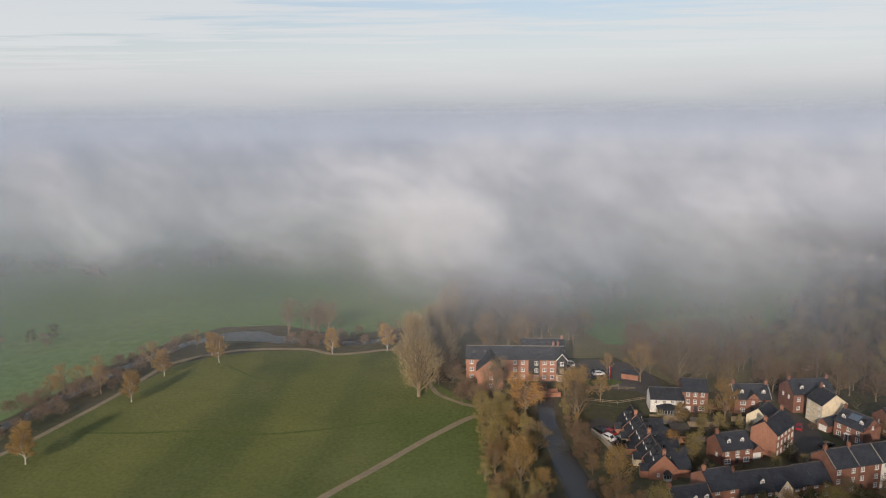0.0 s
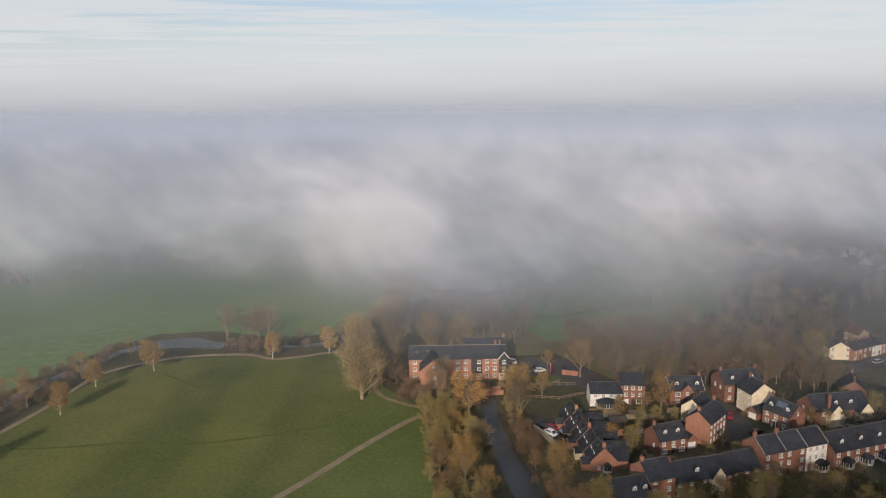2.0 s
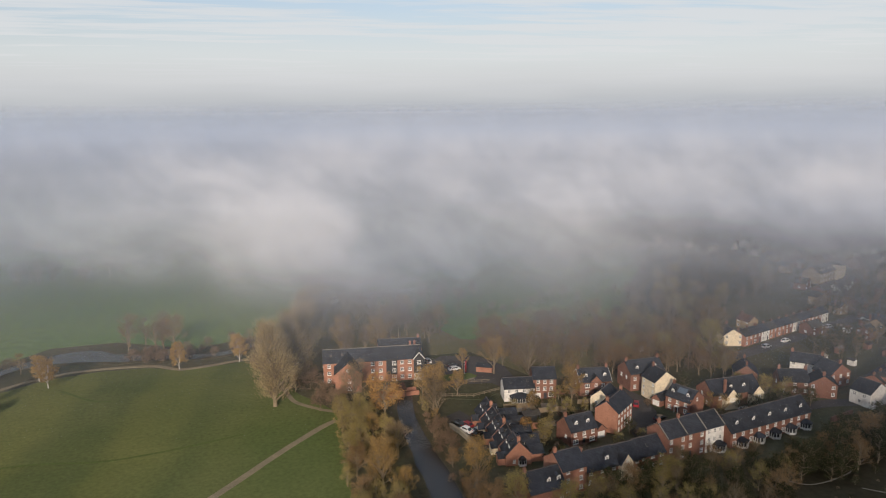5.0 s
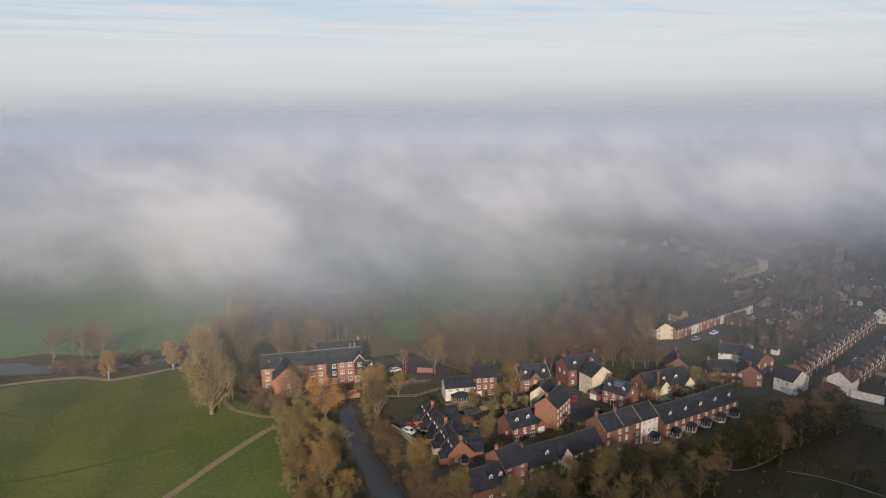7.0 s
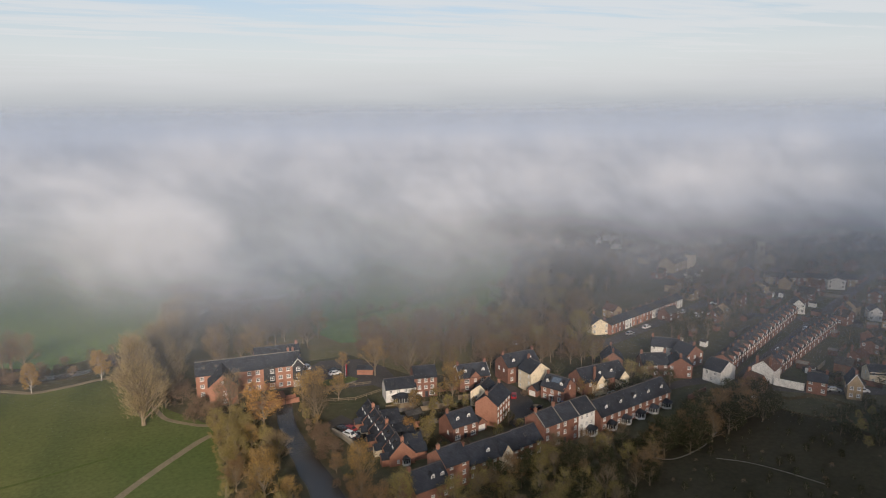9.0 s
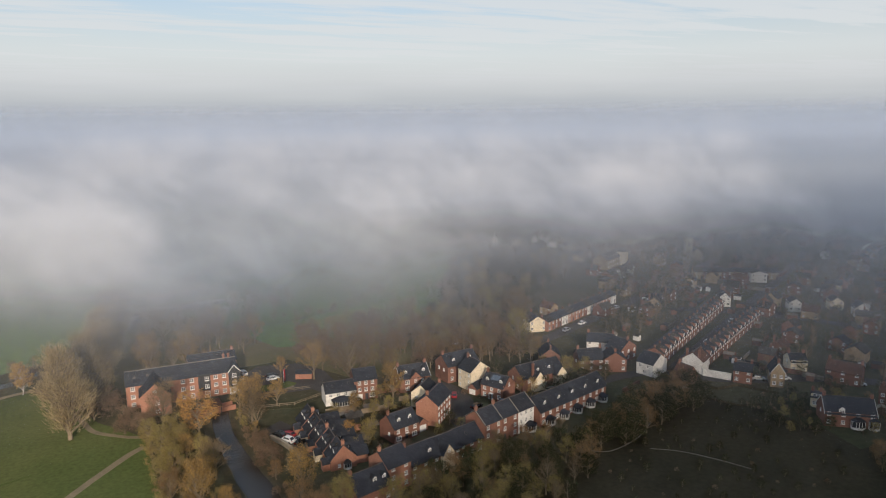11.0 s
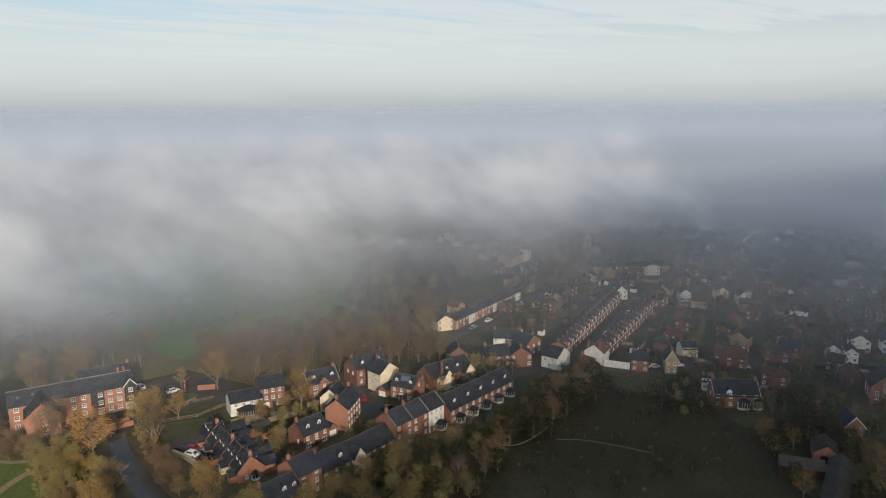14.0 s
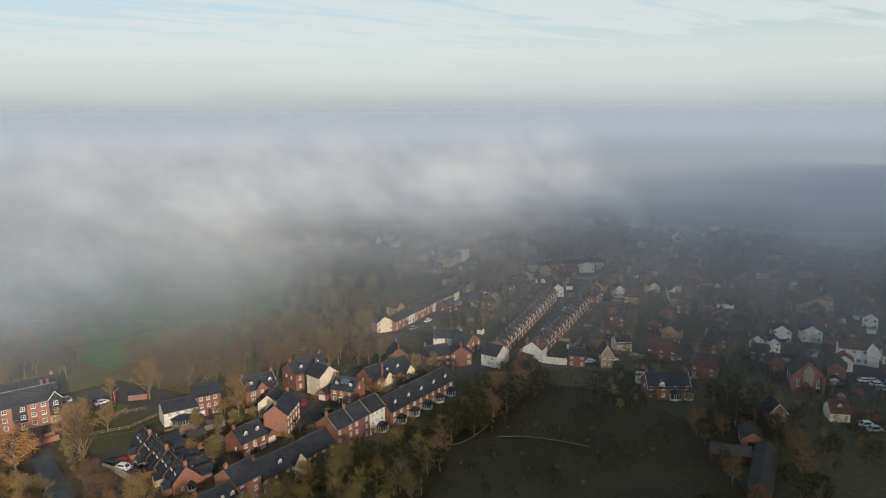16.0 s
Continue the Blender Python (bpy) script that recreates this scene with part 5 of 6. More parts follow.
for px in (2.3, 8.2):
    for py in (-0.6, 4.2):
        s = Shape()
        s.box(px - 0.1, px + 0.1, py - 0.1, py + 0.1, 0, 2.8)
        part("post", s, CLADDING, bridge)
clear(30, 209, 6)

# infill of the town: rows along the streets' headings
rng = random.Random(11)
LABELS = {BRICK: "red brick town house with slate roof", BRICK_OLD: "weathered brick town house with dark roof", WHITE: "white rendered town house",
          CREAM: "cream rendered town house", BRICK_BUFF: "buff brick town house"}
made = 0
for row in range(-9, 15):
    for k in range(46):
        along, across = k * 11.0 + rng.uniform(-4, 4), row * 20 + rng.uniform(-4, 4)
        c, s_ = math.cos(radians(24)), math.sin(radians(24))
        px, py = 196 + c * along - s_ * across, 168 + s_ * along + c * across
        r, az = math.hypot(px, py), math.degrees(math.atan2(px, py))
        w, d = rng.uniform(5, 8), rng.uniform(5, 6.5)
        if not (35 < az < 84 and (232 if az < 62 else 205) < r < 640) or (r < 300 and az < 44) or (py > 250 and az < 40 and r < 430) or not free(px, py, max(w, d) / 2 + 1.5) or rng.random() < (0.25 if r < 420 else 0.5):
            continue
        wall = rng.choice((BRICK, BRICK_OLD, BRICK_OLD, BRICK_OLD, BRICK_OLD, BRICK_OLD, BRICK_OLD, BRICK_OLD, BRICK_OLD, BRICK_BUFF, BRICK_BUFF, WHITE))
        ang = 24 + rng.choice((0, 0, -90, -90, 180)) + rng.uniform(-12, 12)
        c2, s2 = math.cos(radians(ang)), math.sin(radians(ang))
        ox, oy = px - c2 * w / 2 + s2 * d / 2, py - s2 * w / 2 - c2 * d / 2
        clear(px, py, max(w, d) / 2)
        house("house", ox, oy, ang, w, d, rng.uniform(3.8, 4.8), rng.uniform(1.8, 2.6), LABELS[wall], ridge=rng.choice("xxy"), wall=wall,
              roof=rng.choice((SLATE, SLATE_OLD, SLATE_OLD, CLAY)), front=rows_of(w, 2, 2, (1.0, 1.1), 0.8, 2.3), left=rows_of(d, 1, 1) if r < 420 else (),
              chimneys=((0.4, d / 2),), group="town houses", fine=False)
        made += 1

# garden sheds and fences between the town houses
for k in range(190):
    r, az = rng.uniform(225, 420), radians(rng.uniform(42, 76))
    px, py = math.sin(az) * r, math.cos(az) * r
    if not free(px, py, 2.2) or (py < 135 and px < 205):
        continue
    pale = rng.random() < 0.3
    sh = thing("garden_shed", pose(px, py, 0, 0, 0, 24 + rng.choice((0, 90)) + rng.uniform(-8, 8)), ("pale" if pale else "dark") + " timber garden shed with sloping roof", "shed", "garden sheds")
    w, d = rng.uniform(2, 4), rng.uniform(1.8, 2.6)
    s = Shape()
    s.box(0, w, 0, d, -0.1, 1.9)
    s.extrude([(0, 1.9), (d, 1.9), (d / 2, 2.4)], "x", 0, w)
    part("wall", s, TRIM if pale else BRICK_OLD, sh)
    s = Shape()
    s.extrude([(-0.2, 1.85), (d / 2, 2.5), (d + 0.2, 1.85), (d + 0.2, 1.95), (d / 2, 2.62), (-0.2, 1.95)], "x", -0.15, w + 0.15)
    part("roof", s, PAVING if rng.random() < 0.35 else SLATE_OLD, sh)
    clear(px, py, 1.5)
    if k % 2:
        n = rng.uniform(6, 14)
        wall_line("weathered garden fence between town gardens", [(px + 2, py + 1), (px + 2 + math.cos(radians(24 + 90 * (k % 4 // 2))) * n, py + 1 + math.sin(radians(24 + 90 * (k % 4 // 2))) * n)],
                  1.5, 0.12, rng.choice((BRICK_OLD, CLADDING, PAVING)), "garden_fence")
wall_line("low pale kerb round the yard grass", [(47.6, 216.6), (54.7, 216.9), (58.2, 218.4)], 0.35, 0.3, PAVING)

# ---- trees ----


def grow(kind, seed, detail=1.0):
    """Trunk with limbs, and crown, of a tree one unit high; returns two meshes."""
    rng = random.Random(seed)
    habit = {
        # crown base, radius, trunk radius, limbs, rise of the limbs, leaves, leaf size, twigs, twig size
        "poplar": (0.07, 0.225, 0.019, 70, 1.5, 0, 0.0, 9000, (0.055, 0.0019)),
        "birch": (0.14, 0.26, 0.012, 28, 1.0, 4200, 0.0135, 1200, (0.07, 0.0022)),
        "bare": (0.20, 0.33, 0.019, 24, 1.25, 700, 0.0085, 2600, (0.075, 0.0020)),
        "orange": (0.22, 0.40, 0.020, 20, 1.0, 3000, 0.0118, 500, (0.06, 0.0020)),
        "gold": (0.18, 0.34, 0.018, 24, 1.15, 4400, 0.0096, 1200, (0.07, 0.0020)),
        "olive": (0.12, 0.38, 0.019, 26, 0.85, 5400, 0.0108, 800, (0.07, 0.0022)),
        "rust": (0.14, 0.36, 0.018, 24, 1.0, 3800, 0.0105, 1400, (0.07, 0.0022)),
        "dark": (0.08, 0.40, 0.018, 24, 0.7, 3600, 0.018, 700, (0.07, 0.003)),
        "shrub": (0.0, 0.72, 0.010, 24, 0.8, 2000, 0.024, 1800, (0.12, 0.005)),
    }[kind]
    base, radius, thick, limbs, rise, leaves, size, twigs, (long, wide) = habit
    leaves, twigs, limbs = int(leaves * detail), int(twigs * detail), int(limbs * (0.5 + detail / 2))
    wood, crown = Shape(), Shape()
    bend = [Vector((rng.uniform(-0.02, 0.02), rng.uniform(-0.02, 0.02), 0)) * k for k in range(6)]
    spine = [Vector((0, 0, 0.93 * k / 5)) + bend[k] for k in range(6)]
    wood.tube([tuple(p) for p in spine], [thick * (1.35 if k == 0 else 1 - k / 5.4) for k in range(6)], 7)

    def axis(z):
        f = min(max(z / 0.93 * 5, 0), 4.999)
        k = int(f)
        return spine[k].lerp(spine[k + 1], f - k)

    def reach(z, angle):
        """How far the crown goes out at a height, uneven all round."""
        f = (z - base) / (1 - base)
        if kind == "poplar":
            body = math.sin(math.pi * min(max(f, 0.02), 0.99) ** 0.72) ** 0.75
        elif kind == "birch":
            body = math.sin(math.pi * min(max(f, 0.03), 0.98) ** 0.8) ** 0.8
        else:
            body = math.sin(math.pi * min(max(f, 0.05), 0.97) ** 0.9) ** 0.55
        lump = 0.78 + 0.55 * noise.noise((math.cos(angle) * 1.3 + seed, math.sin(angle) * 1.3, z * 4.5))
        return radius * body * lump

    anchors = []
    fork = 3 if detail >= 0.7 else 0
    for k in range(limbs):
        f = (k + rng.random()) / limbs
        z0 = base * 0.8 + (0.80 - base * 0.8) * f
        angle = k * 2.4 + rng.uniform(-0.5, 0.5)
        z1 = min(z0 + rise * radius * rng.uniform(0.55, 0.95), 0.97)
        r = reach(z1, angle) * rng.uniform(0.7, 1.08)
        a, out = axis(z0), Vector((math.cos(angle), math.sin(angle), 0))
        end = Vector((axis(z1).x, axis(z1).y, z1)) + out * r
        mid = a.lerp(end, 0.5) + out * r * (-0.08 if kind == "poplar" else 0.10) + Vector((0, 0, (z1 - z0) * (-0.12 if kind == "poplar" else 0.1)))
        t = thick * (0.62 - 0.40 * f)
        wood.tube([tuple(a), tuple(mid), tuple(end)], [t, t * 0.65, t * 0.2], 4)
        for j in range(5):
            u = rng.uniform(0.3, 0.98)
            p = a.lerp(mid, u * 2) if u < 0.5 else mid.lerp(end, u * 2 - 1)
            a2 = angle + rng.uniform(-1.2, 1.2)
            d = Vector((math.cos(a2), math.sin(a2), rng.uniform(0.1, 1.0) * rise))
            q = p + d.normalized() * radius * rng.uniform(0.18, 0.44)
            wood.tube([tuple(p), tuple(q)], [t * 0.42, t * 0.12], 3)
            anchors.extend((p.lerp(q, 0.6), q, q))
            for i in range(fork):
                b = p.lerp(q, rng.uniform(0.35, 0.95))
                e = d.normalized() + Vector((rng.gauss(0, 0.6), rng.gauss(0, 0.6), rng.gauss(0.1, 0.5)))
                c = b + e.normalized() * radius * rng.uniform(0.10, 0.22)
                wood.tube([tuple(b), tuple(c)], [t * 0.2, t * 0.06], 3)
                anchors.append(c)
        anchors.extend((end, mid.lerp(end, 0.6)))
    clump = 0.085 if detail >= 0.7 else 0.13
    for k in range(leaves):
        p = rng.choice(anchors)
        spread = radius * clump
        p = p + Vector((rng.gauss(0, spread), rng.gauss(0, spread), rng.gauss(0, spread)))
        if p.z < base * 0.5:
            continue
        n = Vector((rng.gauss(0, 1), rng.gauss(0, 1), rng.gauss(0.4, 1))).normalized()
        u = n.orthogonal().normalized()
        w = n.cross(u)
        s = size * rng.uniform(0.55, 1.25)
        crown.face(tuple(p + u * s), tuple(p + w * s * 0.7), tuple(p - u * s), tuple(p - w * s * 0.7))
    for k in range(twigs):
        p = rng.choice(anchors)
        spread = radius * (0.09 if kind != "poplar" else 0.13)
        p = p + Vector((rng.gauss(0, spread), rng.gauss(0, spread), rng.gauss(0, spread)))
        out = p - axis(p.z)
        d = Vector((out.x / radius, out.y / radius, rise * rng.uniform(0.5, 1.1))) + Vector((rng.gauss(0, 0.35), rng.gauss(0, 0.35), rng.gauss(0, 0.25)))
        if kind == "birch":
            d.z -= 1.0
        d = d.normalized() * long * rng.uniform(0.5, 1.2)
        u = d.cross(Vector((rng.gauss(0, 1), rng.gauss(0, 1), rng.gauss(0, 1)))).normalized() * wide * rng.uniform(0.7, 1.5)
        crown.face(tuple(p - u), tuple(p + u), tuple(p + d), slot=1 if leaves else 0)
    leaf = {"poplar": TWIG_OLIVE, "birch": LEAF_GOLD, "bare": TWIG, "orange": LEAF_ORANGE, "gold": LEAF_GOLD, "olive": LEAF_OLIVE, "rust": LEAF_RUST,
            "dark": LEAF_DARK, "shrub": LEAF_REED}[kind]
    return wood.mesh("trunk", BARK_WHITE if kind == "birch" else BARK), crown.mesh("crown", leaf, TWIG)


TREE_LABELS = {
    "poplar": ("tall upright poplar with bare olive-brown twigs", "tree"), "birch": ("slender birch with pale trunk and thin golden leaves", "tree"),
    "bare": ("leafless grey-brown tree with fine twigs", "tree"), "orange": ("tree with bright orange autumn leaves", "tree"),
    "gold": ("tree with thinning golden autumn leaves", "tree"), "olive": ("broad tree with olive-brown leaves", "tree"),
    "rust": ("tree with rust-brown autumn leaves", "tree"), "dark": ("dark green bushy tree", "tree"), "shrub": ("low brown riverside shrub", "shrub")}


def plant(kind, x, y, height, seed=0, detail=1.0, width=1.0, group=""):
    trunk, crown = kept(("tree", kind, seed, detail), lambda: grow(kind, seed * 7 + len(kind), detail))
    turn = (x * 37.7 + y * 91.3) % 360
    label, category = TREE_LABELS[kind]
    ob = thing("shrub" if kind == "shrub" else "tree", pose(x, y, 0, 0, 0, turn) @ Matrix.Diagonal((height * width, height * width, height, 1)), label, category, group)
    put("trunk", trunk, ob)
    put("crown", crown, ob)
    clear(x, y, 0.6)
    return ob


# single trees
plant("poplar", -8.3, 210.8, 26.5, 1, 1.3, 1.08)
for k, (x, y, h) in enumerate(((-2.5, 228, 25), (0.5, 243, 24), (3.0, 258, 25), (5.0, 274, 23), (7.5, 290, 24), (10, 306, 22), (13, 322, 22))):
    plant("poplar", x, y, h, 1 + k % 3, 0.8, 1.15, group="poplar row")
for k, (x, y, h) in enumerate(((-110.2, 168.2, 11.2), (-100.1, 208.5, 10.8), (-83.5, 244.6, 10.8), (-88.5, 252, 9.5), (-42.8, 252.8, 10.3), (-22.0, 255.5, 11.2), (-98.5, 231, 9.5))):
    plant("birch", x, y, h, 1 + k % 3, 1.2, 1.15, group="birches along the meadow")
for k, (kind, x, y, h) in enumerate((
        ("bare", 15.8, 204, 14), ("orange", 24.1, 192.1, 13.5), ("olive", 16.0, 190, 9.5), ("olive", 13, 183, 10), ("gold", 19, 181, 8), ("olive", 11.0, 195, 8),
        ("olive", 22, 175, 8), ("olive", 14, 172, 10), ("gold", 17.7, 151.0, 14), ("gold", 21, 162, 9), ("rust", 12.5, 161, 9), ("gold", 23.0, 147.5, 8),
        ("rust", 12.5, 146, 8), ("olive", 11, 138, 9), ("rust", 20, 136, 8), ("bare", 24, 168, 10), ("shrub", 11, 204, 6), ("shrub", 5.5, 206, 5), ("shrub", 3, 222, 6),
        ("shrub", 2, 232, 6), ("rust", -2, 221, 6), ("shrub", 7.5, 214, 4.5),
        ("gold", 39.5, 197, 15), ("bare", 38.5, 189, 12), ("shrub", 37.5, 178, 5), ("shrub", 38.0, 168, 5), ("gold", 40.2, 148.5, 12.5), ("rust", 37.5, 140, 9), 
        ("gold", 38, 207, 10), ("rust", 37, 160, 5.5), ("olive", 46, 136, 10), ("rust", 40, 134, 10), ("rust", 30, 126, 10), ("olive", 64, 133, 8.5), ("dark", 69, 135, 8.5), ("rust", 74, 136, 8.5), ("dark", 79.5, 137.6, 8), ("olive", 84.5, 139.4, 8), ("bare", 90, 141.4, 8), ("olive", 57, 131, 9), ("gold", 49, 205, 9), ("shrub", 36.5, 172, 4),
        ("bare", 74.1, 206.5, 20), ("gold", 66.2, 221.5, 14), ("gold", 57, 230, 7), ("gold", 82, 190, 12), ("olive", 73, 184, 5), ("gold", 68, 187, 7), ("olive", 78, 184, 5),
        ("orange", 61, 172, 5), ("olive", 66, 169.5, 6), ("olive", 60, 165, 4), ("dark", 76.5, 176, 4), ("shrub", 104.5, 183.5, 2.0),
        ("bare", 152.5, 225, 19), ("olive", 146, 214, 15), ("dark", 71, 191, 3.5), ("dark", 83, 197, 4), ("gold", 94, 188, 6))):
    plant(kind, x, y, h, 1 + k % 3, 1.0, {"orange": 1.25, "bare": 1.1, "gold": 0.95}.get(kind, 1.0), group="autumn trees" if kind in ("orange", "gold", "rust") else "")


def inside(x, y, poly):
    hit = False
    for (ax, ay), (bx, by) in zip(poly, poly[1:] + poly[:1]):
        if (ay > y) != (by > y) and x < (bx - ax) * (y - ay) / (by - ay) + ax:
            hit = not hit
    return hit


def wood(name, label, stems):
    """Many trees in one mesh, for woods past counting."""
    co, loops, totals, mats = [], [], [], []
    slots, base = [], 0
    for kind, x, y, h, seed, detail, width in stems:
        for me in kept(("tree", kind, seed, detail), lambda: grow(kind, seed * 7 + len(kind), detail)):
            v = np.empty(len(me.vertices) * 3, np.float32)
            me.vertices.foreach_get("co", v)
            turn = radians((x * 37.7 + y * 91.3) % 360)
            v = v.reshape(-1, 3) * (h * width, h * width, h)
            c, s = math.cos(turn), math.sin(turn)
            co.append(np.stack([v[:, 0] * c - v[:, 1] * s + x, v[:, 0] * s + v[:, 1] * c + y, v[:, 2]], -1))
            n = np.empty(len(me.loops), np.int32)
            me.loops.foreach_get("vertex_index", n)
            loops.append(n + base)
            base += len(me.vertices)
            t = np.empty(len(me.polygons), np.int32)
            me.polygons.foreach_get("loop_total", t)
            totals.append(t)
            m = np.empty(len(me.polygons), np.int32)
            me.polygons.foreach_get("material_index", m)
            here = []
            for material in me.materials:
                if material not in slots:
                    slots.append(material)
                here.append(slots.index(material))
            mats.append(np.array(here, np.int32)[m])
    co, loops, totals, mats = (np.concatenate(a) for a in (co, loops, totals, mats))
    me = bpy.data.meshes.new(name)
    me.vertices.add(len(co))
    me.vertices.foreach_set("co", co.astype(np.float32).ravel())
    me.loops.add(len(loops))
    me.loops.foreach_set("vertex_index", loops.astype(np.int32))
    me.polygons.add(len(totals))
    me.polygons.foreach_set("loop_start", np.concatenate([[0], np.cumsum(totals)[:-1]]).astype(np.int32))
    for material in slots:
        me.materials.append(material)
    me.polygons.foreach_set("material_index", mats.astype(np.int32))
    me.update(calc_edges=True)
    return tagged(new(name, me), label, "woodland", "", "stuff")


def scatter(poly, count, kinds, heights, seed, gap=2.5, detail=0.6, group="", width=1.0, joined=""):
    rng = random.Random(seed)
    stems = []
    xs, ys = [p[0] for p in poly], [p[1] for p in poly]
    done = tries = 0
    while done < count and tries < count * 12:
        tries += 1
        x, y = rng.uniform(min(xs), max(xs)), rng.uniform(min(ys), max(ys))
        if inside(x, y, poly) and free(x, y, gap):
            kind = rng.choice(kinds)
            h = rng.uniform(*heights)
            stem = (kind, x, y, h * (0.45 if kind == "shrub" else 1), rng.randint(1, 3), detail, width * rng.uniform(0.85, 1.2))
            if joined:
                stems.append(stem)
            else:
                plant(*stem, group)
            clear(x, y, gap * 0.5)
            done += 1
    if joined:
        wood(group.replace(" ", "_"), joined, stems)


# reeds and shrubs along the stream
scatter([(-138, 176), (-124, 176), (-110, 216), (-106, 240), (-96, 264), (-106, 270), (-122, 240), (-132, 205)], 40, ("shrub", "shrub", "shrub", "shrub", "gold"), (7, 10.5), 3, 1.8, 0.6, "stream side trees")
scatter([(-62, 260), (-14, 262), (-16, 276), (-62, 275)], 24, ("shrub", "shrub", "shrub", "shrub", "bare"), (6, 9.5), 4, 1.5, 0.6, "stream side trees")
scatter([(-66, 276), (-46, 276), (-46, 286), (-66, 286)], 7, ("bare", "rust"), (10, 14), 5, 2, 0.6, "stream side trees")
scatter([(-200, 262), (-150, 262), (-150, 275), (-200, 275)], 7, ("shrub", "dark"), (5, 8), 6, 2, 0.4, "hedge")
scatter([(-330, 372), (-150, 412), (-100, 424), (-100, 432), (-150, 422), (-330, 384)], 44, ("shrub", "dark", "bare"), (9, 13), 7, 2, 0.4, "far hedge", joined="dim far hedge with bushes in the fog")
scatter([(-18, 238), (-2, 238), (2, 262), (-14, 268)], 10, ("shrub", "rust", "bare"), (6, 10), 8, 2, 0.6)
# scrub along the ditches of the pasture
scatter([(52, 296), (84, 293), (120, 303), (150, 312), (180, 312), (180, 320), (150, 322), (118, 314), (84, 303), (52, 306)], 34, ("shrub", "shrub", "bare"), (4, 7), 41, 1.5, 0.4, "ditch scrub",
        joined="low brown scrub along the pasture ditches")
scatter([(36, 322), (60, 306), (84, 312), (92, 340), (60, 352), (38, 344)], 26, ("shrub", "bare", "bare", "rust"), (6, 10), 42, 2.0, 0.5, "ditch scrub", joined="low brown scrub along the pasture ditches")
# wooded banks by the mill
scatter([(35.6, 128), (38.6, 128), (38.2, 165), (36.4, 204), (34.4, 204), (34.8, 165)], 16, ("shrub", "shrub", "olive"), (3, 5), 31, 1.2, 0.8, "river bank trees")
scatter([(9, 128), (25, 128), (25, 204), (11, 204)], 26, ("olive", "gold", "rust", "olive"), (5, 8.5), 9, 2.0, 0.8, "river bank trees")
scatter([(37, 108), (43, 108), (41, 130), (39.5, 165), (37.5, 200), (36, 160)], 14, ("rust", "gold", "olive", "shrub"), (3, 5.5), 10, 2.0, 0.8, "river bank trees")
scatter([(16, 246), (44, 254), (62, 262), (60, 276), (44, 290), (20, 300), (12, 270)], 22, ("bare", "bare", "bare", "gold"), (9, 15), 11, 2.6, 0.8, "mill wood", joined="leafless brown wood behind the mill")
scatter([(16, 300), (44, 292), (52, 318), (80, 340), (60, 352), (24, 336)], 16, ("bare", "bare", "rust"), (7, 11), 12, 2.6, 0.6, "mill wood", joined="leafless brown wood behind the mill")
# woods behind the estate
scatter([(64, 240), (80, 212), (104, 212), (128, 204), (146, 196), (158, 212), (150, 240), (120, 262), (86, 262), (70, 262)], 150, ("bare", "rust", "olive", "rust", "bare", "shrub"), (7, 12), 13, 1.5,
        0.5, "estate wood", joined="bare autumn wood behind the estate houses")
scatter([(124, 258), (152, 240), (166, 246), (190, 270), (240, 300), (262, 330), (240, 378), (204, 384), (194, 350), (182, 312), (150, 280)], 150, ("dark", "dark", "dark", "bare", "olive"), (8, 12), 14,
        3.0, 0.4, "north wood", joined="dim dark wood between pasture and town")
scatter([(70, 262), (120, 264), (134, 282), (112, 270), (84, 266)], 9, ("bare", "rust"), (7, 11), 15, 2.4, 0.4, "estate wood", joined="bare autumn wood behind the estate houses")
# gardens of the estate
scatter([(58, 158), (92, 158), (96, 196), (62, 196)], 30, ("olive", "dark", "shrub", "shrub"), (3, 5), 16, 1.2, 0.5, "garden shrubs")
scatter([(120, 166), (160, 172), (150, 186), (120, 192)], 18, ("olive", "dark", "gold"), (4, 8), 17, 1.5, 0.5, "garden trees")
# dark trees of the park in the foreground
clear(180, 103, 6)
clear(186, 98, 5)
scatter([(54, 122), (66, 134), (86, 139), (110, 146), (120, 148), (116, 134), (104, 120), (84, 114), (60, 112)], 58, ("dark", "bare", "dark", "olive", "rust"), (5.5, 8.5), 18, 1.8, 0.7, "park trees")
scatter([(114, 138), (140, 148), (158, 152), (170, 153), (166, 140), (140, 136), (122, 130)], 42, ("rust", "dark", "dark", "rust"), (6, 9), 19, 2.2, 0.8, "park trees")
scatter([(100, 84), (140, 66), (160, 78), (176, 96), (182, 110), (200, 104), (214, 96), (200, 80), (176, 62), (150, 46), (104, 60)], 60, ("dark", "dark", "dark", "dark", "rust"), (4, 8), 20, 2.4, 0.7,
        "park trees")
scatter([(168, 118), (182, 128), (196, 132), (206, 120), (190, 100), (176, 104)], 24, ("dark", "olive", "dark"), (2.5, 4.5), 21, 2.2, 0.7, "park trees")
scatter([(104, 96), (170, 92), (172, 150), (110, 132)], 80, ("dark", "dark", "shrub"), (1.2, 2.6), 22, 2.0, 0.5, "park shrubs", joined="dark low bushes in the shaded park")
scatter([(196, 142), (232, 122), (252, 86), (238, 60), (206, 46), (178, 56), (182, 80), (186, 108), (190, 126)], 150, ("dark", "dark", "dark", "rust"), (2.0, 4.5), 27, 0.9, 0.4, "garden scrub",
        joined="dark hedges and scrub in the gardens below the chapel")
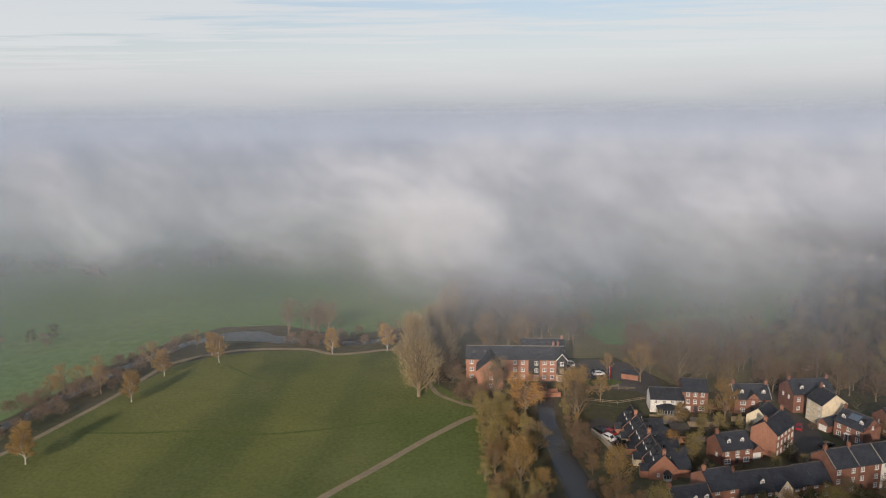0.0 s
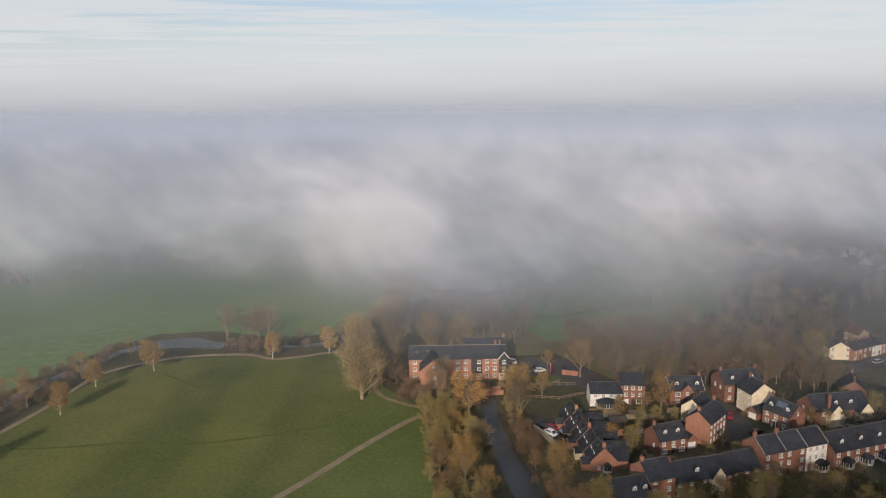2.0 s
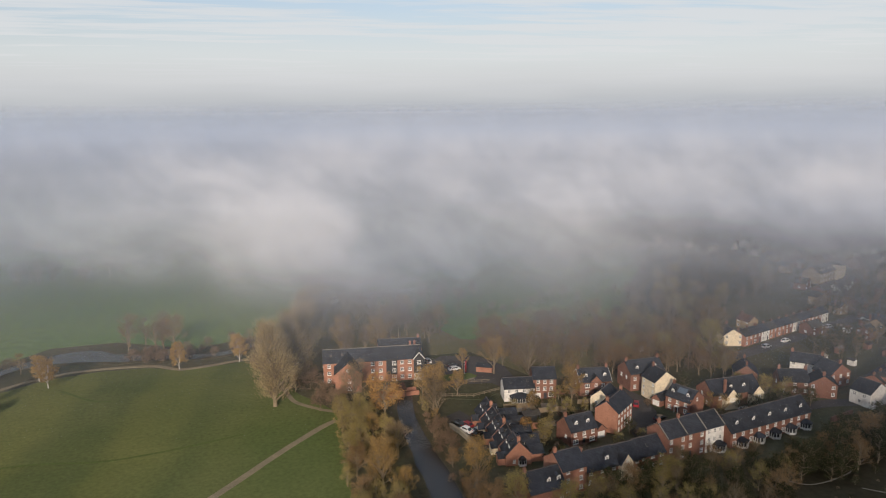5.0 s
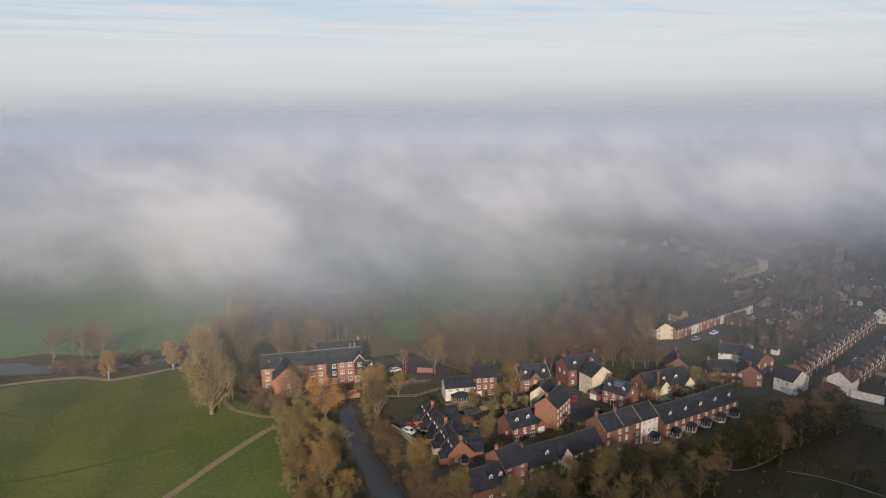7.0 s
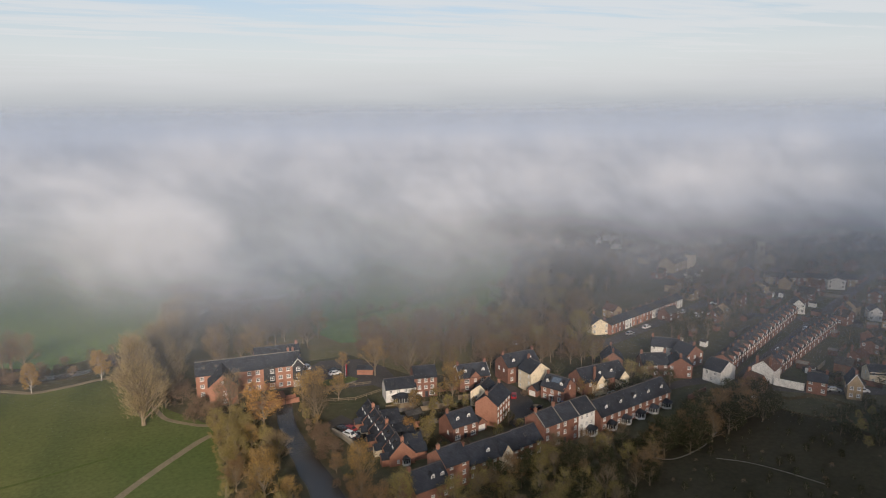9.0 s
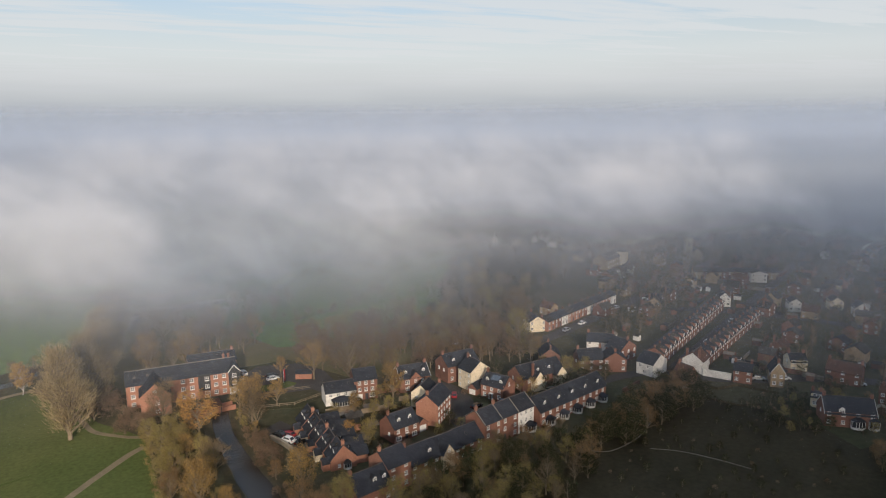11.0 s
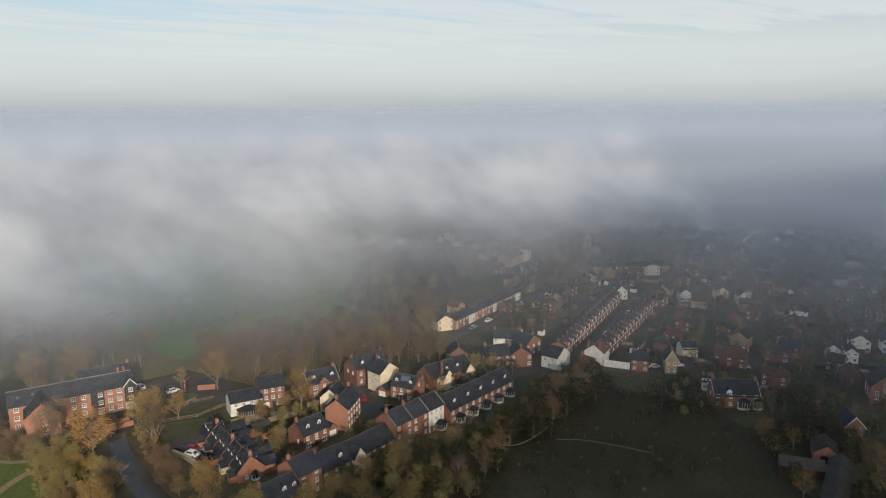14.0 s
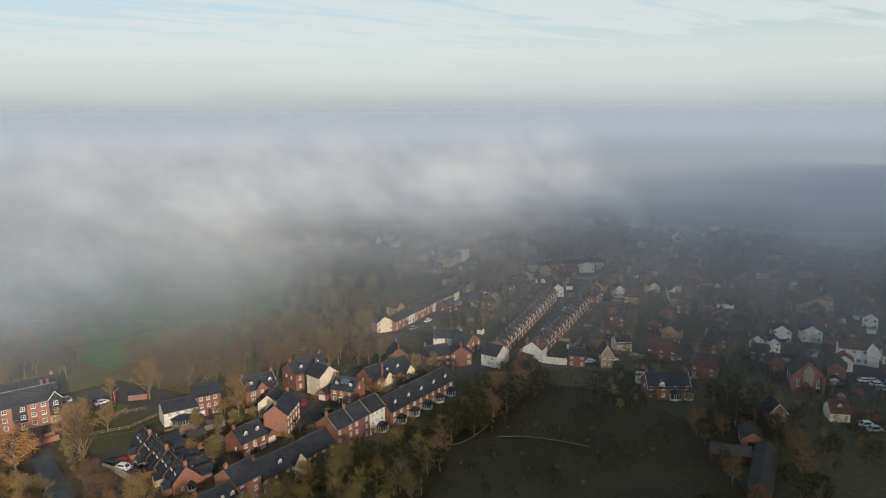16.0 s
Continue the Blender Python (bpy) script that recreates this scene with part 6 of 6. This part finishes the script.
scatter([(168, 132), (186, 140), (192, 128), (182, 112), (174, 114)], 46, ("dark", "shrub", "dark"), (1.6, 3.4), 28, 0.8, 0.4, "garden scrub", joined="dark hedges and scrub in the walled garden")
# trees of the town gardens
for k in range(13):
    for out in (5.0, 11.0):
        clear(168.6 + 0.934 * 5.5 * k + 0.358 * out, 225.6 + 0.358 * 5.5 * k - 0.934 * out, 4.2)
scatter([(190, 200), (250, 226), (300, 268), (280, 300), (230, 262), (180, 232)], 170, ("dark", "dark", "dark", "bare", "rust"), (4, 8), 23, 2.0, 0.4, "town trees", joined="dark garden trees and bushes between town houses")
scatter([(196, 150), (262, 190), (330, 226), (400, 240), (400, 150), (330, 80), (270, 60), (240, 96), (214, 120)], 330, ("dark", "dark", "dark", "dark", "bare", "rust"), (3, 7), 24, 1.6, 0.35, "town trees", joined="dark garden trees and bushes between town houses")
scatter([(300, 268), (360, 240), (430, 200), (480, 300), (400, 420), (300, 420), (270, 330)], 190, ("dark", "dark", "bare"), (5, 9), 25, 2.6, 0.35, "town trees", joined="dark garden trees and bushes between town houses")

# far woods and hedges, past counting
s = Shape()
rng = random.Random(5)
for k in range(2600):
    az, r = radians(rng.uniform(-42, 82)), rng.uniform(430, 1500)
    line = noise.noise((math.sin(az) * r * 0.006, math.cos(az) * r * 0.006, 1.7))
    if abs(line) > 0.07 and not (az > radians(30) and line > 0.1):
        continue
    x, y = math.sin(az) * r, math.cos(az) * r
    h = rng.uniform(5, 11)
    for j in range(9):
        p = Vector((x + rng.gauss(0, h * 0.22), y + rng.gauss(0, h * 0.22), h * rng.uniform(0.15, 0.95)))
        q = [p + Vector((rng.gauss(0, 1), rng.gauss(0, 1), rng.gauss(0, 1))) * h * 0.2 for i in range(4)]
        s.face(*[tuple(v) for v in q[:3]])
        s.face(tuple(q[0]), tuple(q[2]), tuple(q[3]))
        s.face(tuple(q[1]), tuple(q[3]), tuple(q[2]))
tagged(new("far_woods", s.mesh("far_woods", TWIG)), "dim brown far woods and hedges in the fog", "woodland", "", "stuff")

# ---- cars ----
PAINTS = {"white": glossy("white_car_paint", (0.75, 0.75, 0.74), 0.25), "red": glossy("red_car_paint", (0.25, 0.018, 0.025), 0.3),
          "black": glossy("black_car_paint", (0.02, 0.021, 0.024), 0.22), "silver": glossy("silver_car_paint", (0.42, 0.44, 0.46), 0.3, metallic=0.5),
          "blue": glossy("blue_car_paint", (0.06, 0.09, 0.16), 0.25)}
RUBBER = surface("tyre_rubber", (0.02, 0.02, 0.02), (0.03, 0.03, 0.03), 2.0)
LAMP_RED = glossy("tail_lamp", (0.35, 0.01, 0.01), 0.2)


def car(x, y, angle, colour, tall=1.0):
    ob = thing("car", pose(x, y, 0.04, 0, 0, angle), {"white": "white parked car", "red": "red parked car", "black": "black parked car", "silver": "silver parked car",
               "blue": "dark blue parked car"}[colour] + " with dark windows on tarmac", "car", "parked cars")

    def body():
        s = Shape()
        side = [(-2.1, 0.3), (2.1, 0.3), (2.15, 0.7), (1.3, 0.92), (0.75, 1.42 * tall), (-1.2, 1.46 * tall), (-1.95, 0.98), (-2.12, 0.8)]
        s.v = [(px, -0.86 if k < 8 else 0.86, pz) for k, (px, pz) in enumerate(side * 2)]
        s.v = [(px, py * (0.82 if pz > 1.2 else 1.0), pz) for px, py, pz in s.v]
        s.f = [tuple(range(8)), tuple(range(15, 7, -1))] + [((k + 1) % 8, k, k + 8, (k + 1) % 8 + 8) for k in range(8)]
        s.slots = [0] * 10
        return s.mesh("body", PAINTS[colour])

    def glass():
        s = Shape()
        for sy in (-1, 1):
            s.face((1.05, sy * 0.845, 0.98), (0.68, sy * 0.735, 1.36 * tall), (-1.1, sy * 0.735, 1.38 * tall), (-1.65, sy * 0.845, 1.02))
        s.face((1.24, -0.72, 0.98), (1.24, 0.72, 0.98), (0.8, 0.62, 1.38 * tall), (0.8, -0.62, 1.38 * tall))
        s.face((-1.94, -0.7, 1.02), (-1.94, 0.7, 1.02), (-1.28, 0.6, 1.42 * tall), (-1.28, -0.6, 1.42 * tall))
        return s.mesh("window", PANE)

    def wheel():
        s = Shape()
        s.tube([(0, -0.1, 0), (0, 0.1, 0)], [0.32, 0.32], 12, True)
        s.f.append(tuple(range(11, -1, -1)))
        s.slots.append(0)
        return s.mesh("wheel", RUBBER)

    def lamp():
        s = Shape()
        s.box(-0.04, 0.04, -0.16, 0.16, -0.08, 0.08)
        return s.mesh("tail_lamp", LAMP_RED)
    put("body", kept(("car", colour, tall), body), ob)
    put("window", kept(("car glass", tall), glass), ob)
    for px in (-1.3, 1.3):
        for py in (-0.8, 0.8):
            put("wheel", kept("wheel", wheel), ob, pose(px, py, 0.3))
    for py in (-0.62, 0.62):
        put("tail_lamp", kept("lamp", lamp), ob, pose(-2.1, py, 0.82))


for x, y, a, colour, tall in (
        (53.6, 228.0, 8, "white", 1.0), (54.0, 230.6, 8, "black", 1.0), (45.6, 238.0, 105, "white", 1.15), (43.8, 234.0, 95, "black", 1.0), (43.6, 230.0, 90, "silver", 1.0),
        (45.3, 179.2, 120, "white", 1.15), (46.5, 182.6, 120, "red", 1.0), (44.2, 183.8, 120, "black", 1.0), (49.0, 178.4, 30, "silver", 1.0), (48.4, 176.2, 30, "black", 1.0),
        (101.2, 184.5, 60, "red", 1.0), (103.0, 173.4, 20, "black", 1.0), (99.4, 168.0, 70, "silver", 1.0), (131.0, 172.8, 10, "silver", 1.0), (128, 231, 25, "white", 1.0), (112.0, 171.6, -60, "blue", 1.0),
        (232.0, 88.5, 40, "white", 1.0), (234.0, 86.0, 40, "silver", 1.0), (236.2, 83.6, 40, "white", 1.1), (250.0, 73.2, -45, "white", 1.0), (251.8, 71.4, -45, "silver", 1.0), (249.0, 69.2, -45, "white", 1.1),
        (251.4, 66.8, -45, "blue", 1.0), (257.0, 67.0, -45, "silver", 1.0), (258.8, 65.2, -45, "black", 1.0), (256.2, 62.6, -45, "white", 1.0), (263.0, 60.0, -45, "silver", 1.0), (246.6, 66.6, -45, "silver", 1.0),
        (213.0, 60.6, -40, "white", 1.2), (211.4, 58.0, -40, "silver", 1.2), (198.0, 146.5, -40, "silver", 1.0), (205.6, 142.4, -35, "white", 1.0), (222.5, 127.0, -45, "silver", 1.0),
        (190.0, 171.0, 26, "silver", 1.0), (202.0, 177.0, 26, "black", 1.0), (214.0, 182.4, 26, "white", 1.0), (230.0, 190.0, 26, "blue", 1.0), (246.0, 197.4, 26, "silver", 1.0),
        (176.0, 222.6, 21, "silver", 1.0), (188.0, 227.0, 21, "white", 1.0), (204.0, 233.2, 21, "black", 1.0), (218.0, 238.8, 21, "silver", 1.0)):
    car(x, y, a, colour, tall)
banner = thing("banner_flag", pose(56.2, 223.4, 0), "tall narrow red banner flag on a pole", "flag")
s = Shape()
s.tube([(0, 0, 0), (0, 0, 5.0)], [0.05, 0.035], 6, True)
part("pole", s, TRIM, banner)
s = Shape()
s.box(0.05, 0.6, -0.02, 0.02, 0.8, 4.9)
part("cloth", s, PAINTS["red"], banner)

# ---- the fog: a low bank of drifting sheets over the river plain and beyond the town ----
# Its front lies some 430 m off; higher sheets start nearer, to line up in the camera's view; tongues and gaps, fitted
# to it too: x, y, size, metres forward.
FRONT, VIEW_TAPER = 435.0, 0.0095
TONGUES = ((120, 390, 170, 75.0), (20, 410, 150, 40.0), (-70, 540, 180, -50.0), (400, 400, 320, -84.0), (45, 300, 120, 50.0), (252, 435, 120, -50.0), (-420, 430, 260, -20.0))
BILLOW = 330.0
scene.cycles.transparent_max_bounces = 24


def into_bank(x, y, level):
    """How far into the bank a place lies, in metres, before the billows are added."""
    k = 1 - level * VIEW_TAPER
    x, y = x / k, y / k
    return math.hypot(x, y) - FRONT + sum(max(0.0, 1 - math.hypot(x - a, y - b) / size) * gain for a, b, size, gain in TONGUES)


def joined_xyz(nt, x, y, z):
    n = nt.nodes.new("ShaderNodeCombineXYZ")
    for k, v in enumerate((x, y, z)):
        if isinstance(v, (int, float)):
            n.inputs[k].default_value = v
        else:
            nt.links.new(v, n.inputs[k])
    return n.outputs[0]


def fog(name, level, strength):
    m = bpy.data.materials.new(name)
    nt = tree_of(m)
    place = nt.nodes.new("ShaderNodeNewGeometry").outputs["Position"]
    scaled = nt.nodes.new("ShaderNodeMapping")
    k = 1 / (1 - level * VIEW_TAPER)
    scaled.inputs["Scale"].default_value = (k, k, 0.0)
    nt.links.new(place, scaled.inputs[0])
    flat = scaled.outputs[0]
    sides = nt.nodes.new("ShaderNodeSeparateXYZ")
    nt.links.new(flat, sides.inputs[0])
    reach = calc(nt, "SQRT", calc(nt, "ADD", calc(nt, "MULTIPLY", sides.outputs[0], sides.outputs[0]), calc(nt, "MULTIPLY", sides.outputs[1], sides.outputs[1])))
    # billows are laid out to fit the view: u is the camera's azimuth, v its angle downwards
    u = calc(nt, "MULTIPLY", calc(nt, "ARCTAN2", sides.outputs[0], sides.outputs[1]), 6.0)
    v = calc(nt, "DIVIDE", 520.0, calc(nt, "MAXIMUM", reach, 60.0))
    # wisps are drawn out aslant as the camera sees them
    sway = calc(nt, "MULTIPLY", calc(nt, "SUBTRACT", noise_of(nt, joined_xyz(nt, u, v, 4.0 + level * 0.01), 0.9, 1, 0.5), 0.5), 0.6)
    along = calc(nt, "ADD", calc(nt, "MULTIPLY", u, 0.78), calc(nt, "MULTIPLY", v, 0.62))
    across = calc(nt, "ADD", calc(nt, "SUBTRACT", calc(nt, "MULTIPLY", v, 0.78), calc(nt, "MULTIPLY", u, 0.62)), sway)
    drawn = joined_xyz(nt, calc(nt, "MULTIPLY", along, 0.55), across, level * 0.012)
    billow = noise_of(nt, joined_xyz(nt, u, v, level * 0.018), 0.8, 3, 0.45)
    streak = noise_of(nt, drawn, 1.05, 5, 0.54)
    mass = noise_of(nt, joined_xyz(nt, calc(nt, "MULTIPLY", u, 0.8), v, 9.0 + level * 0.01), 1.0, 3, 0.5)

    def away(cx, cy):
        n = nt.nodes.new("ShaderNodeVectorMath")
        n.operation = "DISTANCE"
        nt.links.new(flat, n.inputs[0])
        n.inputs[1].default_value = (cx, cy, 0)
        return n.outputs["Value"]
    deep = calc(nt, "SUBTRACT", away(0, 0), FRONT)
    for cx, cy, size, gain in TONGUES:
        deep = calc(nt, "ADD", deep, calc(nt, "MULTIPLY", calc(nt, "SUBTRACT", 1.0, calc(nt, "DIVIDE", away(cx, cy), size), clamp=True), gain))
    # even haze in front of the bank, billows within it, smooth far off
    stir = ramp(nt, calc(nt, "DIVIDE", calc(nt, "ADD", deep, 200.0), 2000.0), [(0.0, 0.0), (0.1, 0.6), (0.16, 1.0), (0.4, 0.8), (0.85, 0.1)], True)
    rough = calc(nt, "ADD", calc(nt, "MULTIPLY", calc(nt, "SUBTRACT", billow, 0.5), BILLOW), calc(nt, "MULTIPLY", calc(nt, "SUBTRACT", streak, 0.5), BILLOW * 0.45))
    deep = calc(nt, "ADD", deep, calc(nt, "MULTIPLY", rough, stir))
    thick = ramp(nt, calc(nt, "DIVIDE", calc(nt, "ADD", deep, 250.0), 2000.0),
                 [(0.0, 0.0), (0.025, 0.016), (0.05, 0.055), (0.085, 0.11), (0.12, 0.21), (0.16, 0.37), (0.23, 0.5), (0.46, 0.54), (1.0, 0.52)])
    # thinner at the left of the view, to darken the fog there
    thick = calc(nt, "MULTIPLY", thick, ramp(nt, calc(nt, "DIVIDE", calc(nt, "ADD", u, 4.0), 12.0), [(0.05, 0.78), (0.27, 1.0)], True))
    # wisps thin out towards both sides of the view, to make the fog darker and bluer there
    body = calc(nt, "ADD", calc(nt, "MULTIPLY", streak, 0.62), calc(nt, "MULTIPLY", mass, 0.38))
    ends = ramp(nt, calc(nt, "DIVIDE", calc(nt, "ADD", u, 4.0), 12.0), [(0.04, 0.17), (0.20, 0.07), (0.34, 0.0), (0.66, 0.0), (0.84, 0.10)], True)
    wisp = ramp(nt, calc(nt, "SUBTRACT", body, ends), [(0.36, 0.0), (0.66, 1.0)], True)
    wisp = calc(nt, "MULTIPLY", wisp, ramp(nt, calc(nt, "DIVIDE", reach, 4000.0), [(0.06, 0.35), (0.11, 1.0), (0.35, 0.9), (0.9, 0.25)], True))
    alpha = calc(nt, "MULTIPLY", calc(nt, "MULTIPLY", thick, calc(nt, "ADD", 0.72, calc(nt, "MULTIPLY", wisp, 0.54))), strength)
    # sheets close with distance from the camera, to hide the ground's far edge
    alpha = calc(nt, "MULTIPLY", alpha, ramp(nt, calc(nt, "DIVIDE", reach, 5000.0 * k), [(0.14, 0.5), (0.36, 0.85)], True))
    alpha = calc(nt, "MULTIPLY", alpha, 2.0, clamp=True)
    grain = nt.nodes.new("ShaderNodeTexWhiteNoise")
    nt.links.new(place, grain.inputs[0])
    alpha = calc(nt, "MULTIPLY", alpha, calc(nt, "ADD", 0.7, calc(nt, "MULTIPLY", grain.outputs[0], 0.6)), clamp=True)
    alpha = calc(nt, "MULTIPLY", alpha, ramp(nt, calc(nt, "DIVIDE", reach, 5000.0 * k), [(0.42, 1.0), (0.55, 0.82), (0.7, 0.42), (0.84, 0.12), (0.95, 0.0)]))
    # blue-grey of thin and distant haze is painted into the fog's colour; thick wisps are white
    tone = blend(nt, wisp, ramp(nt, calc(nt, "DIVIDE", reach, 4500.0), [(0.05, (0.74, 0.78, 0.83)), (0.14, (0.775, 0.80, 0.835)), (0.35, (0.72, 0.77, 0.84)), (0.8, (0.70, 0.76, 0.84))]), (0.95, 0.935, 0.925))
    through_it = nt.nodes.new("ShaderNodeBsdfTranslucent")
    lit = nt.nodes.new("ShaderNodeBsdfDiffuse")
    d = node(nt, "ShaderNodeMixShader", Fac=0.25)
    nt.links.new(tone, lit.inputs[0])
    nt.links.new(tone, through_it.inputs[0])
    nt.links.new(lit.outputs[0], d.inputs[1])
    nt.links.new(through_it.outputs[0], d.inputs[2])
    mix = nt.nodes.new("ShaderNodeMixShader")
    nt.links.new(alpha, mix.inputs[0])
    nt.links.new(nt.nodes.new("ShaderNodeBsdfTransparent").outputs[0], mix.inputs[1])
    nt.links.new(d.outputs[0], mix.inputs[2])
    nt.links.new(mix.outputs[0], nt.nodes.new("ShaderNodeOutputMaterial").inputs[0])
    return m


FOG_X, FOG_Y = spaced(-4900, 4900, 900, 40, 1.3), spaced(-400, 4900, 900, 40, 1.3)
for k, (level, strength) in enumerate(((13, 0.75), (23, 0.85), (33, 1.05), (43, 1.3))):
    def wavy(x, y):
        far = math.hypot(x, y)
        # far sheets rise to cover the horizon in the camera's view
        return level + (max(0.0, far - 600) / 3900) ** 2 * (170 - 0.9 * level) + max(0.0, 1 - far / 2500) * (3.5 * noise.noise((x * 0.006 + k * 5, y * 0.006, k)) + 0.9 * noise.noise((x * 0.02, y * 0.02 + k * 3, k)))
    s = sheet(FOG_X, FOG_Y, wavy)
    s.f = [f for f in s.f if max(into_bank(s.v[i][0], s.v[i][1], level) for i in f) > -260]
    used = sorted({i for f in s.f for i in f})
    place_of = {i: j for j, i in enumerate(used)}
    s.v, s.f = [s.v[i] for i in used], [tuple(place_of[i] for i in f) for f in s.f]
    s.slots = [0] * len(s.f)
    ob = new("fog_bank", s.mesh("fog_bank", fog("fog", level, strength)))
    for p in ob.data.polygons:
        p.use_smooth = True
    tagged(ob, "soft white sheet of drifting morning fog", "fog", "fog bank", "stuff")

# an unseen higher sheet added behind the camera; it takes the sun off the park and dims it over estate and town
SHADE_HEIGHT = 150.0
FALL_X, FALL_Y = -toward.x / toward.z * SHADE_HEIGHT, -toward.y / toward.z * SHADE_HEIGHT
m = bpy.data.materials.new("added_shade")
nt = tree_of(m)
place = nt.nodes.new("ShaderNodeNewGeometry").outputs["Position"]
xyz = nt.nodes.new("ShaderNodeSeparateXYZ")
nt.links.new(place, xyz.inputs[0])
# its density is drawn where its shadow is wanted on the ground
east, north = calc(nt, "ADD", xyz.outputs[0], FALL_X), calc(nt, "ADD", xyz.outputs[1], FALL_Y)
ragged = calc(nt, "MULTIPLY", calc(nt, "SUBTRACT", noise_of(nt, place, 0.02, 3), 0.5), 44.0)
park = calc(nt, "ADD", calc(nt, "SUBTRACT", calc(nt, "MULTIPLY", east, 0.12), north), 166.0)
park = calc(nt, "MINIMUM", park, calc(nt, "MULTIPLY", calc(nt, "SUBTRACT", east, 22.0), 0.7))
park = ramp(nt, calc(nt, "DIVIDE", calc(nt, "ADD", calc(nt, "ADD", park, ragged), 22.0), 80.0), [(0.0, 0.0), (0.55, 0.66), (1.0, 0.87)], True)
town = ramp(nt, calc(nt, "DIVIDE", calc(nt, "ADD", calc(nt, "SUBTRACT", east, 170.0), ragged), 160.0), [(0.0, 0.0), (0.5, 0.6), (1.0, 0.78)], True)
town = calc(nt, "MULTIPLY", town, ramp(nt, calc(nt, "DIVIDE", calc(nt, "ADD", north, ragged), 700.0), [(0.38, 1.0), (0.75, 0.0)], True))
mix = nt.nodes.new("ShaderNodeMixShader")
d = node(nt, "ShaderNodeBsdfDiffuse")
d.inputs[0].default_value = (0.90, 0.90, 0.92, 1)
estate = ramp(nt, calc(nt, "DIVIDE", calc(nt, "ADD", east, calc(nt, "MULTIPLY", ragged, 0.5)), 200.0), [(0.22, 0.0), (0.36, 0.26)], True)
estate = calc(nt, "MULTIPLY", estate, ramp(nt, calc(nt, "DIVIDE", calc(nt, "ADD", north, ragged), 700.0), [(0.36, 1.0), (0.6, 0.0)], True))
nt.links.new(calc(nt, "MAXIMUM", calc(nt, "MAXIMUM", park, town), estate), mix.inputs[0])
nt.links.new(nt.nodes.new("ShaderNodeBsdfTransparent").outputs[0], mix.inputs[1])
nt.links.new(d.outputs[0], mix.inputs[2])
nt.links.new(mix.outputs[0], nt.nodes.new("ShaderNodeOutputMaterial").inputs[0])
s = sheet([-140 + 20 * k for k in range(0, 40)], [-900 + 20 * k for k in range(0, 62)], lambda x, y: SHADE_HEIGHT + 4 * noise.noise((x * 0.01, y * 0.01, 2)))
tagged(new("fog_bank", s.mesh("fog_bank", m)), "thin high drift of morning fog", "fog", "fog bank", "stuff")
